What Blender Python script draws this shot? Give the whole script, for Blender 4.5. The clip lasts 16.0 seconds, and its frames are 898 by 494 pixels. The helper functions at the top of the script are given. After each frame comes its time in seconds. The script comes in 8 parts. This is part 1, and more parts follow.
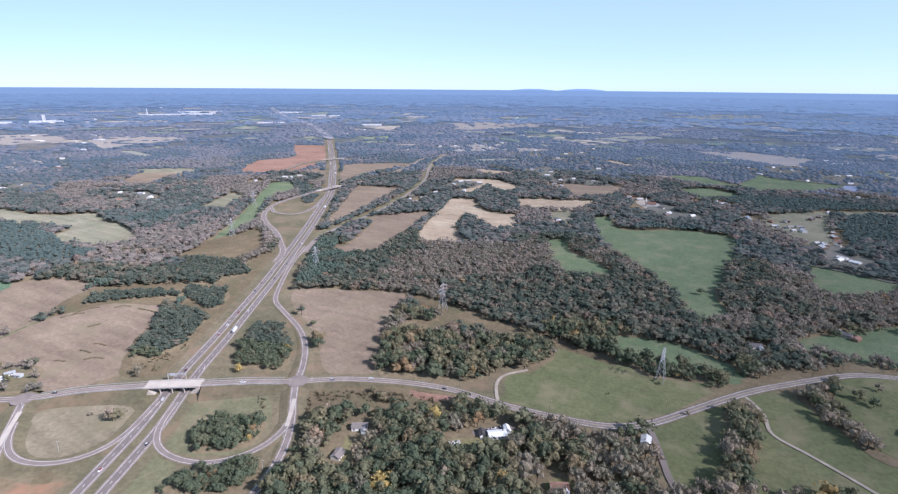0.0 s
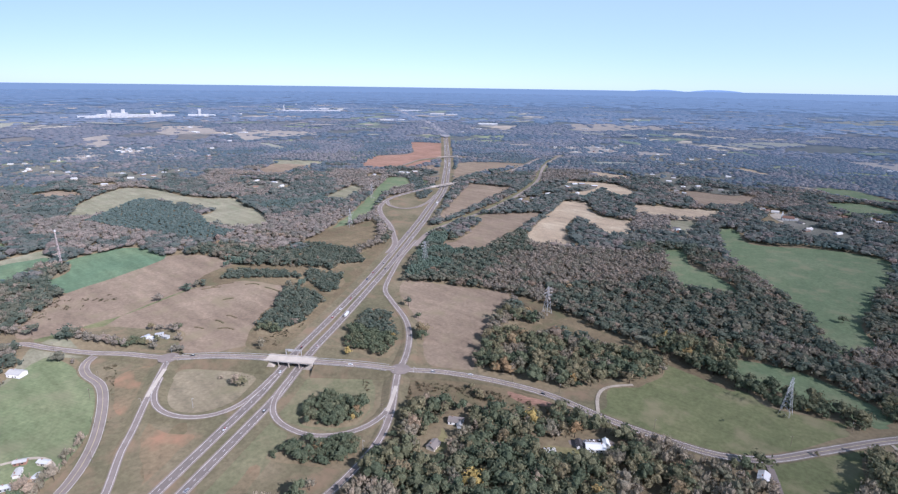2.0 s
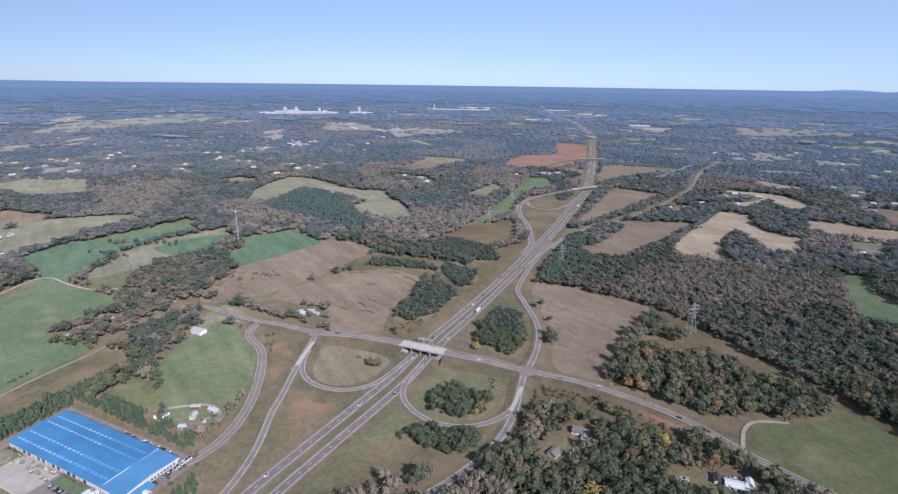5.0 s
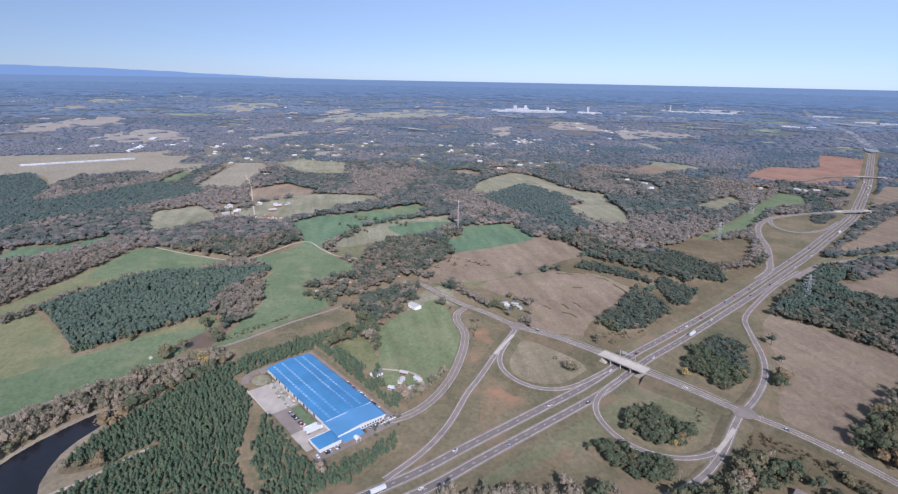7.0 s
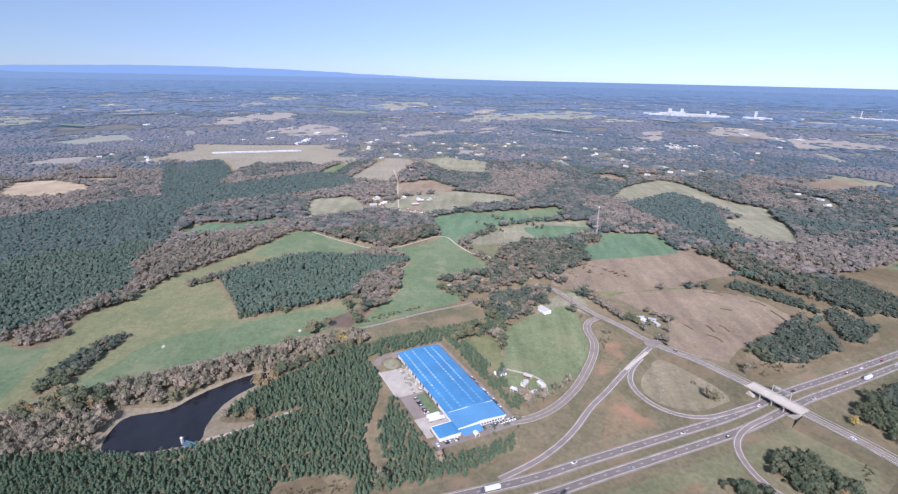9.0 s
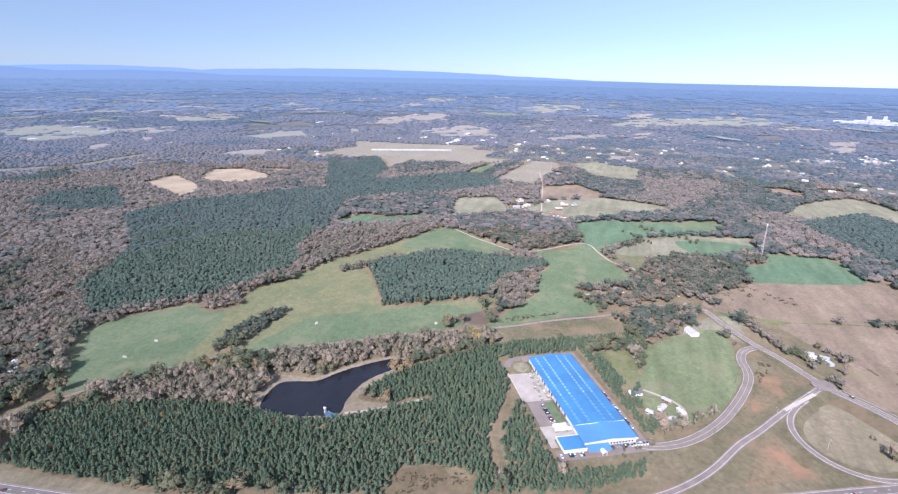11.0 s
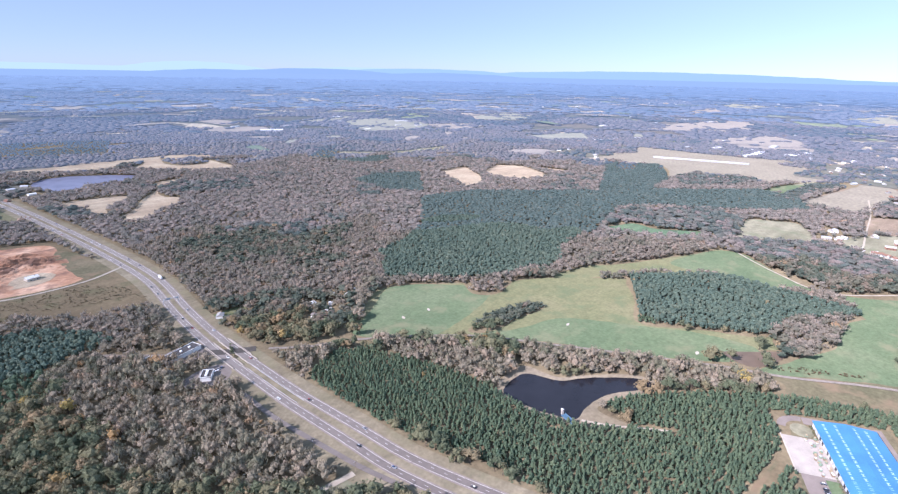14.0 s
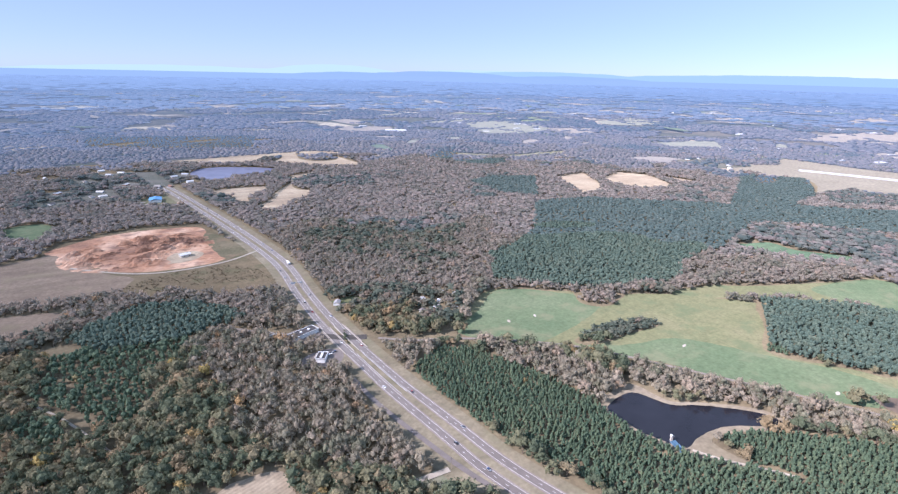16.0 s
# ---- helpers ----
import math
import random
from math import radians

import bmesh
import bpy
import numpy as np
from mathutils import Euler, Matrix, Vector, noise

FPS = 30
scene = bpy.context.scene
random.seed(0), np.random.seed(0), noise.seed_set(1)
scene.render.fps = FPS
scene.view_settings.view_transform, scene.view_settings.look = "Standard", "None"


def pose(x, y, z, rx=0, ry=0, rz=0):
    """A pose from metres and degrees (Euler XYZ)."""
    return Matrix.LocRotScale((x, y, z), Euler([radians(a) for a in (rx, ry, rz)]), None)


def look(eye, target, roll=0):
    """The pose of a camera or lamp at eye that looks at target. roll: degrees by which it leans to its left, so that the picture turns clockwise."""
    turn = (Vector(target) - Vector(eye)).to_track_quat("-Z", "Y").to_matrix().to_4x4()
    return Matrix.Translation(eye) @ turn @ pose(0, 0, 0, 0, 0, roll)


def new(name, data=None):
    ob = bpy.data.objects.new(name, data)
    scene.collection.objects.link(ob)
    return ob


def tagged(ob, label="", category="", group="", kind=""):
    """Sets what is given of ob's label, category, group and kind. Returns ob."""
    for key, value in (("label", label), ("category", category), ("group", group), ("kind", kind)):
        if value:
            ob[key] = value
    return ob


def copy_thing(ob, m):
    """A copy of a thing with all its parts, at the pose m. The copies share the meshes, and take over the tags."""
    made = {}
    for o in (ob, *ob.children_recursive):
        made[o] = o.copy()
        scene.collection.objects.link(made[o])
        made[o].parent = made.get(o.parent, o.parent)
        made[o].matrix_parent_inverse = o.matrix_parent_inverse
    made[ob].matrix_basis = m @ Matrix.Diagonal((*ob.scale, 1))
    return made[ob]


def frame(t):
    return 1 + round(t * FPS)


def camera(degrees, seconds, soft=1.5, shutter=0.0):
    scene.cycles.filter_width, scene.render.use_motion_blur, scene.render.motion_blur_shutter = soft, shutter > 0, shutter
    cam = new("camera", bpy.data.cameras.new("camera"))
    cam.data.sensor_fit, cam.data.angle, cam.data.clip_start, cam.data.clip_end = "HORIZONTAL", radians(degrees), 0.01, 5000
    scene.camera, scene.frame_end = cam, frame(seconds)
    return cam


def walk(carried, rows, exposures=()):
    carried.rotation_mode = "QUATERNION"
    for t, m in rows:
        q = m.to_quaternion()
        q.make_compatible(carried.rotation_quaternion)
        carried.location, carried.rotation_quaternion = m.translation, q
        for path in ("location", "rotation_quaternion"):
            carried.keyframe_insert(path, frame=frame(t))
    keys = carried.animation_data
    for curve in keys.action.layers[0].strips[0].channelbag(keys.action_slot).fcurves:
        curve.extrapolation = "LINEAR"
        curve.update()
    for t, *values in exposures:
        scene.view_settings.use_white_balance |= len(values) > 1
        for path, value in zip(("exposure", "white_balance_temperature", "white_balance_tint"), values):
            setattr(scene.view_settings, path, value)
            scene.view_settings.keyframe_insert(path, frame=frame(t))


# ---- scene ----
# Camera: hovers 300 m above the land and turns where it is. Rows: seconds, yaw, pitch, roll.
EYE = 300.0
cam = camera(79.96, 16.0, soft=1.28)
TURN = [
    (0.0, 27.38, -16.75, 0.46),
    (0.5, 30.42, -16.79, 0.53),
    (1.0, 33.66, -16.83, 0.62),
    (1.5, 36.39, -16.87, 0.72),
    (2.0, 39.36, -16.92, 0.84),
    (2.5, 41.81, -16.94, 0.93),
    (3.0, 43.88, -16.96, 0.94),
    (5.5, 59.82, -17.27, 0.81),
    (6.0, 66.34, -17.41, 0.90),
    (6.5, 71.96, -17.48, 0.98),
    (7.0, 77.77, -17.56, 1.05),
    (7.5, 82.53, -17.63, 1.10),
    (8.0, 87.33, -17.70, 1.15),
    (8.5, 90.05, -17.73, 1.18),
    (11.0, 108.34, -17.82, 1.11),
    (11.5, 113.09, -17.84, 1.13),
    (12.0, 118.76, -17.93, 1.10),
    (12.5, 123.71, -17.99, 1.25),
    (13.0, 128.73, -18.04, 1.15),
    (13.5, 133.04, -18.04, 1.16),
    (14.0, 137.35, -18.07, 1.12),
    (14.5, 140.94, -18.06, 1.16),
    (15.0, 144.25, -18.02, 1.22),
    (15.5, 146.73, -18.01, 1.26),
    (16.0, 149.74, -18.01, 1.30),
]
walk(cam, [(t, pose(0, 0, EYE, 90 + p, 0, y) @ pose(0, 0, 0, 0, 0, r)) for t, y, p, r in TURN],
     exposures=[(0.0, 0.33, 5640, 25), (3.0, 0.10, 5640, 24), (5.5, -0.16, 5640, 22), (7.0, -0.09, 5640, 24), (8.5, 0.17, 5650, 25), (11.0, 0.47, 5660, 27), (12.5, 0.63, 5690, 28), (14.5, 0.79, 5720, 28), (16.0, 0.80, 5720, 28)])

# Light: clear autumn day.
SUN_AZ, SUN_EL = 94.0, 35.5     # degrees clockwise from +y, degrees above the horizon
world = bpy.data.worlds.new("sky")
scene.world = world
world.use_nodes = True
wn = world.node_tree.nodes
sky = wn.new("ShaderNodeTexSky")
sky.sky_type = "NISHITA"
sky.sun_disc = False
sky.sun_elevation = radians(SUN_EL)
sky.sun_rotation = radians(SUN_AZ)
sky.altitude = 300
sky.air_density, sky.dust_density, sky.ozone_density = 0.62, 0.2, 2.6
wn["Background"].inputs["Strength"].default_value = 0.100
even = wn.new("ShaderNodeMix")      # thin high haze evens the sky out
even.data_type = "RGBA"
even.inputs[0].default_value = 0.44
even.inputs[7].default_value = (6.5, 8.8, 10.2, 1)
world.node_tree.links.new(sky.outputs["Color"], even.inputs[6])
side = wn.new("ShaderNodeTexCoord")
cardinal = wn.new("ShaderNodeSeparateXYZ")
world.node_tree.links.new(side.outputs["Generated"], cardinal.inputs[0])
thin = wn.new("ShaderNodeMapRange")      # added dimming of the sky towards the south, slight brightening to the north
thin.interpolation_type = "SMOOTHSTEP"
for socket, v in (("From Min", -1.0), ("From Max", 1.0), ("To Min", 0.62), ("To Max", 1.10)):
    thin.inputs[socket].default_value = v
world.node_tree.links.new(cardinal.outputs["Y"], thin.inputs["Value"])
deep = wn.new("ShaderNodeVectorMath")
deep.operation = "SCALE"
world.node_tree.links.new(even.outputs[2], deep.inputs[0])
world.node_tree.links.new(thin.outputs["Result"], deep.inputs["Scale"])
world.node_tree.links.new(deep.outputs["Vector"], wn["Background"].inputs["Color"])
sun_data = bpy.data.lights.new("sun", "SUN")
sun_data.energy, sun_data.angle, sun_data.color = 4.6, radians(0.53), (1.0, 0.95, 0.86)
sun = new("sun", sun_data)
sun_way = Vector((math.sin(radians(SUN_AZ)) * math.cos(radians(SUN_EL)), math.cos(radians(SUN_AZ)) * math.cos(radians(SUN_EL)), math.sin(radians(SUN_EL))))
sun.matrix_world = look(sun_way * 900, (0, 0, 0))


# ---- materials ----
def material(name, rough=0.9, spec=0.25, metal=0.0):
    m = bpy.data.materials.new(name)
    m.use_nodes = True
    b = m.node_tree.nodes["Principled BSDF"]
    b.inputs["Roughness"].default_value, b.inputs["Metallic"].default_value = rough, metal
    b.inputs["Specular IOR Level"].default_value = spec
    b.inputs["Diffuse Roughness"].default_value = 1.0 if rough >= 0.85 else 0.2     # grass, leaves and soil send light back to the sun
    return m, m.node_tree.nodes, m.node_tree.links, b


def place(n, l, scale=(1, 1, 1), turn=0.0):
    g = n.new("ShaderNodeNewGeometry")
    mp = n.new("ShaderNodeMapping")
    mp.inputs["Scale"].default_value = scale
    mp.inputs["Rotation"].default_value = (0, 0, turn)
    l.new(g.outputs["Position"], mp.inputs["Vector"])
    return mp.outputs["Vector"]


def grain(n, l, scale, detail=4.0, vec=None, rough=0.55):
    t = n.new("ShaderNodeTexNoise")
    t.inputs["Scale"].default_value, t.inputs["Detail"].default_value = scale, detail
    t.inputs["Roughness"].default_value = rough
    l.new(vec or place(n, l), t.inputs["Vector"])
    return t.outputs["Fac"]


def ramp(n, l, fac, stops):
    r = n.new("ShaderNodeValToRGB")
    e = r.color_ramp.elements
    while len(e) < len(stops):
        e.new(0.5)
    for k, (p, c) in zip(e, stops):
        k.position, k.color = p, (*c, 1)
    l.new(fac, r.inputs["Fac"])
    return r.outputs["Color"]


def mix(n, l, a, b, fac, mode="MIX"):
    m = n.new("ShaderNodeMix")
    m.data_type, m.blend_type = "RGBA", mode
    for s, v in ((6, a), (7, b)):
        if isinstance(v, tuple):
            m.inputs[s].default_value = (*v, 1)
        else:
            l.new(v, m.inputs[s])
    if isinstance(fac, float):
        m.inputs[0].default_value = fac
    else:
        l.new(fac, m.inputs[0])
    return m.outputs[2]


def relief(n, l, b, fac, strength=0.4, dist=0.3):
    u = n.new("ShaderNodeBump")
    u.inputs["Strength"].default_value, u.inputs["Distance"].default_value = strength, dist
    l.new(fac, u.inputs["Height"])
    l.new(u.outputs["Normal"], b.inputs["Normal"])


def tone(c, k):
    return tuple(min(1.0, v * k) for v in c)


def land(name, low, mid, high, streak=0.0, turn=0.0, fine=0.25, other=None, rows=7.0):
    """Grass, crop or soil: broad patches, fine tufts and, where worked, rows of the plough or mower."""
    m, n, l, b = material(name, 0.95, 0.1)
    broad = grain(n, l, 0.012, 5.0)
    c = ramp(n, l, broad, [(0.3, low), (0.5, mid), (0.7, high)])
    c = mix(n, l, c, ramp(n, l, grain(n, l, fine, 6.0), [(0.3, (0.72, 0.72, 0.72)), (0.7, (1.18, 1.18, 1.18))]), 0.7, "MULTIPLY")
    c = mix(n, l, c, ramp(n, l, grain(n, l, 0.085, 7.0, rough=0.7), [(0.3, (0.76, 0.77, 0.78)), (0.7, (1.2, 1.19, 1.17))]), 0.75, "MULTIPLY")
    if other:
        c = mix(n, l, c, other, ramp(n, l, grain(n, l, 0.028, 6.0), [(0.52, (0, 0, 0)), (0.68, (0.85, 0.85, 0.85))]))
    if streak:
        w = n.new("ShaderNodeTexWave")
        w.inputs["Scale"].default_value = 0.32 / rows * 2.0
        w.inputs["Distortion"].default_value, w.inputs["Detail"].default_value = 9.0, 2.0
        w.inputs["Detail Scale"].default_value = 0.12
        l.new(place(n, l, turn=turn), w.inputs["Vector"])
        c = mix(n, l, c, ramp(n, l, w.outputs["Fac"], [(0.2, (1 - streak,) * 3), (0.8, (1 + streak * 0.6,) * 3)]), 1.0, "MULTIPLY")
        stretch = grain(n, l, 0.05, 4.0, place(n, l, (0.15, 1.2, 1), turn))
        c = mix(n, l, c, ramp(n, l, stretch, [(0.35, (0.82, 0.82, 0.82)), (0.65, (1.12, 1.12, 1.12))]), 0.8, "MULTIPLY")
    l.new(c, b.inputs["Base Color"])
    relief(n, l, b, grain(n, l, 0.9, 3.0), 0.5, 0.4)
    return m


LAND = {
    "tan": land("harvested_soil", (0.186, 0.142, 0.104), (0.220, 0.170, 0.124), (0.264, 0.206, 0.150), 0.03, 0.5, other=(0.204, 0.168, 0.110)),
    "straw": land("straw_stubble", (0.306, 0.241, 0.172), (0.366, 0.292, 0.206), (0.430, 0.358, 0.258), 0.08, 1.2),
    "redsoil": land("red_clay_field", (0.235, 0.14, 0.10), (0.275, 0.165, 0.12), (0.32, 0.20, 0.15), 0.10, 0.9),
    "brown": land("brown_rough_grass", (0.116, 0.090, 0.056), (0.152, 0.120, 0.074), (0.200, 0.158, 0.098), 0.0, other=(0.108, 0.106, 0.058)),
    "green": land("pasture_grass", (0.112, 0.126, 0.062), (0.136, 0.147, 0.072), (0.170, 0.172, 0.088), 0.0, 0.3, other=(0.205, 0.182, 0.108)),
    "turf": land("thick_bluish_turf", (0.104, 0.144, 0.080), (0.124, 0.162, 0.090), (0.152, 0.182, 0.106), 0.0, 0.3, other=(0.180, 0.182, 0.110)),
    "dry": land("dry_grazed_turf", (0.148, 0.157, 0.083), (0.176, 0.176, 0.094), (0.209, 0.196, 0.112), 0.0, 0.3, other=(0.122, 0.148, 0.080)),
    "meadow": land("light_green_meadow", (0.132, 0.164, 0.088), (0.150, 0.176, 0.094), (0.174, 0.190, 0.106), 0.03, 1.2, other=(0.176, 0.178, 0.106)),
    "pit": land("dug_clay", (0.215, 0.122, 0.085), (0.400, 0.225, 0.140), (0.64, 0.45, 0.32), 0.0, fine=0.16, other=(0.150, 0.092, 0.075)),
    "deepgreen": land("sown_winter_wheat", (0.098, 0.155, 0.096), (0.112, 0.168, 0.102), (0.135, 0.184, 0.108), 0.05, 0.8),
    "pale": land("pale_dry_hay_meadow", (0.190, 0.180, 0.122), (0.224, 0.212, 0.148), (0.266, 0.250, 0.178), 0.015, 1.6, other=(0.160, 0.172, 0.110)),
    "claybank": land("verge_with_bare_clay", (0.125, 0.112, 0.068), (0.170, 0.138, 0.086), (0.225, 0.165, 0.105), 0.0, other=(0.285, 0.165, 0.105)),
    "hay": land("dry_tan_hay_field", (0.186, 0.158, 0.106), (0.220, 0.188, 0.128), (0.258, 0.222, 0.156), 0.02, 0.9, other=(0.178, 0.162, 0.100)),
    "rough": land("rough_roadside_grass", (0.120, 0.125, 0.072), (0.150, 0.148, 0.086), (0.185, 0.170, 0.104), 0.0, other=(0.205, 0.168, 0.108)),
    "verge": land("mown_verge_grass", (0.112, 0.108, 0.064), (0.152, 0.132, 0.082), (0.205, 0.168, 0.110), 0.0, other=(0.208, 0.148, 0.098)),
    "yard": land("garden_lawn", (0.13, 0.14, 0.06), (0.2, 0.18, 0.09), (0.27, 0.22, 0.13), 0.0),
    "floor": land("woodland_floor", (0.138, 0.110, 0.070), (0.186, 0.150, 0.094), (0.234, 0.190, 0.120), 0.0),
    "hamlet": land("hamlet_gardens", (0.110, 0.116, 0.094), (0.142, 0.140, 0.116), (0.190, 0.176, 0.150), 0.0),
    "bank": land("pond_bank_earth", (0.19, 0.16, 0.11), (0.235, 0.195, 0.14), (0.28, 0.235, 0.17), 0.0),
}


def leaf_material(name, stops, fine=0.5, air=0.0, lively=1.0):
    """Foliage: one tint a tree, lighter and darker clumps, leafy grain. air: share of blue glow painted in as haze on
    far woods.
    """
    m, n, l, b = material(name, 0.85, 0.12)
    a = n.new("ShaderNodeAttribute")
    a.attribute_name = "tint"
    c = ramp(n, l, a.outputs["Fac"], stops)
    g = n.new("ShaderNodeNewGeometry")
    c = mix(n, l, c, ramp(n, l, g.outputs["Random Per Island"], [(0.0, (0.84, 0.84, 0.84)), (1.0, (1.17, 1.15, 1.13))]), 0.9 * lively, "MULTIPLY")
    f = grain(n, l, fine, 6.0, rough=0.75)
    c = mix(n, l, c, ramp(n, l, f, [(0.36, (0.48, 0.5, 0.5)), (0.64, (1.5, 1.5, 1.46))]), 0.85 * lively, "MULTIPLY")
    l.new(c, b.inputs["Base Color"])
    relief(n, l, b, f, 0.85 * lively, 1.0)
    # sunlight passes through the leaves
    tr = n.new("ShaderNodeBsdfTranslucent")
    l.new(c, tr.inputs["Color"])
    sh = n.new("ShaderNodeMixShader")
    sh.inputs["Fac"].default_value = 0.30 if lively == 1.0 else 0.42
    l.new(b.outputs["BSDF"], sh.inputs[1])
    l.new(tr.outputs["BSDF"], sh.inputs[2])
    last = sh
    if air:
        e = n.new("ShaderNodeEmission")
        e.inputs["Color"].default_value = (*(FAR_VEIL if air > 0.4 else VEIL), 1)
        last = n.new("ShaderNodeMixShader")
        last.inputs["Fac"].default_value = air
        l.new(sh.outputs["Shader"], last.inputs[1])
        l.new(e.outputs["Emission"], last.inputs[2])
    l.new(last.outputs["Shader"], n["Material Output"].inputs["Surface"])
    return m


# glow colours that paint blue haze into the materials of the distance
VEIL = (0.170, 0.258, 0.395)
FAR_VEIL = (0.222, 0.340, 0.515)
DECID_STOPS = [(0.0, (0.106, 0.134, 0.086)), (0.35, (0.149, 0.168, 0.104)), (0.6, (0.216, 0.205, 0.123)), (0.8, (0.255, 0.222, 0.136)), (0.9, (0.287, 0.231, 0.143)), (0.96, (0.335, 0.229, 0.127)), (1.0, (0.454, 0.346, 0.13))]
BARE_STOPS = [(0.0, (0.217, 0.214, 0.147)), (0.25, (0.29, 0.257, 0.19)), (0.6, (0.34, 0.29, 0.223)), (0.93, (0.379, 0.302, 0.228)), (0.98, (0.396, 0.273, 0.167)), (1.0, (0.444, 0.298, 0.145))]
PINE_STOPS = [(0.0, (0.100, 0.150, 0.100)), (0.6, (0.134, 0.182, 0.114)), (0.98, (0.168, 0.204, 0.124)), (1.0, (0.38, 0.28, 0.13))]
# farther woods: haze painted into the base colours as bluer, greyer tints
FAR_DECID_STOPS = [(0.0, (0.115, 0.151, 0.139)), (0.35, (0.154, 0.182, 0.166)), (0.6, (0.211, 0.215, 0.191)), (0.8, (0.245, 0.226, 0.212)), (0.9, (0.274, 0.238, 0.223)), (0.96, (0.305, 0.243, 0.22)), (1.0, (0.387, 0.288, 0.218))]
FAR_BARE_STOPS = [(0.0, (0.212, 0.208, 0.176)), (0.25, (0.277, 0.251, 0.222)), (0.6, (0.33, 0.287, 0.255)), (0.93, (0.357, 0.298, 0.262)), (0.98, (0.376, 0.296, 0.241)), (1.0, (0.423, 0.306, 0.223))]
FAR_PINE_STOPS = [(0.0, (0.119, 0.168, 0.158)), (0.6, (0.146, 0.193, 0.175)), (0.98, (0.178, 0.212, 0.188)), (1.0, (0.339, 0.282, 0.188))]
LEAF = {"decid": leaf_material("broadleaf_foliage", DECID_STOPS, 0.95), "bare": leaf_material("thin_autumn_foliage", BARE_STOPS, 0.9), "pine": leaf_material("pine_needles", PINE_STOPS, 0.9)}
LEAF["young"] = LEAF["decid"]
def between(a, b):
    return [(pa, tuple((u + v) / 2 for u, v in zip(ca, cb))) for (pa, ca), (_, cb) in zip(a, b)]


# halfway to the haze-tinted colours, for the woods in between
NEXT = {"decid": leaf_material("hazed_broadleaf_wood", between(DECID_STOPS, FAR_DECID_STOPS), 0.7, 0.0, 0.85), "bare": leaf_material("hazed_leafless_wood", between(BARE_STOPS, FAR_BARE_STOPS), 0.7, 0.0, 0.85), "pine": leaf_material("hazed_older_pine_wood", between(PINE_STOPS, FAR_PINE_STOPS), 0.7)}
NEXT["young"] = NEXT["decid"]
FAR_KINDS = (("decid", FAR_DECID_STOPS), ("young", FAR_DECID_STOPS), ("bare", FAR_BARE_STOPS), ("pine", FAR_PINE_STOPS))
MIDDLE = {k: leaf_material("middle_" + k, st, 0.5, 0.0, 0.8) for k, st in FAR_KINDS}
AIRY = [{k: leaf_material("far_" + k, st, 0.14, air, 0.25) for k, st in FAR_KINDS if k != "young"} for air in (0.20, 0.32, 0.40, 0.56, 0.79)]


def plain(name, c, rough=0.7, spec=0.3, metal=0.0, vary=0.18, scale=0.6):
    m, n, l, b = material(name, rough, spec, metal)
    big = ramp(n, l, grain(n, l, scale * 0.15, 4.0), [(0.3, tone(c, 1 - vary)), (0.7, tone(c, 1 + vary))])
    l.new(mix(n, l, big, ramp(n, l, grain(n, l, scale * 4, 4.0), [(0.3, (0.8, 0.8, 0.8)), (0.7, (1.15, 1.15, 1.15))]), 0.6, "MULTIPLY"), b.inputs["Base Color"])
    return m


def worn_road(name, fresh, worn, y0, y1):
    """Road paving that turns from worn pale to fresher dark between two places along y."""
    m, n, l, b = material(name, 0.9, 0.25)
    sep = n.new("ShaderNodeSeparateXYZ")
    l.new(n.new("ShaderNodeNewGeometry").outputs["Position"], sep.inputs["Vector"])
    r = n.new("ShaderNodeMapRange")
    r.inputs["From Min"].default_value, r.inputs["From Max"].default_value = y0, y1
    l.new(sep.outputs["Y"], r.inputs["Value"])
    c = mix(n, l, worn, fresh, r.outputs["Result"])
    c = mix(n, l, c, ramp(n, l, grain(n, l, 0.09, 4.0), [(0.3, (0.88, 0.88, 0.88)), (0.7, (1.12, 1.12, 1.12))]), 1.0, "MULTIPLY")
    l.new(mix(n, l, c, ramp(n, l, grain(n, l, 2.4, 4.0), [(0.3, (0.8, 0.8, 0.8)), (0.7, (1.15, 1.15, 1.15))]), 0.6, "MULTIPLY"), b.inputs["Base Color"])
    return m


def varied(name, stops, rough=0.5, spec=0.4):
    m, n, l, b = material(name, rough, spec)
    o = n.new("ShaderNodeObjectInfo")
    r = ramp(n, l, o.outputs["Random"], stops)
    r.node.color_ramp.interpolation = "CONSTANT"
    l.new(mix(n, l, r, ramp(n, l, grain(n, l, 1.5), [(0.3, (0.85, 0.85, 0.85)), (0.7, (1.1, 1.1, 1.1))]), 0.6, "MULTIPLY"), b.inputs["Base Color"])
    return m


ASPHALT = worn_road("grey_asphalt", (0.165, 0.141, 0.128), (0.225, 0.200, 0.180), -750.0, -250.0)
OLD_ASPHALT = plain("worn_light_asphalt", (0.200, 0.168, 0.150), 0.9, vary=0.15)
SHOULDER = plain("pale_shoulder_asphalt", (0.235, 0.196, 0.172), 0.9, vary=0.15)
CONCRETE = plain("pale_concrete", (0.42, 0.375, 0.32), 0.85, vary=0.10)
LOT = plain("concrete_yard", (0.34, 0.305, 0.27), 0.9, vary=0.15)
PAINT = plain("white_road_paint", (0.60, 0.58, 0.55), 0.7, vary=0.1)
YELLOW = plain("yellow_road_paint", (0.50, 0.42, 0.24), 0.7, vary=0.1)
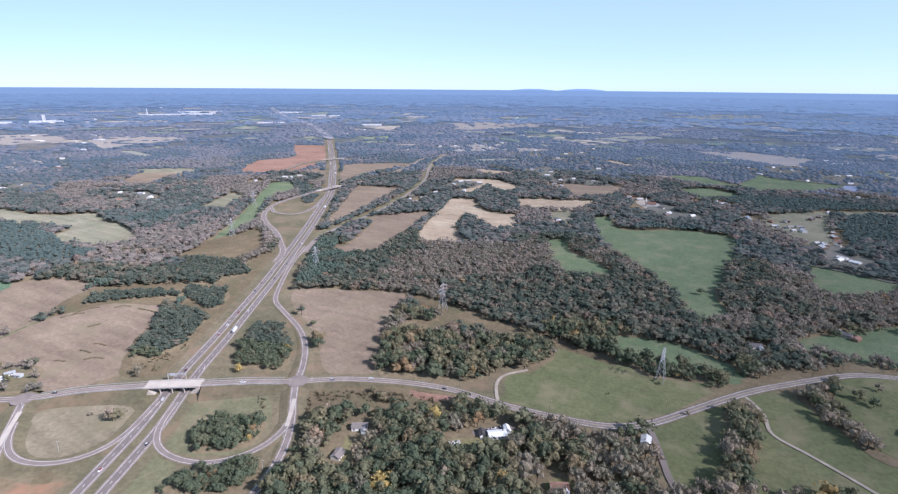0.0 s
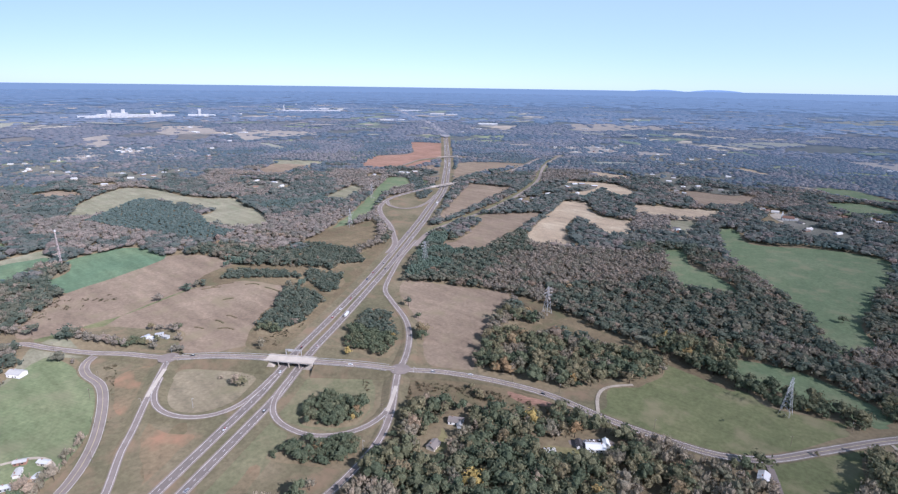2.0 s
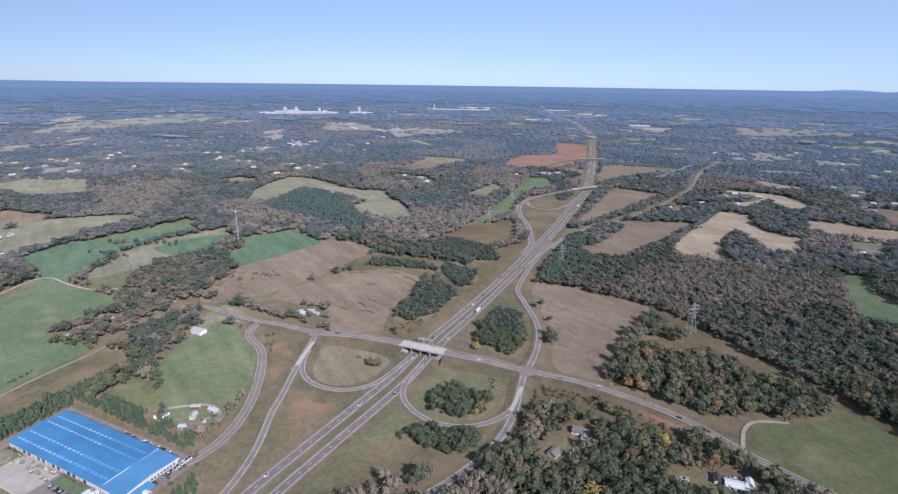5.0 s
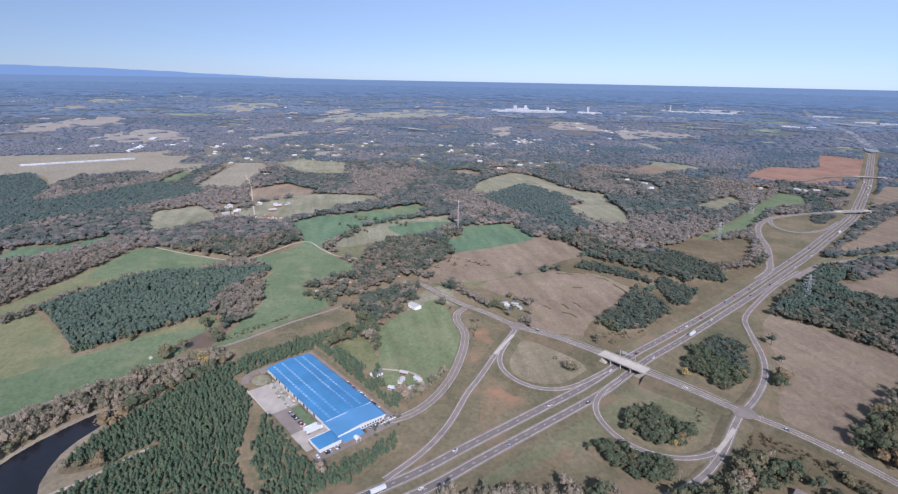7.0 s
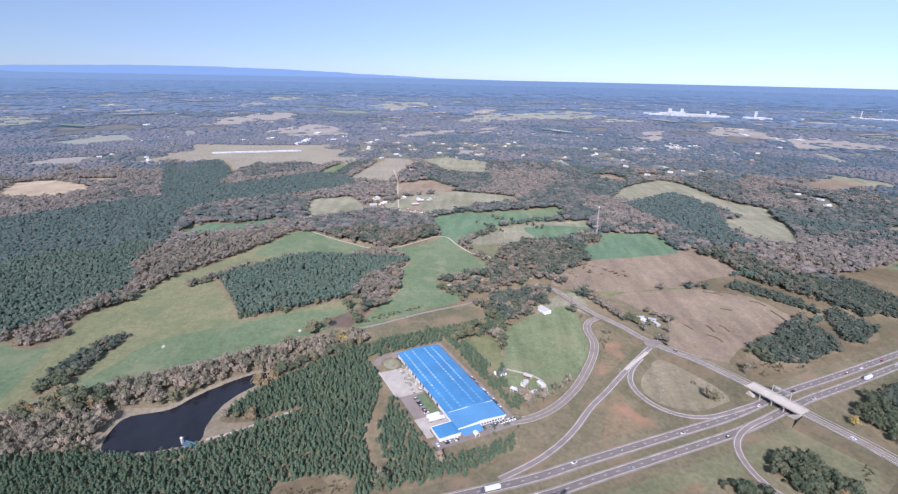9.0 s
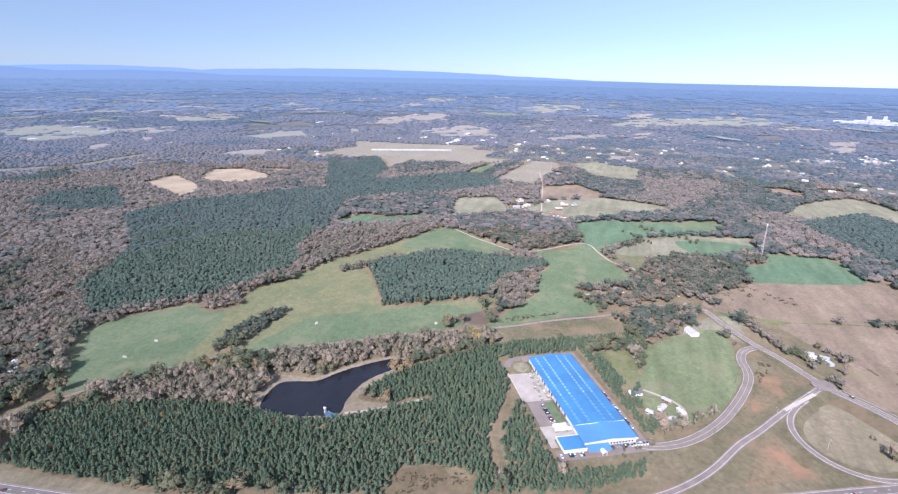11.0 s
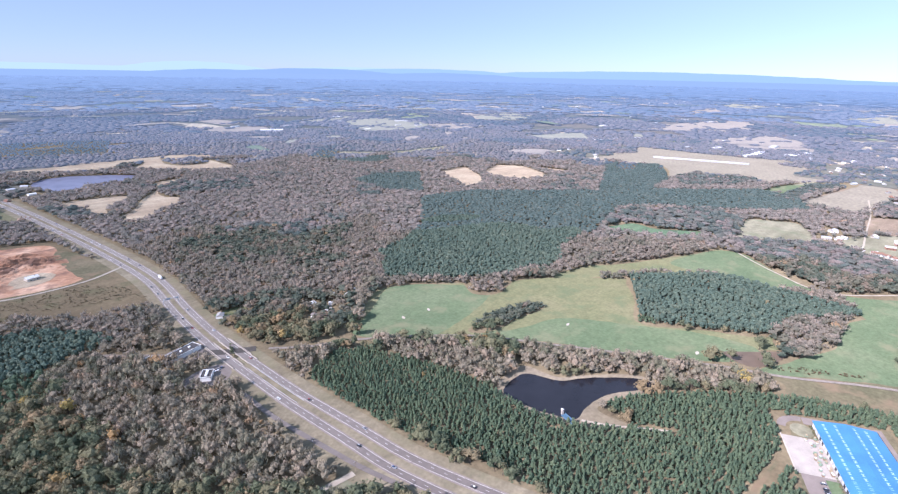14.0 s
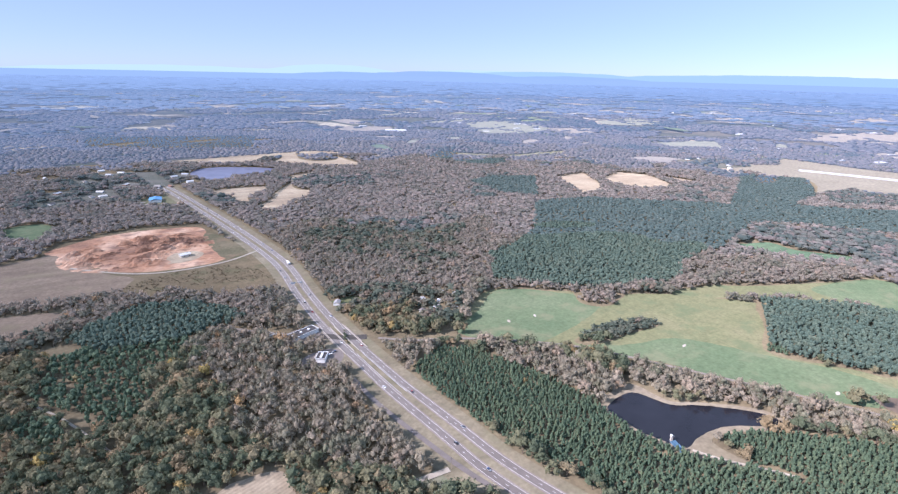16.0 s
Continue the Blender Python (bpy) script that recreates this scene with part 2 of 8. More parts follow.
GRAVEL = plain("dirt_and_gravel", (0.35, 0.305, 0.245), 0.95, vary=0.2)
BALLAST = plain("railway_ballast", (0.215, 0.185, 0.155), 0.95, vary=0.2, scale=2)
# ballast darkened in colour for the shaded gap between the bridges
SHADED_BALLAST = plain("shaded_gap_ballast", (0.075, 0.066, 0.058), 0.95, vary=0.25, scale=2)
RUST = plain("rusty_rail_steel", (0.16, 0.10, 0.07), 0.6, metal=0.4)
STEEL = plain("galvanised_steel", (0.5, 0.5, 0.5), 0.6, metal=0.1)
MAST_PAINT = plain("faded_mast_paint", (0.5, 0.42, 0.40), 0.6)
BLUE_ROOF = plain("blue_metal_roof", (0.070, 0.225, 0.42), 0.5, 0.4, vary=0.14, scale=0.35)
BLUE_LIGHT = plain("lighter_blue_metal_roof", (0.105, 0.27, 0.47), 0.5, 0.4, vary=0.08, scale=0.35)
DARK_ROOF = plain("dark_shingle_roof", (0.07, 0.065, 0.065), 0.9)
WORN_SKYLIGHT = plain("weathered_skylight_panel", (0.22, 0.40, 0.62), 0.5)
SKYLIGHT = plain("milky_skylight_panel", (0.40, 0.55, 0.68), 0.4)
WHITE = plain("white_metal_cladding", (0.68, 0.68, 0.66), 0.6, vary=0.06)
BRICK = plain("tan_brick_wall", (0.30, 0.20, 0.15), 0.9)
DARK = plain("dark_opening", (0.03, 0.03, 0.035), 0.4)
BARK = plain("grey_brown_bark", (0.11, 0.085, 0.065), 0.95, vary=0.3)
POLE = plain("weathered_wood_pole", (0.20, 0.16, 0.12), 0.9)
TYRE = plain("black_tyre_rubber", (0.02, 0.02, 0.02), 0.9)
TEAL = plain("blue_painted_dock", (0.09, 0.17, 0.25), 0.6)
GOODS = varied("boxed_goods", [(0.0, (0.42, 0.33, 0.22)), (0.3, (0.62, 0.60, 0.55)), (0.55, (0.25, 0.33, 0.24)), (0.75, (0.30, 0.22, 0.15)), (0.9, (0.5, 0.52, 0.5))], 0.8, 0.2)
CAR_PAINT = varied("car_paint", [(0.0, (0.75, 0.75, 0.74)), (0.35, (0.03, 0.03, 0.035)), (0.55, (0.32, 0.33, 0.35)), (0.72, (0.10, 0.11, 0.13)), (0.84, (0.30, 0.03, 0.03)), (0.92, (0.05, 0.09, 0.2))], 0.3, 0.5)
WALLS = varied("house_siding", [(0.0, (0.70, 0.69, 0.66)), (0.35, (0.5, 0.45, 0.38)), (0.55, (0.30, 0.17, 0.12)), (0.75, (0.62, 0.6, 0.55)), (0.9, (0.4, 0.42, 0.42))], 0.85, 0.2)
ROOFS = varied("shingle_roof", [(0.0, (0.16, 0.15, 0.15)), (0.3, (0.24, 0.21, 0.19)), (0.5, (0.32, 0.31, 0.30)), (0.68, (0.55, 0.55, 0.54)), (0.85, (0.26, 0.15, 0.11))], 0.85, 0.2)
PALE_ROOFS = varied("pale_metal_roof", [(0.0, (0.58, 0.58, 0.57)), (0.5, (0.42, 0.43, 0.45)), (0.75, (0.5, 0.48, 0.45))], 0.6, 0.3)
GLASS, gn, gl, gb = material("dark_window_glass", 0.08, 0.6)
gb.inputs["Base Color"].default_value = (0.02, 0.025, 0.03, 1)


def water_material(name, c, rough, gloss=0.28):
    m, n, l, b = material(name, rough, gloss)
    l.new(ramp(n, l, grain(n, l, 0.03), [(0.3, tone(c, 0.8)), (0.7, tone(c, 1.2))]), b.inputs["Base Color"])
    relief(n, l, b, grain(n, l, 0.7, 3.0), 0.12, 0.2)
    return m


WATER = water_material("dark_pond_water", (0.02, 0.02, 0.026), 0.09)
MUDDY = water_material("muddy_pond_water", (0.17, 0.125, 0.09), 0.45, 0.1)
LAKE_WATER = water_material("lake_water", (0.15, 0.155, 0.215), 0.35, 0.2)


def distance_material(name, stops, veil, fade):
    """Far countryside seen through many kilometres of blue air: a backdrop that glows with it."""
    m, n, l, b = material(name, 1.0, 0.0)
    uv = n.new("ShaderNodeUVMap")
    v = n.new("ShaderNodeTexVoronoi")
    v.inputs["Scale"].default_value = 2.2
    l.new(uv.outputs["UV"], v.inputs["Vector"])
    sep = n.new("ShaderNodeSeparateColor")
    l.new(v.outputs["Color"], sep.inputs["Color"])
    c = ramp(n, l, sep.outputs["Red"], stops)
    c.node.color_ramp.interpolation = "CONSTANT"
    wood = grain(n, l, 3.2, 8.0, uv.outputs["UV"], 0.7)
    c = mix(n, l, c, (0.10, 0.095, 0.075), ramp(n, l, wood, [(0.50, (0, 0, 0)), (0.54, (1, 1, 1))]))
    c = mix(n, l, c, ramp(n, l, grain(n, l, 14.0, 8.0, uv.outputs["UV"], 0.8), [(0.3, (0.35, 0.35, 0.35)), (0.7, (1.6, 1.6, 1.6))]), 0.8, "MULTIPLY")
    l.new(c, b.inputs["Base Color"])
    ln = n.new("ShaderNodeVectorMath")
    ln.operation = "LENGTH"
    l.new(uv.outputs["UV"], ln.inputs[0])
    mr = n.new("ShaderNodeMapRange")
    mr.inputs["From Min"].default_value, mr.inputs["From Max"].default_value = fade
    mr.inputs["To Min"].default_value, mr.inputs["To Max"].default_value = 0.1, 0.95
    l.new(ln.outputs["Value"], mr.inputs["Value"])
    # blue emission painted in for the haze, stronger with distance
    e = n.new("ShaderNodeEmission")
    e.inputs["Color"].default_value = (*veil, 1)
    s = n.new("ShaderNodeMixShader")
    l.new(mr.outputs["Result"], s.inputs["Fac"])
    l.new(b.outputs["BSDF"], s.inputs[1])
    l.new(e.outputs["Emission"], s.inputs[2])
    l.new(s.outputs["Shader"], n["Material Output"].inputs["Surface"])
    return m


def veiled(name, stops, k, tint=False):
    """Foliage or crops of the distance, with a blue glow mixed in to paint the haze of kilometres of air."""
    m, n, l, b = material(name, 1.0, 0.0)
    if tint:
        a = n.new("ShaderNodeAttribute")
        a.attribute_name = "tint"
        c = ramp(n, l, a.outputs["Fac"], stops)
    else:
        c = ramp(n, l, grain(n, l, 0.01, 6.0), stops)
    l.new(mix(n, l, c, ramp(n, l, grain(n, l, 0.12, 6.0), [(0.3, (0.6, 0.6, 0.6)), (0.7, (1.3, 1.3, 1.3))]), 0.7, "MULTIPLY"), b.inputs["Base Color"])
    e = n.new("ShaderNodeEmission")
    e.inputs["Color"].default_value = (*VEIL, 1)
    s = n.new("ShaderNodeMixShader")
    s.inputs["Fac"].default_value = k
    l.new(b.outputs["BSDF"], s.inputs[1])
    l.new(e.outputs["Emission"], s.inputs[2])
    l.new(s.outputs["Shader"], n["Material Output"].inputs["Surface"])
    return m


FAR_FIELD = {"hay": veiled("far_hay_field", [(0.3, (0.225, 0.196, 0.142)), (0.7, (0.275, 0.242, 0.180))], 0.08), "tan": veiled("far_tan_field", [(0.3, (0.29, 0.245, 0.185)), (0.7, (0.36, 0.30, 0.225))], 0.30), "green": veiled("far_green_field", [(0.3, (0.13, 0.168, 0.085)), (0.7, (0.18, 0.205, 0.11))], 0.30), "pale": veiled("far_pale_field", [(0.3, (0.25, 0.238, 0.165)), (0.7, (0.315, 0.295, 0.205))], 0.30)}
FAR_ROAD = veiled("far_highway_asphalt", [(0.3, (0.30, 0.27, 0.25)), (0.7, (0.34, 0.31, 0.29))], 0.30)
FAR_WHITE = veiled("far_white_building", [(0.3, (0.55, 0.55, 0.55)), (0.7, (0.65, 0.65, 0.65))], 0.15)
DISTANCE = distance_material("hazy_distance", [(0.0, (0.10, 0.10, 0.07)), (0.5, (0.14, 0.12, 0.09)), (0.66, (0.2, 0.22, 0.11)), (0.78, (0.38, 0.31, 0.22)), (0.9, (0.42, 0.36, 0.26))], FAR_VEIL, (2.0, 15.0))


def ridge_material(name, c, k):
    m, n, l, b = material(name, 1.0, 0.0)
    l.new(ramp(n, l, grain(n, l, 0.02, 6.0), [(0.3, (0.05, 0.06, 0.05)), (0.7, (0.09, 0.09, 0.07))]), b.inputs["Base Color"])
    # haze painted as a blue glow over the hill's own colour
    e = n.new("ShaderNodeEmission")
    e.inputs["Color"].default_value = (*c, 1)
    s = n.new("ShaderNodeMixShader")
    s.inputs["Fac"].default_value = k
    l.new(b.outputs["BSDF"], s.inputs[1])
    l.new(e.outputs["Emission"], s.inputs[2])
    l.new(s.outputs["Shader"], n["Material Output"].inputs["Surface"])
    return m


# ---- building helpers ----
FLAT = 3000.0


def lift(x, y):
    """The land is flat to FLAT metres; past that it is drawn in and rises towards the horizon, as a backdrop."""
    r = np.hypot(x, y)
    k = np.where(r > FLAT, (FLAT + 1800 * (1 - np.exp(-(np.maximum(r, FLAT) - FLAT) / 1800))) / np.maximum(r, 1.0), 1.0)
    return x * k, y * k, EYE * (1 - k)


def raw_mesh(name, verts, faces, mats=(), smooth=False, slots=None, tint=None, uv=None):
    me = bpy.data.meshes.new(name)
    verts = np.asarray(verts, np.float32)
    faces = np.asarray(faces, np.int32)
    k = faces.shape[1]
    me.vertices.add(len(verts))
    me.vertices.foreach_set("co", verts.ravel())
    me.loops.add(faces.size)
    me.loops.foreach_set("vertex_index", faces.ravel())
    me.polygons.add(len(faces))
    me.polygons.foreach_set("loop_start", np.arange(0, faces.size, k, dtype=np.int32))
    me.polygons.foreach_set("loop_total", np.full(len(faces), k, np.int32))
    for m in mats:
        me.materials.append(m)
    if slots is not None:
        me.polygons.foreach_set("material_index", np.asarray(slots, np.int32))
    if uv is not None:
        layer = me.uv_layers.new(name="UVMap")
        layer.data.foreach_set("uv", np.asarray(uv, np.float32)[faces.ravel()].ravel())
    me.update(calc_edges=True)
    if tint is not None:
        me.attributes.new("tint", "FLOAT", "POINT").data.foreach_set("value", np.asarray(tint, np.float32))
    me.polygons.foreach_set("use_smooth", np.full(len(faces), smooth))
    me.validate()
    return me


def part(name, bm, mat, parent=None, label=""):
    me = bpy.data.meshes.new(name)
    bm.to_mesh(me)
    bm.free()
    me.materials.append(mat)
    ob = new(name, me)
    ob.parent = parent
    if label:
        ob["label"] = label
    return ob


def thing(name, m, label, category, group="", kind=""):
    ob = new(name)
    ob.matrix_basis = m
    return tagged(ob, label, category, group, kind)


def box(bm, x0, x1, y0, y1, z0, z1):
    v = [bm.verts.new((x, y, z)) for z in (z0, z1) for x, y in ((x0, y0), (x1, y0), (x1, y1), (x0, y1))]
    for f in ((3, 2, 1, 0), (4, 5, 6, 7), (0, 1, 5, 4), (1, 2, 6, 5), (2, 3, 7, 6), (3, 0, 4, 7)):
        bm.faces.new([v[i] for i in f])
    return v


def boxes(*dims):
    bm = bmesh.new()
    for d in dims:
        box(bm, *d)
    return bm


def bar(bm, a, b, w):
    """A square bar from a to b."""
    a, b = Vector(a), Vector(b)
    d = (b - a).normalized()
    s = d.orthogonal().normalized() * w / 2
    t = d.cross(s)
    v = [bm.verts.new(p + q) for p in (a, b) for q in (s, t, -s, -t)]
    for i in range(4):
        j = (i + 1) % 4
        bm.faces.new((v[i], v[j], v[4 + j], v[4 + i]))
    bm.faces.new(v[3::-1])
    bm.faces.new(v[4:])


def gable(bm, x0, x1, y0, y1, z0, rise, over=0.4, thick=0.25):
    """A pitched roof with its ridge along x and real thickness."""
    x0, x1, y0, y1 = x0 - over, x1 + over, y0 - over, y1 + over
    yc = (y0 + y1) / 2
    prof = [(y0, z0), (yc, z0 + rise), (y1, z0), (y1, z0 + thick), (yc, z0 + rise + thick), (y0, z0 + thick)]
    a = [bm.verts.new((x0, y, z)) for y, z in prof]
    b = [bm.verts.new((x1, y, z)) for y, z in prof]
    for i in range(6):
        j = (i + 1) % 6
        bm.faces.new((a[i], b[i], b[j], a[j]))
    bm.faces.new((a[0], a[1], a[4], a[5])), bm.faces.new((a[1], a[2], a[3], a[4]))
    bm.faces.new((b[5], b[4], b[1], b[0])), bm.faces.new((b[4], b[3], b[2], b[1]))


def spline(points, step=8.0, closed=False):
    """A smooth line through the points (Catmull-Rom), in even steps."""
    p = np.array(points, float)
    q = np.vstack([p[-1:], p, p[:2]]) if closed else np.vstack([2 * p[:1] - p[1:2], p, 2 * p[-1:] - p[-2:-1]])
    out = []
    for i in range(1, len(q) - 2):
        a, b, c, d = q[i - 1:i + 3]
        k = max(2, int(np.linalg.norm(c[:2] - b[:2]) / step))
        u = np.linspace(0, 1, k, endpoint=False)[:, None]
        out.append(0.5 * (2 * b + (c - a) * u + (2 * a - 5 * b + 4 * c - d) * u ** 2 + (3 * b - a - 3 * c + d) * u ** 3))
    out = np.vstack(out)
    return out if closed else np.vstack([out, p[-1:]])


def soft_line(points, width, passes=2):
    p = np.array(points, float)
    for _ in range(passes):
        p[1:-1] = (p[:-2] + 2 * p[1:-1] + p[2:]) / 4
    return p


def sideways(path):
    d = np.gradient(path[:, :2], axis=0)
    d /= np.linalg.norm(d, axis=1)[:, None] + 1e-9
    return np.stack([-d[:, 1], d[:, 0]], 1)


BASE = 0.5     # the road surfaces lie this far above the sheet of ground


def strip(path, left, right, rise, thick=0.12):
    """Verts and quads of a ribbon with thickness along a path, between two offsets."""
    s = sideways(path)
    n = len(path)
    cols = []
    for off, dz in ((left, 0), (right, 0), (right, -thick), (left, -thick)):
        x, y, h = lift(path[:, 0] + s[:, 0] * off, path[:, 1] + s[:, 1] * off)
        cols.append(np.stack([x, y, h + path[:, 2] + rise + dz], 1))
    v = np.stack(cols, 1).reshape(-1, 3)
    i = np.arange(n - 1)[:, None] * 4
    f = np.concatenate([i + np.array([[a, b, b + 4, a + 4]]) for a, b in ((0, 1), (1, 2), (2, 3), (3, 0))])
    f = np.vstack([f, [[3, 2, 1, 0]], [[4 * n - 4, 4 * n - 3, 4 * n - 2, 4 * n - 1]]])
    return v, f[:, ::-1]


def joined(pieces):
    vs, fs, k = [], [], 0
    for v, f in pieces:
        vs.append(v)
        fs.append(f + k)
        k += len(v)
    return np.vstack(vs), np.vstack(fs)


def sheet_part(name, vf, mat, parent, label="", kind=""):
    ob = new(name, raw_mesh(name, vf[0], vf[1], (mat,)))
    ob.parent = parent
    if label:
        ob["label"] = label
    if kind:
        ob["kind"] = kind
    return ob


def dashes(path, off, rise, on=3.0, gap=9.2, width=0.3):
    seg = np.r_[0, np.cumsum(np.linalg.norm(np.diff(path[:, :2], axis=0), axis=1))]
    out = []
    for s in np.arange(0, seg[-1] - on, on + gap):
        q = np.stack([np.interp([s, s + on], seg, path[:, i]) for i in range(3)], 1)
        out.append(strip(q, off - width / 2, off + width / 2, rise, 0.03))
    return joined(out)


PAVED = []      # (path, half width) of all that trees keep clear of


def road(name, label, points, width, surface=None, shoulder=0.0, edge=True, centre="", bank=2.2, grass="verge", soften=1, wide=0.0, gap=None):
    p = np.array([(*q, 0.0) if len(q) == 2 else q for q in points], float)
    p = soft_line(spline(p, 6.0), 1, 3 * soften)
    p[:, 2] = np.maximum(p[:, 2], 0)
    PAVED.append((p, width / 2 + shoulder + 4 + wide))
    root = thing(name, Matrix.Identity(4), label, "road", kind="structure")
    top = BASE + 0.011 * len(PAVED)     # crossing pavements never share a plane
    h = width / 2
    full = h + shoulder
    if p[:, 2].max() > 0.3:
        s = sideways(p)
        prof = []
        for side in (1, -1):
            for reach, dz in ((full + 1.5, -0.2), (full + 1.5 + bank, 0)):
                out = side * (full + 1.5 + (p[:, 2] + 0.2) * bank if dz == 0 else np.full(len(p), full + 1.5))
                z = np.where(dz == 0, 0.30, 1.0) * (np.ones(len(p)) if dz == 0 else p[:, 2] + BASE - 0.15)
                prof.append(np.stack([p[:, 0] + s[:, 0] * out, p[:, 1] + s[:, 1] * out, z], 1))
        a = [prof[1], prof[0], prof[2], prof[3]]
        v = np.stack(a, 1).reshape(-1, 3)
        i = np.arange(len(p) - 1)[:, None] * 4
        if gap:        # the bank stops at a bridge: x, y and half its length
            i = i[np.hypot(p[:-1, 0] - gap[0], p[:-1, 1] - gap[1]) > gap[2]]
        f = np.concatenate([i + np.array([[q, q + 1, q + 5, q + 4]]) for q in range(3)])
        sheet_part("embankment", (v, f), LAND[grass], root, "grassy road bank")
    if shoulder:
        sheet_part("shoulder", strip(p, full, -full, top - 0.03), SHOULDER, root, "pale paved shoulder")
    sheet_part("carriageway", strip(p, h, -h, top), surface or ASPHALT, root)
    if edge:
        for k in (1, -1):
            sheet_part("edge_line", strip(p, k * (h - 0.2) + 0.13, k * (h - 0.2) - 0.13, top + 0.025, 0.03), PAINT, root, "white edge line")
    if centre == "dash":
        sheet_part("lane_line", dashes(p, 0, top + 0.025), PAINT, root, "dashed white lane line", "stuff")
    elif centre == "yellow":
        sheet_part("centre_line", strip(p, 0.16, -0.16, top + 0.025, 0.03), YELLOW, root, "yellow centre line")
    return p


def beside(path, off):
    s = sideways(path)
    q = path.copy()
    q[:, :2] += s * (off if np.isscalar(off) else off[:, None])
    return q


# ---- ground: one sheet to the horizon ----
def build_ground():
    radii = np.r_[np.linspace(60, FLAT, 40), FLAT * np.geomspace(1.03, 15.3, 40)]
    az = np.linspace(0, 2 * np.pi, 361)[:-1]
    rr, aa = np.meshgrid(radii, az, indexing="ij")
    x, y = -np.sin(aa) * rr, np.cos(aa) * rr
    X, Y, Z = lift(x, y)
    v = np.vstack([np.stack([X.ravel(), Y.ravel(), Z.ravel()], 1), [[0, 0, 0]]])
    uv = np.vstack([np.stack([x.ravel(), y.ravel()], 1), [[0, 0]]]) / 1000
    n = len(az)
    f, slots = [], []
    for i in range(len(radii) - 1):
        j = np.arange(n)
        k = (j + 1) % n
        f.append(np.stack([i * n + j, (i + 1) * n + j, (i + 1) * n + k, i * n + k], 1))
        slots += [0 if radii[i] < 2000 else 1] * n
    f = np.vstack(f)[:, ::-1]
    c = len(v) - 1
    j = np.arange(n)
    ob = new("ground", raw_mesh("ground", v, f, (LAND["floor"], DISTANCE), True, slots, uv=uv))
    tagged(ob, "brown leaf-strewn land reaching hazy blue distance at the horizon", "ground", kind="structure")
    me = raw_mesh("ground_hub", v[np.r_[0:n, c]] , np.stack([np.full(n, n), j, (j + 1) % n], 1), (LAND["floor"],), True)
    tagged(new("ground_hub", me), "brown leaf-strewn woodland floor below the viewpoint", "ground", kind="structure")


build_ground()


def ridge(name, label, radius, spans, mat):
    az = np.radians(np.arange(-60, 241, 0.4))
    top = np.full(len(az), -0.42)
    for centre, half, height in spans:
        top = np.maximum(top, -0.42 + (height + 0.42) * np.clip(np.cos(np.clip((np.degrees(az) - centre) / half, -1, 1) * np.pi / 2), 0, 1) ** 0.8)
    top += np.array([0.06 * noise.fractal((float(a) * 30, radius, 0), 1.0, 2.0, 4) for a in az]) * (top > -0.3)
    rows = []
    for back, k in ((0, None), (40, 1.0), (90, None)):
        e = np.radians(top if k else np.full(len(az), -1.2))
        rows.append(np.stack([-np.sin(az) * (radius + back), np.cos(az) * (radius + back), EYE + radius * np.tan(e)], 1))
    v = np.vstack(rows)
    n = len(az)
    j = np.arange(n - 1)
    f = np.vstack([np.stack([i * n + j, (i + 1) * n + j, (i + 1) * n + j + 1, i * n + j + 1], 1) for i in (0, 1)])
    tagged(new(name, raw_mesh(name, v, f[:, ::-1], (mat,), True)), label, "hills", kind="structure")


ridge("backdrop_ridge", "long low blue mountain ridge on the horizon", 4840, [(118, 22, 0.38), (140, 13, 0.28), (105, 12, 0.0), (19, 2.5, -0.24), (14, 2.5, -0.2), (96, 10, -0.3)], ridge_material("haze_blue_ridge", (0.26, 0.41, 0.66), 0.95))
ridge("backdrop_hill", "darker wooded hill before the far mountains", 4800, [(151, 9, 0.12), (138, 8, -0.1), (160, 6, -0.12)], ridge_material("haze_blue_hill", (0.22, 0.34, 0.56), 0.93))
ridge("backdrop_far_ridge", "faint pale blue far mountains", 4870, [(162, 8, 0.55), (176, 14, 0.15), (147, 12, 0.3)], ridge_material("haze_pale_ridge", (0.36, 0.51, 0.70), 0.97))

# ---- fields, verges, clearings and woods: outlines of the plan ----
AREAS = []
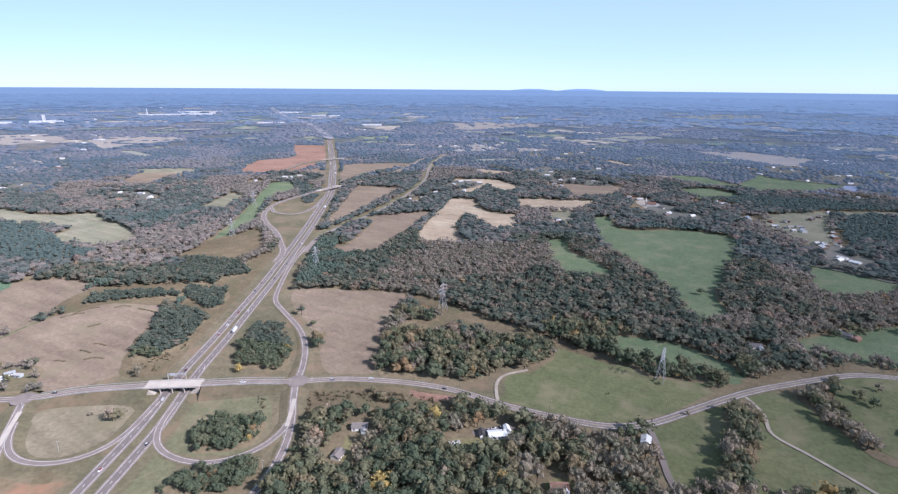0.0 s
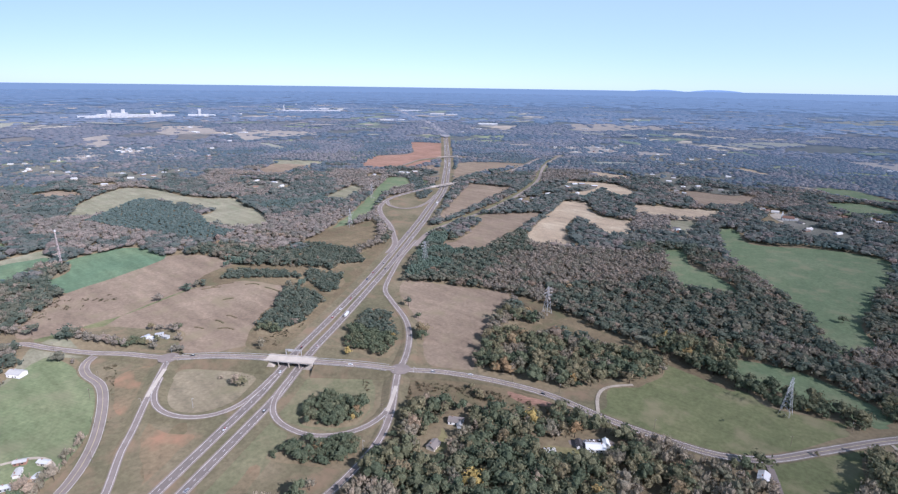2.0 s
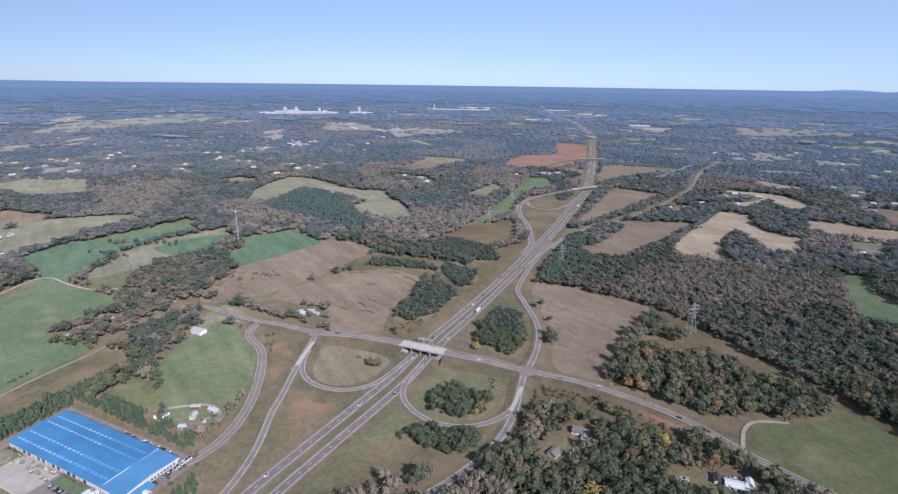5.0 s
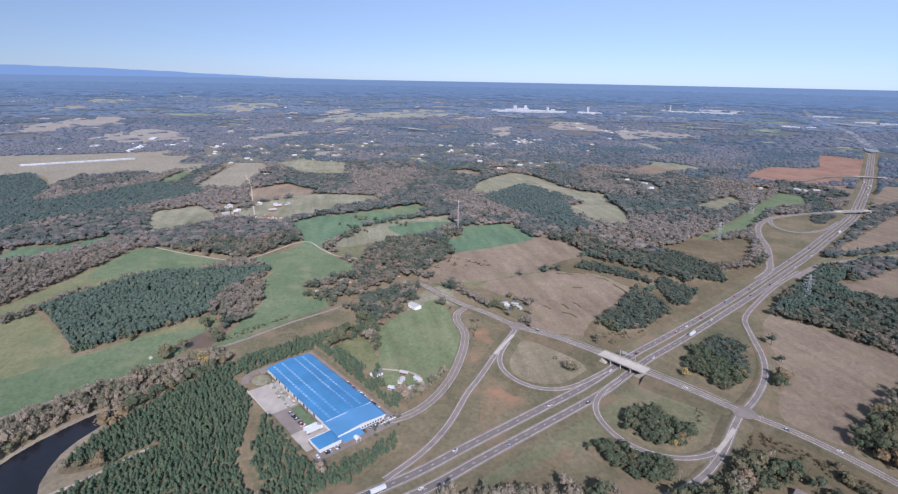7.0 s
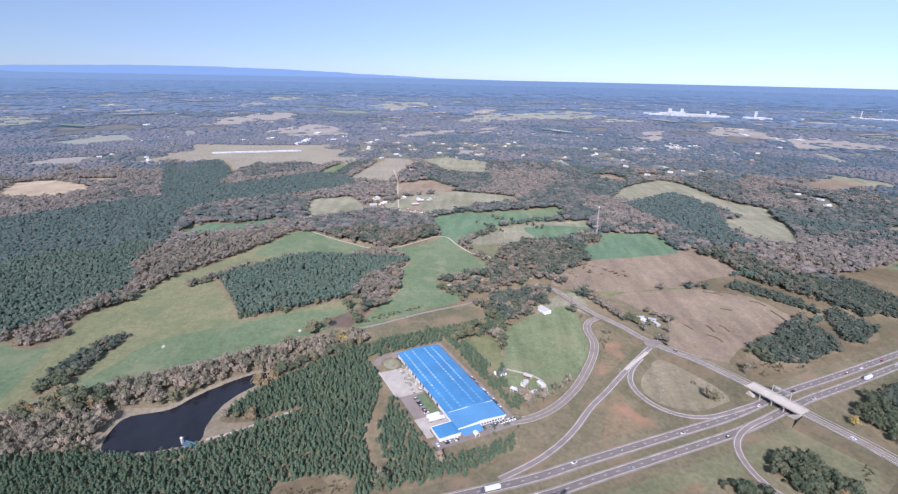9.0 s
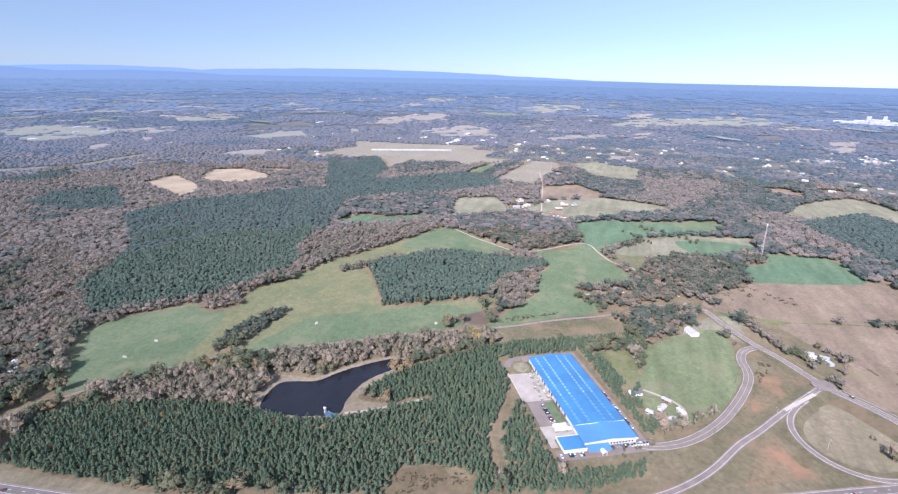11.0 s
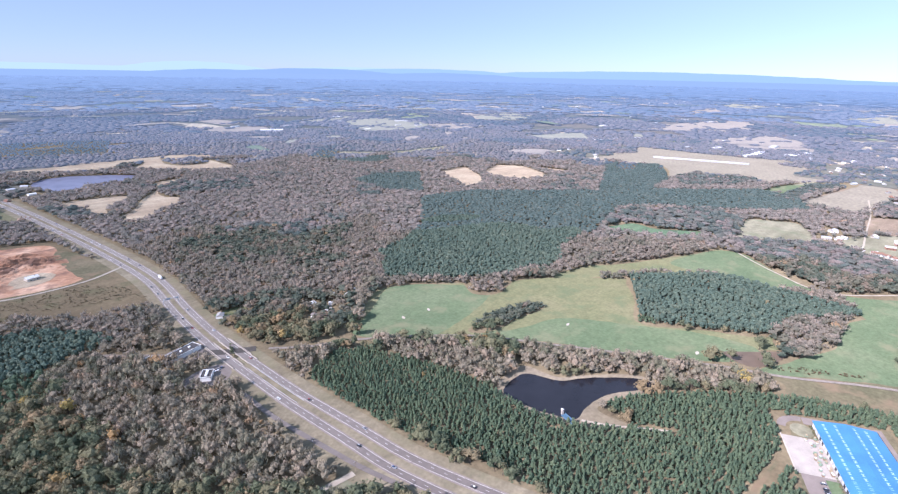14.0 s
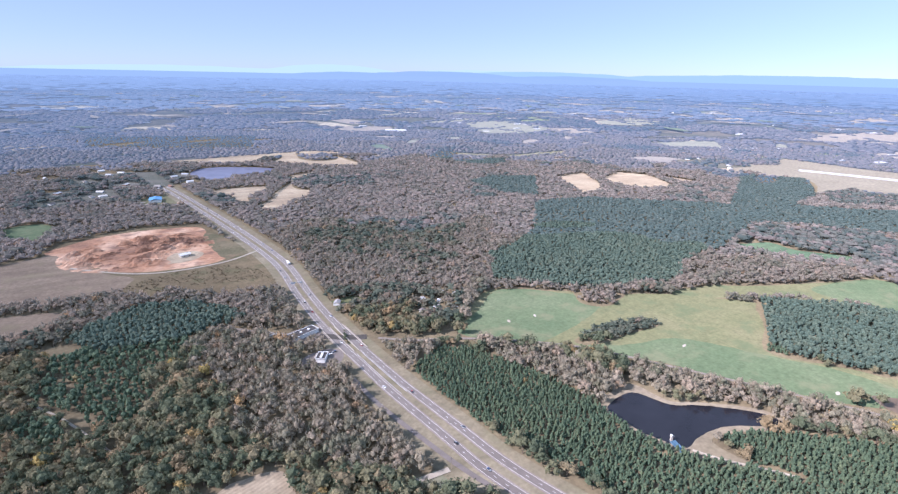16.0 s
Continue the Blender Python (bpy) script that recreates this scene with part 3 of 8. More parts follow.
KIND_TEXT = {
    "tan": ("field", "bare tan harvested field with faint plough lines"), "straw": ("field", "pale straw-coloured stubble field"),
    "redsoil": ("field", "reddish bare clay field"), "brown": ("field", "rough brown grass clearing"), "green": ("field", "green grazed pasture with dry patches"),
    "turf": ("field", "thick bluish-green grazed turf"), "dry": ("field", "dry yellowish grazed turf with bare spots"), "meadow": ("field", "light green mown meadow"), "pit": ("clay_pit", "dug orange and pale clay of a works site"), "deepgreen": ("field", "dark green sown crop field"), "pale": ("field", "pale dry hay meadow"), "verge": ("verge", "mown grass with dry and bare clay patches beside the roads"),
    "claybank": ("verge", "thin dry grass with patches of bare clay"), "hay": ("field", "dry tan mown hay field"), "rough": ("verge", "rough dull green roadside grass"), "hamlet": ("village_green", "gardens and lawns of a far hamlet"), "yard": ("lawn", "worn garden lawn among trees"), "bank": ("pond_bank", "bare sandy bank of the pond"),
    "young": ("woodland_floor", "leaf-covered floor of a young thicket"), "pine": ("woodland_floor", "dark needle-covered floor of the pine wood"), "decid": ("woodland_floor", "leaf-covered floor of the broadleaf wood"), "bare": ("woodland_floor", "leaf-covered floor of the thin autumn wood"),
}


def flat_area(name, label, pts, mat, z, wobble=3.0, category="field"):
    p = np.array([(*q, 0.0) for q in pts], float)
    far = np.hypot(p[:, 0], p[:, 1]).mean()
    q = spline(p, max(5.0, far / 90), True)
    bm = bmesh.new()
    amp = wobble * max(1.0, far / 900)
    vs = []
    for x, y, _ in q:
        w = (noise.noise_vector((x / (12 * amp), y / (12 * amp), 0)) + noise.noise_vector((x / (3.5 * amp), y / (3.5 * amp), 7)) * 0.6) * amp
        X, Y, Z = lift(x + w.x, y + w.y)
        vs.append(bm.verts.new((X, Y, Z + z * (1 if far < FLAT else 12))))
    f = bm.faces.new(vs)
    f.normal_update()
    if f.normal.z < 0:
        f.normal_flip()
    bmesh.ops.triangulate(bm, faces=[f])
    return tagged(part(name, bm, mat), label, category, kind="structure")


def area(kind, pts):
    AREAS.append((kind, np.array(pts, float)))
    name, label = KIND_TEXT[kind]
    mat = LAND["floor"] if kind in LEAF else LAND[kind]
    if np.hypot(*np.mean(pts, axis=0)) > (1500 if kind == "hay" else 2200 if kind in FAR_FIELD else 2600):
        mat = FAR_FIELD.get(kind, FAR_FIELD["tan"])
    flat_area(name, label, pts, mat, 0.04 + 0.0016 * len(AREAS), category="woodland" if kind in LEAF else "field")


HIGHWAY_NEAR = [(-2060, 2466), (-1660, 1995), (-1376, 1660), (-1164, 1397), (-1308, 2728), (-1155, 2189), (-107, -1268), (-29, -1642)]
area("verge", [(-375, 15), (-414, 38), (-450, 70), (-506, 122), (-601, 151), (-673, 152), (-597, 221), (-522, 291), (-542, 347), (-666, 573), (-760, 753), (-765, 820), (-696, 777), (-609, 638), (-517, 518), (-438, 480), (-400, 431), (-283, 457), (-249, 416), (-341, -21)])
area("pale", [(-1397, 354), (-1580, 456), (-1691, 571), (-1644, 617), (-1443, 648), (-1374, 678), (-1339, 721), (-1249, 696), (-1118, 674), (-1018, 621), (-1026, 567), (-1131, 535), (-1192, 545), (-1233, 612), (-1281, 602), (-1410, 574), (-1497, 546), (-1402, 438)])
area("tan", [(-640, 759), (-740, 1010), (-629, 1140), (-580, 906), (-550, 773), (-598, 742)])
area("straw", [(-535, 892), (-572, 973), (-666, 1303), (-605, 1320), (-519, 1202), (-436, 1201), (-393, 1084), (-438, 1048), (-514, 1124), (-536, 1080), (-434, 925), (-517, 879)])
area("straw", [(-846, 1515), (-799, 1606), (-675, 1652), (-516, 1535), (-495, 1447), (-543, 1439), (-605, 1483), (-649, 1457), (-660, 1400), (-789, 1431)])
area("straw", [(-522, 1385), (-306, 1466), (-293, 1376), (-352, 1297), (-459, 1281)])
area("tan", [(-460, 1704), (-384, 1774), (-277, 1731), (-274, 1576), (-363, 1477), (-422, 1539)])
area("straw", [(-847, 1844), (-688, 1843), (-673, 1748), (-751, 1731)])
area("tan", [(-797, 934), (-1010, 1339), (-862, 1367), (-806, 1100), (-762, 912)])
area("tan", [(-1180, 1455), (-1334, 1684), (-1188, 1823), (-1104, 1816), (-1132, 1554), (-1068, 1329)])
area("redsoil", [(-1538, 1340), (-1709, 1581), (-1674, 1766), (-1988, 2099), (-1888, 2170), (-1811, 2171), (-1476, 1771), (-1369, 1397)])
area("tan", [(-1349, 1389), (-1361, 1581), (-1174, 1366), (-1222, 1267)])
area("turf", [(-846, 575), (-887, 674), (-969, 809), (-1112, 1010), (-1277, 1236), (-1211, 1321), (-1112, 1248), (-1115, 1097), (-1039, 971), (-944, 853), (-860, 659)])
area("brown", [(-836, 573), (-899, 691), (-870, 807), (-770, 717), (-731, 639), (-806, 579)])
area("verge", [(-982, 916), (-1048, 1013), (-1042, 1204), (-968, 1133), (-807, 870), (-690, 680), (-726, 699), (-810, 788)])
area("tan", [(-531, 532), (-556, 577), (-491, 605), (-410, 638), (-392, 628), (-365, 552), (-318, 439), (-313, 421), (-360, 402), (-410, 452), (-470, 494)])
area("tan", [(-796, 128), (-894, 211), (-935, 286), (-960, 374), (-925, 425), (-842, 438), (-817, 399), (-807, 369), (-781, 353), (-749, 231), (-747, 142)])
area("tan", [(-724, 194), (-754, 242), (-771, 364), (-737, 457), (-690, 479), (-677, 442), (-585, 338), (-543, 298), (-569, 238), (-603, 239), (-645, 258)])
area("green", [(-749, 125), (-749, 231), (-781, 353), (-754, 242), (-721, 184)])
area("verge", [(-723, 172), (-730, 199), (-646, 254), (-603, 239), (-569, 238), (-543, 298), (-515, 291), (-602, 223)])
area("turf", [(-275, 1272), (-239, 1292), (-187, 1188), (-80, 1237), (-29, 1250), (33, 1233), (39, 1122), (23, 966), (13, 846), (34, 775), (6, 740), (-23, 746), (-37, 820), (-111, 927), (-192, 1037), (-237, 1160)])
area("turf", [(-307, 1019), (-278, 1059), (-241, 967), (-191, 936), (-151, 888), (-134, 850), (-203, 828), (-249, 886)])
area("pale", [(-380, 1267), (-334, 1308), (-302, 1243), (-304, 1151), (-337, 1174)])
area("turf", [(-121, 1769), (-44, 1838), (37, 1781), (52, 1723), (-35, 1643), (-98, 1680)])
area("turf", [(-166, 2057), (-73, 2072), (37, 1957), (112, 2232), (300, 2483), (380, 2136), (245, 1939), (100, 1850), (-13, 1891), (-119, 1948)])
area("tan", [(-169, 2905), (60, 3009), (335, 2834), (222, 2501), (58, 2644), (-37, 2762)])
area("redsoil", [(-977, 2602), (-805, 2623), (-701, 2421), (-810, 2304)])
area("tan", [(-2077, 4054), (-1820, 4410), (-1342, 4334), (-1491, 3724), (-1766, 3537)])
area("turf", [(145, 1072), (228, 1135), (294, 1128), (268, 1001), (165, 913), (147, 957)])
area("pale", [(260, 1638), (416, 1715), (402, 1649), (268, 1558)])
area("green", [(-167, 437), (-179, 461), (-181, 485), (-155, 513), (-149, 581), (-93, 570), (-68, 572), (-48, 562), (14, 577), (16, 550), (-30, 476), (-66, 445), (-116, 432)])
area("turf", [(-94, 622), (-94, 643), (-28, 656), (36, 626), (48, 597), (31, 582), (-10, 595), (-72, 593), (-86, 597)])
area("green", [(-28, 462), (48, 563), (53, 551), (43, 503), (44, 406), (4, 386), (-14, 425)])
area("green", [(50, 561), (64, 580), (91, 587), (109, 562), (149, 513), (164, 487), (159, 461), (48, 408), (52, 493)])
area("turf", [(103, 728), (142, 771), (237, 848), (209, 713), (158, 706), (110, 703)])
area("green", [(132, 636), (202, 678), (175, 543), (149, 570), (134, 609)])
area("verge", [(-219, 433), (-199, 489), (-179, 507), (-179, 480), (-171, 441)])
area("pale", [(103, 1510), (237, 1610), (213, 1309), (156, 1253), (108, 1355)])
area("brown", [(-407, 640), (-352, 638), (-242, 608), (-176, 596), (-95, 581), (-82, 562), (-135, 577), (-182, 572), (-231, 563), (-289, 569), (-356, 596)])
area("dry", [(-308, -505), (-371, -567), (-419, -595), (-468, -563), (-520, -538), (-533, -492), (-581, -493), (-639, -466), (-679, -432), (-728, -378), (-666, -337), (-606, -295), (-641, -231), (-695, -173), (-662, -148), (-617, -190), (-553, -199), (-530, -240), (-480, -311), (-439, -389), (-382, -408), (-360, -448)])
area("turf", [(-308, -500), (-361, -542), (-417, -587), (-459, -578), (-519, -527), (-555, -498), (-504, -469), (-443, -447), (-390, -436), (-358, -444)])
area("turf", [(-426, -398), (-471, -382), (-539, -361), (-593, -288), (-633, -225), (-645, -168), (-604, -162), (-523, -252)])
area("dry", [(-534, -479), (-576, -489), (-632, -446), (-728, -369), (-607, -299), (-552, -352), (-536, -395), (-510, -414), (-458, -427)])
area("bare", [(-538, -546), (-598, -507), (-538, -473), (-505, -497)])
area("dry", [(-653, -465), (-724, -459), (-805, -417), (-947, -366), (-1000, -343), (-967, -245), (-907, -161), (-849, -224), (-849, -307), (-747, -388), (-706, -417), (-652, -435)])
area("turf", [(-857, -375), (-1000, -343), (-967, -245), (-907, -161), (-859, -216), (-857, -288)])
area("turf", [(-900, -155), (-1000, -66), (-959, -32), (-891, 0), (-846, 28), (-803, 16), (-765, -52), (-696, -7), (-656, -63), (-610, -113), (-598, -147), (-661, -124), (-727, -109), (-804, -114), (-850, -105)])
area("deepgreen", [(-1140, -97), (-1192, -35), (-1211, 72), (-1211, 130), (-1126, 70), (-1011, 6), (-963, -22), (-969, -53), (-1037, -75)])
area("pale", [(-965, -17), (-1083, 69), (-1127, 177), (-1124, 239), (-1072, 249), (-1007, 173), (-948, 65), (-945, 17)])
area("deepgreen", [(-971, 204), (-1059, 261), (-1064, 361), (-957, 376), (-898, 234), (-899, 201)])
area("pale", [(-1152, -389), (-1277, -402), (-1317, -308), (-1207, -261), (-1162, -270), (-1122, -365)])
area("tan", [(-1564, -378), (-1967, -350), (-2072, -293), (-1956, -225), (-1763, -228), (-1623, -251), (-1563, -317)])
area("tan", [(-1513, -224), (-1580, -136), (-1468, -50), (-1405, -75), (-1351, -198)])
area("pale", [(-1332, -195), (-1432, -48), (-1383, 103), (-1307, 110), (-1243, 24), (-1162, -105), (-1188, -210)])
area("pale", [(-2053, -237), (-2113, -148), (-1915, 37), (-1771, 20), (-1681, -62), (-1813, -123)])
area("deepgreen", [(-1025, -599), (-1067, -550), (-1097, -424), (-1049, -412), (-985, -469), (-941, -554)])
area("straw", [(-1111, -1255), (-1241, -1281), (-1152, -1113), (-1080, -1037), (-1010, -1034), (-1050, -1111)])
area("straw", [(-1234, -1179), (-1364, -1242), (-1416, -1174), (-1332, -993), (-1232, -1006), (-1201, -1039), (-1190, -1108)])
area("straw", [(-1440, -1148), (-1472, -1019), (-1421, -1005), (-1402, -1075)])
area("hay", [(-1796, -1212), (-2016, -1137), (-2207, -962), (-2206, -750), (-2113, -550), (-2056, -422), (-1925, -436), (-1852, -586), (-1800, -697), (-1598, -658), (-1566, -703), (-1792, -871), (-1792, -1110)])
area("pale", [(-1604, -497), (-1868, -464), (-1975, -394), (-1668, -431)])
area("pale", [(-4298, -40), (-4817, 395), (-5007, 806), (-4741, 1088), (-4246, 837), (-4031, 337), (-3996, 3)])
area("tan", [(-2277, -231), (-2403, -101), (-2281, 16), (-2151, -45), (-2134, -171)])
area("pale", [(-1395, 352), (-1555, 433), (-1662, 543), (-1656, 610), (-1541, 645), (-1451, 612), (-1442, 551), (-1412, 471), (-1366, 387)])
area("tan", [(-1741, 365), (-1777, 441), (-1669, 475), (-1619, 448), (-1668, 388)])
area("meadow", [(-549, 37), (-605, 43), (-648, 77), (-691, 127), (-627, 144), (-574, 142), (-510, 117), (-469, 82), (-454, 52), (-478, 27), (-512, 33)])
area("green", [(-569, -9), (-591, 24), (-549, 37), (-501, 32), (-529, 14)])
area("verge", [(-516, -90), (-579, -20), (-536, 2), (-439, 47), (-415, 47), (-384, 42), (-361, -14), (-379, -35)])
area("verge", [(-595, -132), (-701, 7), (-681, 30), (-626, 17), (-592, -54), (-552, -121)])
area("pale", [(-648, 77), (-725, 124), (-729, 159), (-660, 155), (-691, 127)])
area("hay", [(-1856, -920), (-2235, -720), (-2163, -423), (-1948, -439), (-1793, -518), (-1666, -608), (-1592, -657), (-1608, -760)])
area("hay", [(-2242, -1204), (-2266, -915), (-2348, -601), (-2154, -676), (-2033, -984), (-1873, -1015)])
area("tan", [(-2780, -1100), (-2989, -838), (-2782, -639), (-2613, -871)])
area("tan", [(-3573, -1536), (-4207, -1444), (-3594, -1224), (-3212, -1352)])
area("hay", [(-1549, -378), (-1770, -360), (-2035, -320), (-1920, -229), (-1704, -239), (-1531, -255)])
area("turf", [(-1607, -499), (-1788, -483), (-1864, -422), (-1827, -388), (-1642, -446)])
area("tan", [(-2138, -230), (-2417, -115), (-2274, 18), (-2160, -158)])
area("pale", [(-2066, -239), (-2084, -153), (-1951, 46), (-1719, 28), (-1633, -65), (-1851, -156)])
area("tan", [(-3730, -147), (-4929, 156), (-4492, 367), (-4500, 698), (-4011, 327), (-3677, 18)])
area("tan", [(-5130, -1010), (-6213, -720), (-5551, -509), (-4956, -812)])
area("tan", [(-3186, -516), (-3447, -291), (-3296, -247), (-3116, -447)])
area("tan", [(-2957, -340), (-3150, -126), (-2994, -121), (-2870, -301)])
area("pale", [(-5196, 564), (-5144, 1074), (-4582, 957), (-4638, 622)])
area("tan", [(-4944, -2240), (-5754, -2359), (-5349, -2051), (-4714, -2065)])
area("turf", [(-3190, -1688), (-3424, -1483), (-3132, -1388), (-3037, -1589)])
area("pale", [(-6431, -2659), (-7047, -2564), (-6966, -2036), (-6108, -2115)])
area("tan", [(-3636, 1493), (-3804, 1864), (-3384, 1732), (-3179, 1372)])
area("tan", [(-2913, 1614), (-3312, 1901), (-3019, 1906), (-2652, 1604)])
area("pale", [(-2986, 1928), (-2743, 2038), (-2628, 1820), (-2766, 1811)])
area("turf", [(-3286, 958), (-3406, 1142), (-2882, 975), (-2855, 850)])
area("tan", [(-1720, 1040), (-1825, 1183), (-1715, 1282), (-1585, 1021)])
area("pale", [(-1157, 872), (-1250, 1058), (-1194, 1052), (-1090, 895)])
area("tan", [(-1313, 1353), (-1347, 1546), (-1252, 1481), (-1127, 1297), (-1225, 1289)])
area("tan", [(-1075, -3375), (-1195, -3408), (-1237, -3159), (-1116, -3054)])
area("tan", [(-939, -2835), (-1058, -2969), (-1253, -2877), (-1173, -2672), (-1015, -2669), (-931, -2747)])
area("pale", [(-1515, -2999), (-1755, -3134), (-2067, -3271), (-1982, -3109), (-1740, -2987)])
area("pale", [(-1073, -1831), (-1269, -1703), (-1532, -1717), (-1512, -1661), (-1278, -1649), (-1057, -1768)])
area("tan", [(-2099, -2485), (-2378, -2404), (-2321, -2255), (-2054, -2205)])
area("pale", [(-2812, -2783), (-3306, -2959), (-3238, -2616), (-2960, -2441), (-2692, -2562)])
area("pale", [(-2153, -1776), (-2541, -1713), (-2335, -1517), (-2113, -1636)])
area("tan", [(-1637, -1469), (-1795, -1451), (-1833, -1330), (-1680, -1301)])
area("pine", [(-921, -1746), (-1043, -1890), (-1109, -1852), (-960, -1644)])
area("pine", [(-984, -1667), (-1172, -1607), (-1106, -1518), (-1020, -1519), (-947, -1592)])
area("pine", [(-814, -1296), (-922, -1325), (-1043, -1274), (-876, -1053), (-807, -1119)])
area("tan", [(-3379, -1650), (-4018, -1628), (-4221, -1475), (-3735, -1301), (-3339, -1467)])
area("tan", [(-2759, -1109), (-3287, -1035), (-3113, -786), (-2853, -746), (-2764, -895)])
area("pale", [(-5268, -1101), (-6228, -911), (-6165, -532), (-5073, -734)])
area("pale", [(-3884, -127), (-4401, 87), (-4634, 391), (-4212, 361), (-3691, -3)])
area("tan", [(-4419, -117), (-5338, 53), (-5125, 168), (-4381, -13)])
area("tan", [(-2776, -431), (-3148, -169), (-2905, -176), (-2702, -370)])
area("tan", [(-3803, 1609), (-3719, 1795), (-3282, 1731), (-3145, 1509), (-3409, 1450)])
area("tan", [(-2969, 1650), (-3162, 1894), (-2913, 2089), (-2648, 2002), (-2689, 1725), (-2606, 1496)])
area("pale", [(-1905, 1208), (-1759, 1316), (-1660, 1263), (-1788, 1152)])
area("tan", [(-1717, 1035), (-1806, 1143), (-1674, 1227), (-1613, 1055), (-1603, 981)])
area("pale", [(-571, 6222), (-162, 7377), (250, 6766), (-176, 5985)])
area("pale", [(458, 3508), (736, 3594), (683, 3379), (455, 3266)])
area("pale", [(-737, 3306), (-532, 3683), (-378, 3563), (-579, 3175)])
area("pine", [(-737, -383), (-824, -318), (-855, -267), (-852, -108), (-827, -113), (-759, -163), (-685, -170), (-641, -231), (-602, -293), (-667, -334)])
area("bare", [(-678, -160), (-744, -168), (-779, -123), (-721, -105), (-659, -131)])
area("pine", [(-1387, 434), (-1480, 540), (-1284, 580), (-1085, 528), (-1002, 542), (-986, 470), (-1165, 408), (-1324, 369)])
area("pine", [(-220, -449), (-264, -476), (-301, -457), (-341, -370), (-347, -309), (-356, -236), (-377, -201), (-407, -185), (-406, -228), (-454, -206), (-514, -157), (-563, -103), (-608, -22), (-599, -15), (-578, -20), (-515, -93), (-494, -98), (-459, -85), (-426, -92), (-370, -82), (-306, -57), (-284, -127), (-277, -188), (-257, -265), (-232, -341), (-221, -383)])
area("pine", [(-448, -82), (-450, -75), (-374, -27), (-343, -20), (-317, -25), (-307, -53), (-367, -68)])
area("pine", [(-355, -20), (-398, 42), (-382, 41), (-341, -3), (-332, -17)])
area("pine", [(-556, -17), (-568, -5), (-452, 55), (-432, 46)])
area("brown", [(-307, -148), (-324, -144), (-336, -119), (-338, -91), (-320, -81), (-298, -88), (-280, -138)])
area("verge", [(-425, -92), (-448, -82), (-397, -73), (-367, -68), (-331, -58), (-327, -62), (-370, -82)])
area("bare", [(-311, -470), (-377, -404), (-403, -324), (-453, -353), (-527, -239), (-585, -136), (-552, -121), (-469, -213), (-445, -262), (-400, -316), (-351, -306), (-337, -367), (-307, -442)])
area("young", [(-419, -419), (-464, -429), (-507, -426), (-551, -410), (-540, -398), (-484, -400), (-433, -399)])
area("decid", [(-692, -18), (-724, 14), (-784, 29), (-773, 60), (-761, 113), (-748, 133), (-648, 77), (-620, 43), (-653, 23)])
area("decid", [(-795, 28), (-873, 28), (-972, 85), (-986, 161), (-955, 202), (-890, 191), (-809, 125), (-796, 61)])
area("young", [(-615, 30), (-623, 43), (-563, 42), (-542, 36)])
area("decid", [(-1057, -357), (-1098, -344), (-1147, -228), (-1152, -129), (-1000, -66), (-913, -147), (-936, -226)])
area("pine", [(-472, -672), (-674, -817), (-835, -1006), (-979, -979), (-1226, -792), (-1163, -649), (-971, -581), (-769, -518), (-677, -489), (-559, -519), (-441, -619)])
area("pine", [(-1695, -1025), (-1825, -882), (-1565, -733), (-1364, -689), (-1246, -768)])
area("pine", [(117, -556), (106, -653), (84, -703), (21, -745), (-33, -728), (-76, -681), (-88, -649), (-36, -636), (-20, -598), (-1, -573), (27, -544), (4, -500), (34, -476), (74, -487), (104, -539)])
area("pine", [(126, -516), (112, -530), (93, -511), (82, -479), (98, -471), (118, -487)])
area("brown", [(166, -1035), (148, -1108), (20, -1166), (-92, -1139), (-107, -1073), (-141, -924), (-148, -737), (-85, -738), (-16, -779), (33, -858), (120, -959)])
area("pit", [(157, -1063), (95, -1119), (20, -1140), (-80, -1126), (-92, -1052), (-91, -984), (-102, -910), (-47, -886), (40, -903), (97, -968), (133, -1025)])
area("verge", [(-84, -1054), (-102, -1071), (-149, -922), (-103, -903), (-86, -996)])
area("brown", [(-68, -886), (-152, -914), (-168, -764), (-92, -786), (22, -875)])
area("tan", [(275, -1013), (218, -1021), (181, -1033), (146, -1042), (114, -985), (64, -909), (31, -872), (41, -814), (89, -805), (148, -813), (188, -826), (240, -842)])
area("tan", [(232, -806), (183, -795), (145, -788), (105, -774), (112, -734), (148, -715), (171, -717), (216, -728)])
area("turf", [(241, -1256), (192, -1277), (158, -1224), (168, -1140), (218, -1153)])
area("brown", [(31, -867), (-2, -867), (-21, -800), (17, -774), (37, -794), (51, -801)])
area("straw", [(-88, -1999), (-171, -2018), (-293, -2036), (-426, -2055), (-554, -2085), (-679, -2004), (-632, -1901), (-648, -1749), (-616, -1664), (-522, -1715), (-451, -1778), (-379, -1842), (-269, -1889), (-177, -1926), (-94, -1936)])
area("decid", [(-352, -1882), (-368, -1940), (-444, -1985), (-435, -1932), (-376, -1869)])
area("bare", [(-517, -2039), (-540, -1964), (-610, -1991), (-640, -1943), (-598, -1831), (-524, -1843), (-493, -1901)])
area("straw", [(-142, -1458), (-202, -1476), (-281, -1470), (-286, -1427), (-249, -1381), (-218, -1350), (-209, -1272), (-175, -1311), (-187, -1369), (-153, -1402)])
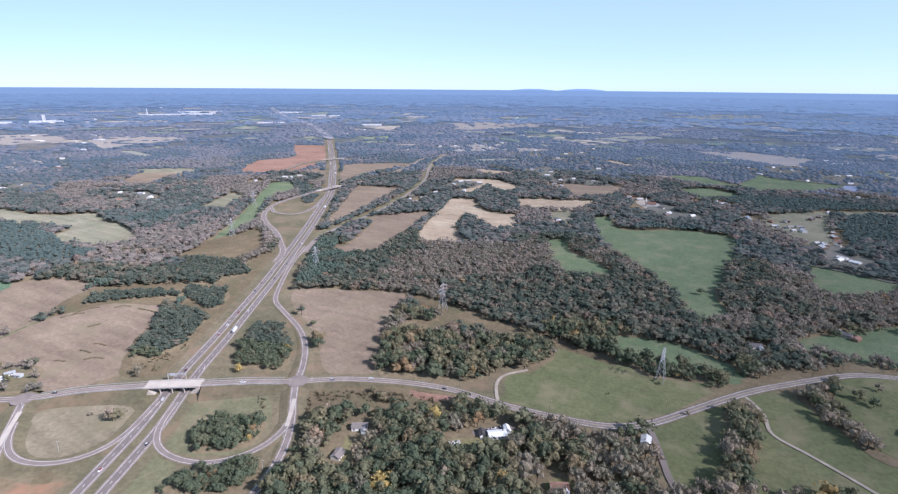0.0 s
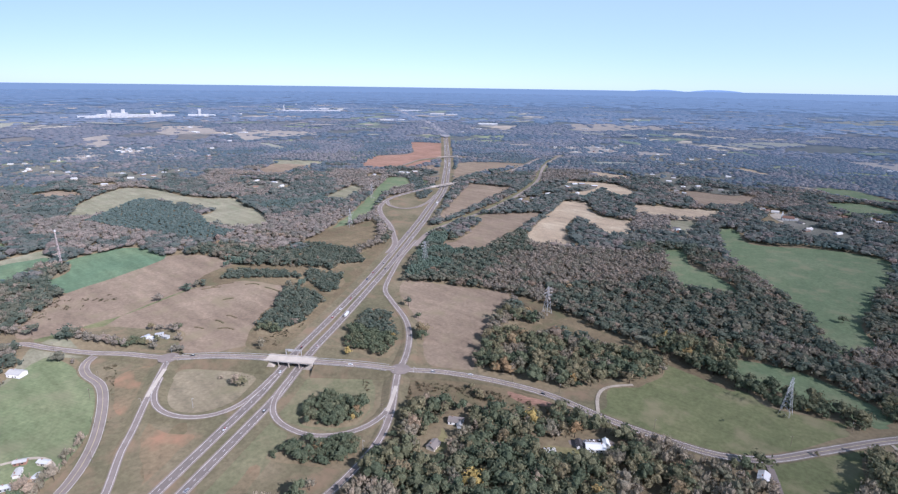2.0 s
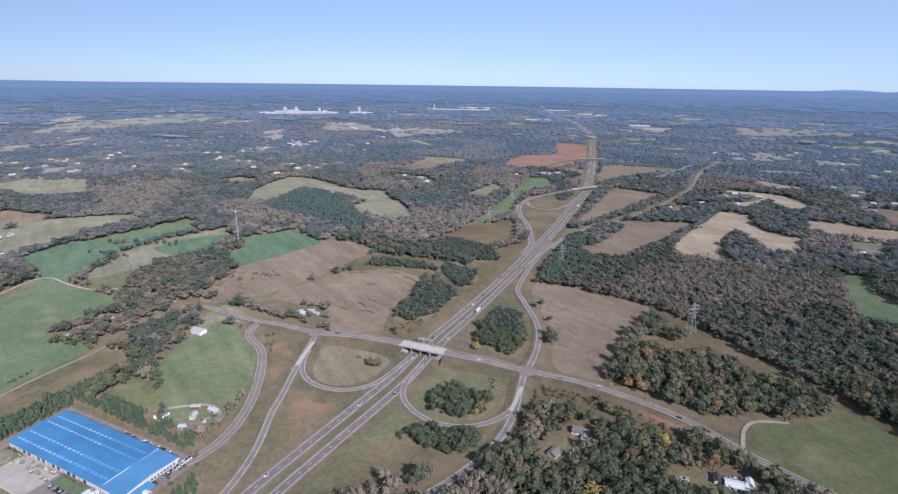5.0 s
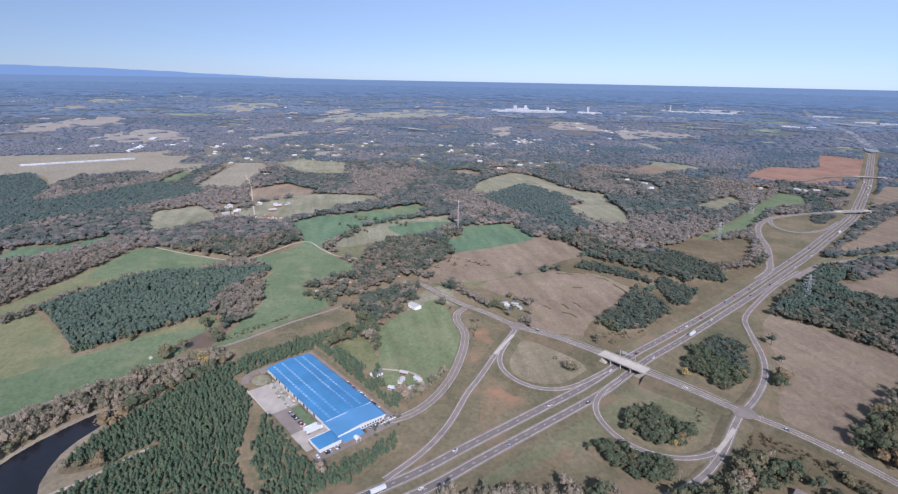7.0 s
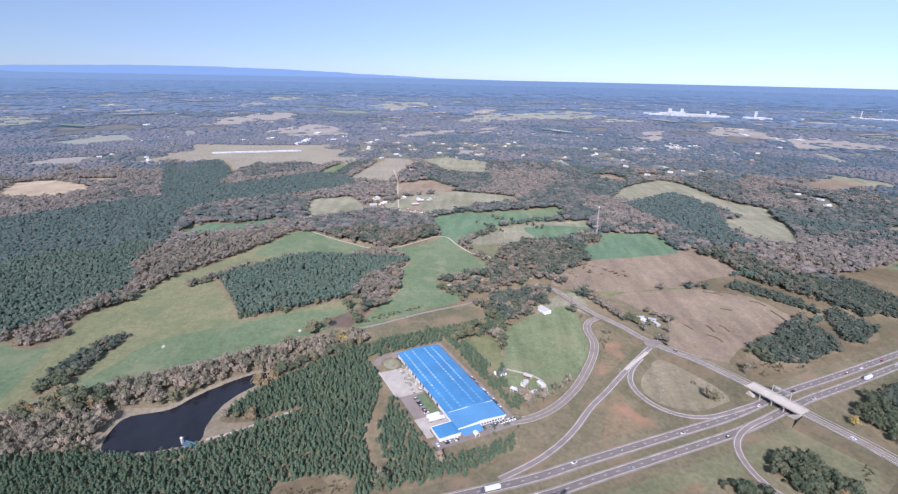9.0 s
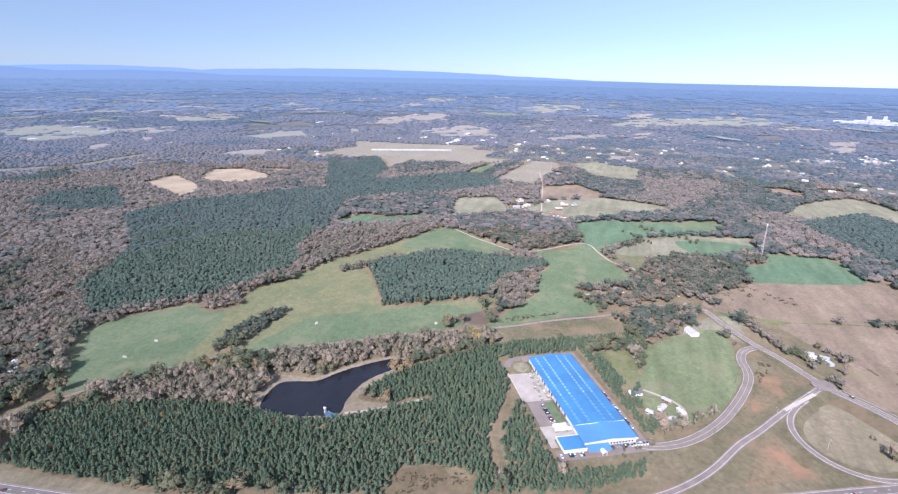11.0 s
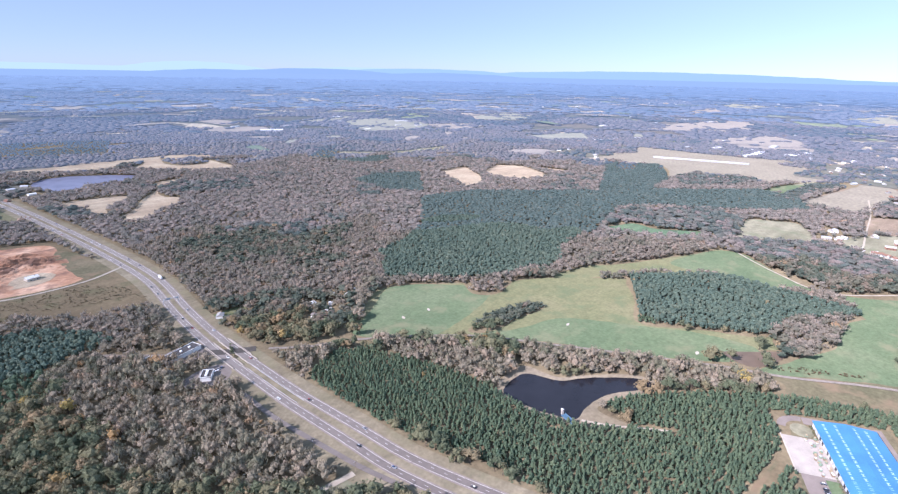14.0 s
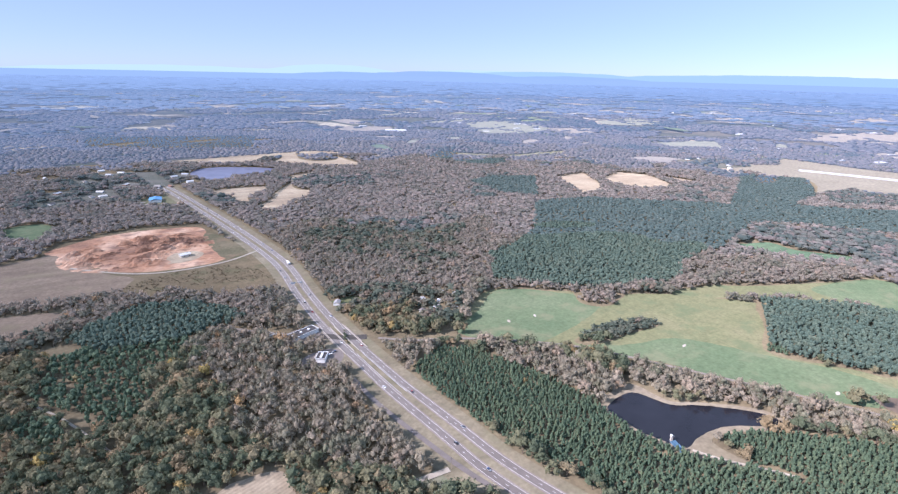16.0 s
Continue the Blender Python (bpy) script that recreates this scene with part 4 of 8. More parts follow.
area("straw", [(-367, -1572), (-415, -1616), (-467, -1608), (-421, -1552), (-378, -1510), (-348, -1440), (-354, -1395), (-381, -1364), (-342, -1278), (-296, -1252), (-261, -1188), (-223, -1199), (-222, -1246), (-268, -1321), (-301, -1403), (-333, -1449), (-361, -1501)])
area("straw", [(5, -344), (-15, -361), (-41, -368), (-60, -365), (-67, -349), (-68, -329), (-66, -308)])
area("green", [(-191, -656), (-236, -661), (-235, -628), (-201, -629)])
area("pale", [(-143, -297), (-181, -302), (-200, -259)])
area("pine", [(190, -2806), (-486, -2616), (-388, -2221), (173, -2465)])
area("pale", [(-1806, -2923), (-2145, -3011), (-2157, -2574), (-1879, -2337), (-1629, -2355), (-1628, -2547)])
area("rough", [(-444, 267), (-446, 299), (-398, 336), (-370, 331), (-340, 301), (-331, 266), (-354, 244), (-385, 234), (-411, 242)])
area("rough", [(-339, 107), (-373, 153), (-398, 201), (-408, 230), (-374, 229), (-353, 207), (-333, 163), (-316, 98)])
area("claybank", [(-315, 106), (-328, 118), (-336, 142), (-343, 161), (-353, 181), (-346, 186), (-329, 164), (-323, 148), (-315, 139), (-308, 123)])
area("brown", [(-415, 119), (-442, 147), (-457, 173), (-443, 172), (-416, 145), (-399, 121)])
area("young", [(-378, 246), (-399, 275), (-378, 290), (-350, 305), (-338, 292), (-334, 269), (-349, 252), (-367, 242)])
area("young", [(-353, 195), (-350, 224), (-329, 246), (-314, 263), (-296, 243), (-295, 227)])
area("young", [(-488, 400), (-513, 456), (-481, 464), (-428, 425), (-400, 380), (-438, 366), (-461, 367)])
area("brown", [(-544, 292), (-503, 322), (-524, 372), (-570, 459), (-626, 552), (-662, 624), (-701, 713), (-734, 675), (-698, 572), (-671, 474), (-628, 406), (-623, 369), (-595, 332)])
area("brown", [(-828, 431), (-740, 497), (-651, 552), (-674, 591), (-662, 624), (-622, 527), (-667, 471), (-664, 441), (-745, 407), (-772, 350), (-806, 360)])
area("young", [(-796, 403), (-784, 431), (-717, 479), (-689, 469), (-750, 419), (-777, 384)])
area("young", [(-572, 320), (-617, 373), (-664, 441), (-619, 443), (-590, 438), (-551, 373), (-549, 333)])
area("decid", [(-309, 430), (-346, 495), (-363, 563), (-336, 593), (-283, 557), (-211, 553), (-181, 568), (-146, 559), (-160, 510), (-193, 507), (-192, 473), (-224, 443), (-277, 427)])
area("decid", [(-254, 227), (-270, 258), (-295, 296), (-308, 328), (-272, 362), (-240, 356), (-211, 377), (-186, 384), (-169, 395), (-150, 413), (-130, 413), (-100, 368)])
area("brown", [(-350, 357), (-307, 407), (-256, 416), (-205, 423), (-197, 393), (-225, 379), (-252, 363), (-277, 368), (-299, 352), (-309, 333), (-299, 307), (-277, 271), (-292, 279), (-329, 330)])
area("redsoil", [(-259, 410), (-236, 417), (-210, 422), (-216, 410), (-240, 403)])
area("yard", [(-284, 307), (-274, 324), (-253, 313), (-247, 295), (-259, 289), (-274, 294)])
area("yard", [(-185, 358), (-163, 373), (-157, 383), (-143, 401), (-131, 382), (-154, 355), (-174, 340)])
area("brown", [(-342, 532), (-335, 565), (-311, 575), (-287, 563), (-292, 535), (-316, 521)])
area("yard", [(-91, 352), (-75, 360), (-68, 350), (-89, 339)])
area("decid", [(32, 540), (53, 557), (60, 517), (48, 408), (28, 398), (32, 465)])
area("young", [(-69, 595), (-51, 581), (25, 586), (23, 576), (-48, 558)])
area("young", [(15, 568), (34, 584), (32, 564), (18, 557)])

# belts, clumps and openings that divide the larger woods and fields
area("hay", [(-539, 189), (-547, 214), (-522, 240), (-484, 259), (-460, 251), (-450, 223), (-452, 197), (-468, 181), (-489, 172), (-514, 176)])
area("claybank", [(-477, 149), (-446, 158), (-426, 172), (-414, 147), (-391, 117), (-378, 106), (-416, 122)])
area("claybank", [(-585, 165), (-582, 196), (-551, 175), (-504, 144), (-524, 142), (-557, 153)])
area("young", [(-863, 568), (-814, 612), (-729, 621), (-676, 593), (-695, 553), (-716, 518), (-773, 505)])
area("young", [(-718, 503), (-644, 516), (-608, 478), (-607, 457), (-673, 471)])
area("young", [(-1351, 1384), (-1293, 1380), (-1061, 1192), (-1093, 1264), (-970, 1101), (-960, 1043)])
area("decid", [(-618, 1344), (-659, 1527), (-579, 1434), (-496, 1369), (-447, 1237), (-469, 1196), (-541, 1228)])
area("decid", [(-526, 1048), (-552, 1149), (-487, 1094), (-426, 993), (-418, 921), (-472, 968)])
area("decid", [(-561, 1485), (-548, 1557), (-496, 1462), (-513, 1414)])
area("decid", [(-443, 1473), (-429, 1582), (-382, 1507), (-386, 1431), (-420, 1421)])
area("decid", [(-993, 1495), (-1037, 1642), (-1073, 1825), (-930, 1586), (-884, 1432), (-902, 1376)])
area("decid", [(-672, 817), (-723, 980), (-692, 955), (-639, 798)])
area("decid", [(-940, 1099), (-1015, 1267), (-1016, 1310), (-926, 1169), (-856, 1020)])
area("decid", [(-761, 1310), (-806, 1477), (-751, 1509), (-666, 1384), (-688, 1278)])
area("pine", [(231, 1413), (279, 1575), (344, 1640), (368, 1548), (325, 1333), (272, 1322), (237, 1231), (220, 1265)])
area("pine", [(-482, -658), (-498, -722), (-577, -746), (-665, -803), (-816, -989), (-909, -1002), (-948, -851), (-1021, -793), (-1089, -703), (-1044, -633), (-876, -576), (-762, -534), (-708, -490), (-626, -506), (-539, -536), (-476, -579)])
area("pine", [(-1011, -785), (-1216, -787), (-1363, -727), (-1482, -606), (-1627, -507), (-1600, -393), (-1475, -338), (-1394, -385), (-1311, -471), (-1221, -584), (-1088, -669)])
area("bare", [(-711, -487), (-761, -535), (-877, -563), (-940, -520), (-972, -485), (-878, -459), (-819, -462), (-747, -465)])
area("decid", [(-978, -570), (-1017, -616), (-1107, -616), (-1186, -566), (-1270, -514), (-1296, -451), (-1225, -395), (-1116, -368), (-1053, -373), (-1090, -423), (-1039, -492), (-1039, -548)])
area("bare", [(-917, -449), (-973, -459), (-1038, -414), (-1030, -374), (-976, -364), (-931, -402)])
area("pale", [(-1095, -365), (-1233, -387), (-1296, -368), (-1327, -318), (-1255, -274), (-1179, -249), (-1120, -301)])
area("decid", [(-1083, -341), (-1137, -294), (-1177, -227), (-1140, -147), (-1075, -95), (-1024, -73), (-957, -115), (-913, -156), (-952, -230), (-1003, -296)])
area("young", [(-1549, -445), (-1856, -437), (-2013, -369), (-1953, -339), (-1775, -383), (-1533, -397)])
area("decid", [(-1630, -749), (-1773, -732), (-1823, -650), (-1803, -547), (-1633, -578), (-1525, -661)])
area("decid", [(-1628, -140), (-1765, -136), (-1705, -60), (-1695, 46), (-1485, 48), (-1484, -23), (-1525, -93)])
area("decid", [(-1566, -224), (-1756, -233), (-1881, -200), (-1686, -147), (-1554, -181)])

area("pine", [(-458, -80), (-446, -68), (-422, -57), (-399, -46), (-382, -35), (-372, -27), (-356, -24), (-362, -18), (-371, -4), (-389, 40), (-379, 41), (-351, -4), (-340, -22), (-332, -38), (-336, -58), (-365, -71), (-391, -81), (-417, -82)])
area("pine", [(-452, -139), (-467, -108), (-462, -93), (-455, -85), (-418, -85), (-394, -86), (-357, -73), (-334, -78), (-341, -114)])
area("pine", [(-571, -28), (-578, -20), (-543, 0), (-491, 22), (-445, 46), (-437, 42), (-475, 21), (-515, -1)])

area("decid", [(-255, 235), (-270, 257), (-295, 284), (-306, 312), (-310, 335), (-292, 356), (-265, 315), (-261, 280), (-234, 249)])

area("turf", [(-1212, 48), (-1234, 110), (-1275, 193), (-1230, 214), (-1159, 180), (-1139, 123), (-1126, 53)])
area("deepgreen", [(-1080, 104), (-1109, 165), (-1107, 237), (-1023, 223), (-1008, 170), (-1016, 128)])
area("deepgreen", [(-1165, -13), (-1192, 46), (-1223, 109), (-1144, 123), (-1110, 85), (-1082, 40), (-1061, 7), (-1142, -38)])
area("pale", [(-1015, 45), (-1097, 84), (-1129, 122), (-1143, 195), (-1155, 248), (-1111, 241), (-1109, 165), (-1080, 104), (-996, 56)])
area("rough", [(-951, -17), (-956, 22), (-968, 54), (-920, 48), (-848, 39), (-885, 18), (-917, -2)])
area("decid", [(-1205, -16), (-1263, -3), (-1289, 52), (-1307, 105), (-1256, 112), (-1223, 48)])
area("decid", [(-996, 170), (-1034, 192), (-1055, 232), (-1034, 254), (-985, 232), (-970, 196)])
area("bare", [(43, 595), (71, 630), (104, 645), (121, 607), (125, 584), (103, 577), (86, 591), (64, 594)])
area("green", [(136, 638), (147, 651), (194, 674), (163, 518), (150, 528), (135, 567), (125, 582)])
area("bare", [(117, 574), (130, 565), (149, 523), (162, 513), (159, 500), (142, 507), (126, 538), (112, 550)])
area("decid", [(116, 654), (132, 677), (139, 667), (132, 628), (117, 615)])
area("bare", [(139, 667), (153, 694), (188, 716), (200, 702), (172, 684)])

area("rough", [(14, -1387), (-4, -1336), (-44, -1320), (-67, -1325), (-96, -1248), (-85, -1305), (-60, -1463), (-20, -1440), (8, -1430)])
area("hay", [(-164, -457), (-176, -422), (-178, -367), (-188, -305), (-198, -257), (-177, -272), (-172, -297), (-163, -336), (-161, -378), (-160, -426)])
# scattered farther fields of the same farmland
far_rng = random.Random(17)
made = 0
while made < 760:
    a, r = radians(far_rng.uniform(-14, 194)), 1750 * (9.5 ** far_rng.random())
    cx, cy = -math.sin(a) * r, math.cos(a) * r
    if any(math.hypot(cx - p[:, 0].mean(), cy - p[:, 1].mean()) < 130 + 0.6 * np.ptp(p, axis=0).max() for _, p in AREAS if len(p) and abs(math.hypot(*p.mean(0)) - r) < 900):
        made += 0.2
        continue
    if min(math.hypot(cx - x, cy - y) for x, y in HIGHWAY_NEAR) < 260:
        continue
    ra, rb, turn = far_rng.uniform(40, 135) * (r / 2500) ** 0.45, far_rng.uniform(18, 52) * (r / 2500) ** 0.45, far_rng.uniform(0, 3.1)
    pts = []
    for k in range(9):
        b = k * 0.698
        q = far_rng.uniform(0.45, 1.3)
        u, v = math.cos(b) * ra * q, math.sin(b) * rb * q
        pts.append((cx + u * math.cos(turn) - v * math.sin(turn), cy + u * math.sin(turn) + v * math.cos(turn)))
    area(far_rng.choice(("tan", "pale", "pale", "green", "straw", "tan")), pts)
    made += 1

# ---- water ----
POND = [(-353, -300), (-395, -308), (-412, -276), (-440, -259), (-478, -224), (-475, -206), (-430, -228), (-395, -231), (-372, -227), (-358, -249), (-353, -269)]
BANK = [(-348, -306), (-404, -321), (-416, -282), (-445, -262), (-484, -227), (-478, -197), (-430, -218), (-398, -221), (-401, -183), (-378, -201), (-355, -235), (-347, -266)]
POND2 = [(-606, -190), (-629, -170), (-662, -138), (-624, -141), (-599, -150), (-593, -165), (-597, -180)]
MUD = [(-857, -467), (-908, -421), (-885, -399), (-832, -419), (-824, -456)]
LAKE = [(-122, -1710), (-135, -1782), (-165, -1818), (-212, -1826), (-271, -1805), (-330, -1772), (-372, -1726), (-350, -1673), (-315, -1641), (-272, -1636), (-224, -1615), (-199, -1585), (-170, -1575), (-144, -1633)]
AREAS.append(("water", np.array(BANK, float)))
AREAS.append(("water", np.array(POND2, float)))
AREAS.append(("water", np.array(LAKE, float)))
flat_area("pond_bank", "bare sandy bank round the dark pond", BANK, LAND["bank"], 0.43, 1.0)
flat_area("water", "still dark pond water", POND, WATER, 0.46, 1.0, "water")
flat_area("water", "small muddy brown farm pond", POND2, MUDDY, 0.46, 1.0, "water")
flat_area("water", "small muddy brown pool among fields", MUD, MUDDY, 0.46, 1.0, "water")
POND3 = [(332, 2074), (364, 2152), (380, 2113), (370, 2029), (344, 1972), (327, 1994)]
AREAS.append(("water", np.array(POND3, float)))
flat_area("water", "small bright pond beside far pastures", POND3, LAKE_WATER, 0.46, 1.0, "water")
flat_area("water", "wide pale lake reflecting the sky", LAKE, LAKE_WATER, 0.46, 1.0, "water")

# ---- roads ----
HIGHWAY = [(-2060, 2466), (-1660, 1995), (-1376, 1660), (-1164, 1397), (-1012, 1201), (-858, 964), (-787, 853), (-684, 683), (-611, 560), (-520, 396), (-484, 327), (-436, 252), (-414, 208), (-352, 81), (-335, 47), (-226, -245), (-208, -330), (-194, -414), (-192, -425), (-186, -482), (-179.5, -547), (-175, -613), (-174, -706), (-176, -845), (-149, -1038), (-107, -1268), (-68, -1466), (-29, -1642), (-1, -1784)]
CROSS = [(-763, 96, 0), (-746, 123, 0), (-720, 134, 0), (-664, 164, 0.5), (-627, 189, 2), (-578, 215, 4), (-539, 250, 6), (-493, 282, 7), (-468, 297, 7.2), (-443, 314, 7), (-403, 342, 6), (-367, 365, 4), (-327, 395, 2.5), (-272, 420, 1), (-223, 433, 0), (-174, 433, 0), (-151, 433, 0), (-97, 439, 0), (-62, 447, 0), (-30, 469, 0), (-1, 506, 0), (48, 569, 0), (91, 612, 0), (153, 666, 0), (199, 683, 0)]
SERVICE = [(-654, 171, 0.6), (-640, 152, 0.4), (-613, 145, 0), (-583, 148, 0), (-542, 137, 0), (-481, 109, 0), (-439, 77, 0), (-421, 49, 0), (-420, 37, 0)]
RAMP_NW = [(-574, 213, 4), (-517, 169, 3), (-471, 136, 1.5), (-450, 119, 0.6), (-405, 91, 0), (-371, 61, 0), (-345, 27, 0)]
LOOP_W = [(-542, 191, 3.5), (-519, 175, 3.1), (-494, 166, 2.5), (-472, 169, 1.5), (-450, 184, 0.6), (-440, 208, 0), (-444, 234, 0), (-465, 277, 0)]
LOOP_E = [(-325, 308, 2.6), (-321, 300, 2.2), (-320, 278, 1.4), (-328, 257, 0.7), (-347, 238, 0), (-373, 230, 0), (-400, 232, 0), (-419, 244, 0), (-434, 262, 0), (-447, 284, 0)]
RAMP_SE = [(-365, 362, 4), (-344, 336, 3.4), (-321, 309, 2.6), (-300, 275, 1), (-288, 238, 0), (-280, 190, 0), (-284, 130, 0), (-297, 60, 0), (-303, -10, 0)]
RAMP_NE = [(-367, 366, 4), (-382, 391, 3), (-415, 432, 1.5), (-457, 468, 0.5), (-518, 502, 0), (-557, 527, 0), (-603, 588, 0), (-650, 659, 0), (-703, 754, 0)]
UPPER_W = [(-682, 655, 0), (-715, 706, 0), (-762, 748, 0), (-829, 803, 0), (-909, 854, 0), (-978, 915, 0.5), (-1021, 986, 2), (-1034, 1057, 4), (-1036, 1186, 7), (-1034, 1270, 7), (-1037, 1367, 4), (-1048, 1565, 1), (-1109, 1813, 0), (-1170, 2039, 0), (-1155, 2189, 0)]
UPPER_LOOP = [(-1010, 971, 1.5), (-969, 939, 1), (-931, 937, 0), (-906, 965, 0), (-927, 1040, 0), (-977, 1128, 0)]
UPPER_FAR = [(-1454, 1388, 0), (-1439, 1466, 1), (-1491, 1626, 3), (-1456, 1736, 6), (-1442, 1784, 6), (-1414, 1827, 3), (-1198, 1856, 0)]
OLD_ROAD = [(-1155, 2189), (-1042, 1852), (-894, 1551), (-823, 1358), (-760, 1103), (-742, 947), (-725, 821), (-677, 722)]
FARM_TRACK = [(-168, 433), (-182, 460), (-185, 483), (-164, 508)]
SE_DRIVE = [(49, 561), (65, 536), (68, 504), (92, 489), (125, 466), (141, 454)]
SE_LANE = [(-30, 461), (-18, 432), (-6, 397), (1, 386)]
RAIL = [(-216, -531), (-251, -506), (-288, -492), (-337, -464), (-386, -428), (-424, -392), (-477, -316), (-529, -241), (-553, -202), (-571, -177), (-602, -120), (-644, -64), (-685, 1), (-744, 67)]
FRONTAGE = [(-199, -268), (-188, -302), (-179, -341), (-169, -385), (-163, -419), (-159, -463)]
SIDE_ROAD = [(-180, -300), (-164, -300), (-147, -301)]
GREEN_TRACK = [(-1027, -346), (-995, -311), (-942, -238), (-909, -157), (-1000, -66), (-949, -31), (-905, -5), (-887, 28), (-785, 92)]
PIT_TRACK = [(115, -960), (71, -920), (22, -887), (-29, -877), (-101, -889), (-154, -923)]
FARM_LANE = [(-1202, -176), (-1364, -202), (-1555, -231), (-1743, -271)]
POND_TRACK = [(-373, -222), (-383, -204), (-401, -183), (-419, -161)]
WOOD_TRACK = [(135, -575), (120, -560), (94, -524), (74, -489), (51, -446), (27, -413)]
SHOP_LANE = [(180, -1462), (132, -1445), (75, -1440), (30, -1412), (2, -1392)]
MEADOW_DRIVE = [(-511, 40), (-505, 56), (-500, 69), (-485, 79), (-464, 77)]
ISLAND_E = [(-346, 340, 3.6), (-334, 323, 3.1), (-322, 304, 2.5)]
ISLAND_W = [(-556, 202, 3.8), (-536, 184, 3.4), (-516, 167, 3)]

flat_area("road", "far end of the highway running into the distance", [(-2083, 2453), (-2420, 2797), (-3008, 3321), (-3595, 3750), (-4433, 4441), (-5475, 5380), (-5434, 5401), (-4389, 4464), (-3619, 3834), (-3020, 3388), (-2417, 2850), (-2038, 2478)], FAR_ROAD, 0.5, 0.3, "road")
hw_line = soft_line(spline(np.array([(*q, 0.0) for q in HIGHWAY]), 8.0), 1, 12)
root = thing("highway_verge", Matrix.Identity(4), "mown grass median and verges of the highway", "verge", kind="structure")
i = int(np.argmax(hw_line[:, 1] < -120))
sheet_part("grass", strip(hw_line[:i + 1], 26, -26, 0.44, 0.02), LAND["verge"], root)
sheet_part("dry_grass", strip(hw_line[i:], 26, -26, 0.44, 0.02), LAND["hay"], root, "dry tan mown grass")
PAVED.append((hw_line, 27))
half_gap = np.interp(hw_line[:, 1], [-520, -300, 200, 520], [8.2, 9.5, 9.5, 7.2])
east = road("highway_east", "grey two-lane highway carriageway with white lines", [tuple(q) for q in beside(hw_line, half_gap)], 7.5, shoulder=1.7, centre="dash", soften=0)
west = road("highway_west", "grey two-lane highway carriageway with white lines", [tuple(q) for q in beside(hw_line, -half_gap)], 7.5, shoulder=1.7, centre="dash", soften=0)
cross = road("crossing_road", "grey country road raised on a bank over the highway", CROSS, 7.6, shoulder=0.9, centre="yellow", surface=OLD_ASPHALT, gap=(-468, 298.5, 23.5), wide=11)
road("service_road", "winding paved drive to the warehouse", SERVICE, 9.5, centre="yellow", surface=OLD_ASPHALT)
road("slip_road", "curving paved highway slip road", RAMP_NW, 5.0, shoulder=1.0, surface=OLD_ASPHALT)
road("loop_ramp", "looping paved highway ramp", LOOP_W, 4.8, shoulder=0.9, surface=OLD_ASPHALT)
road("loop_ramp", "looping paved highway ramp round a small wood", LOOP_E, 4.8, shoulder=0.9, surface=OLD_ASPHALT)
road("slip_road", "paved slip road beside the wooded houses", RAMP_SE, 5.4, shoulder=1.1, surface=OLD_ASPHALT, wide=2)
road("slip_road", "curving slip road round a clump of trees", RAMP_NE, 5.4, shoulder=1.2, surface=OLD_ASPHALT)
road("overpass_road", "far road curving onto a highway overpass", UPPER_W, 9.0, shoulder=2.0, surface=OLD_ASPHALT, gap=(-1035, 1228, 45))
road("loop_ramp", "far looping ramp of the next interchange", UPPER_LOOP, 7.0, shoulder=1.0, surface=OLD_ASPHALT)
road("far_road", "far country road crossing the highway", UPPER_FAR, 9.0, surface=OLD_ASPHALT, edge=False, gap=(-1452, 1755, 44))
old = road("old_road", "old two-lane road in a grass corridor", OLD_ROAD, 8.0, shoulder=1.2, surface=SHOULDER, edge=False, wide=5)
root = thing("old_road_verge", Matrix.Identity(4), "dull green grass corridor of the old road", "verge", kind="structure")
sheet_part("grass", strip(old, 15, -15, 0.43, 0.02), LAND["rough"], root)
road("traffic_island", "pale concrete strip between ramp and road", ISLAND_E, 4.0, surface=CONCRETE, edge=False)
road("traffic_island", "pale concrete strip between ramp and road", ISLAND_W, 4.0, surface=CONCRETE, edge=False)
tracks = (("drive", SHOP_LANE, 7.0), ("farm_track", FARM_TRACK, 3.5), ("drive", SE_DRIVE, 3.2), ("farm_track", GREEN_TRACK, 3.0), ("farm_track", PIT_TRACK, 4.5), ("farm_track", FARM_LANE, 3.2), ("farm_track", POND_TRACK, 3.0), ("farm_track", WOOD_TRACK, 2.2), ("drive", MEADOW_DRIVE, 3.0))
for name, pts, w in tracks:
    road(name, "pale dirt and gravel track", pts, w, surface=GRAVEL, edge=False)
road("lane", "narrow paved lane past houses", SE_LANE, 5.5, surface=OLD_ASPHALT, edge=False)
road("frontage_road", "pale frontage road beside the highway", FRONTAGE, 5.0, surface=ASPHALT, edge=False, wide=4)
road("side_road", "pale side road joining the frontage road", SIDE_ROAD, 5.5, surface=GRAVEL, edge=False)

road("railway_bed", "brown ballast bed of a railway line past the highway", [(-142, -577), (-120, -590), (-60, -640)], 7.0, surface=BALLAST, edge=False)
rail = road("railway_bed", "brown ballast bed of a single railway line", RAIL, 4.6, surface=BALLAST, edge=False, wide=6)
root = thing("railway_track", Matrix.Identity(4), "single rusty railway track on ballast", "railway", kind="structure")
for k in (0.75, -0.75):
    sheet_part("rail", strip(rail, k + 0.07, k - 0.07, BASE + 0.2, 0.18), RUST, root)
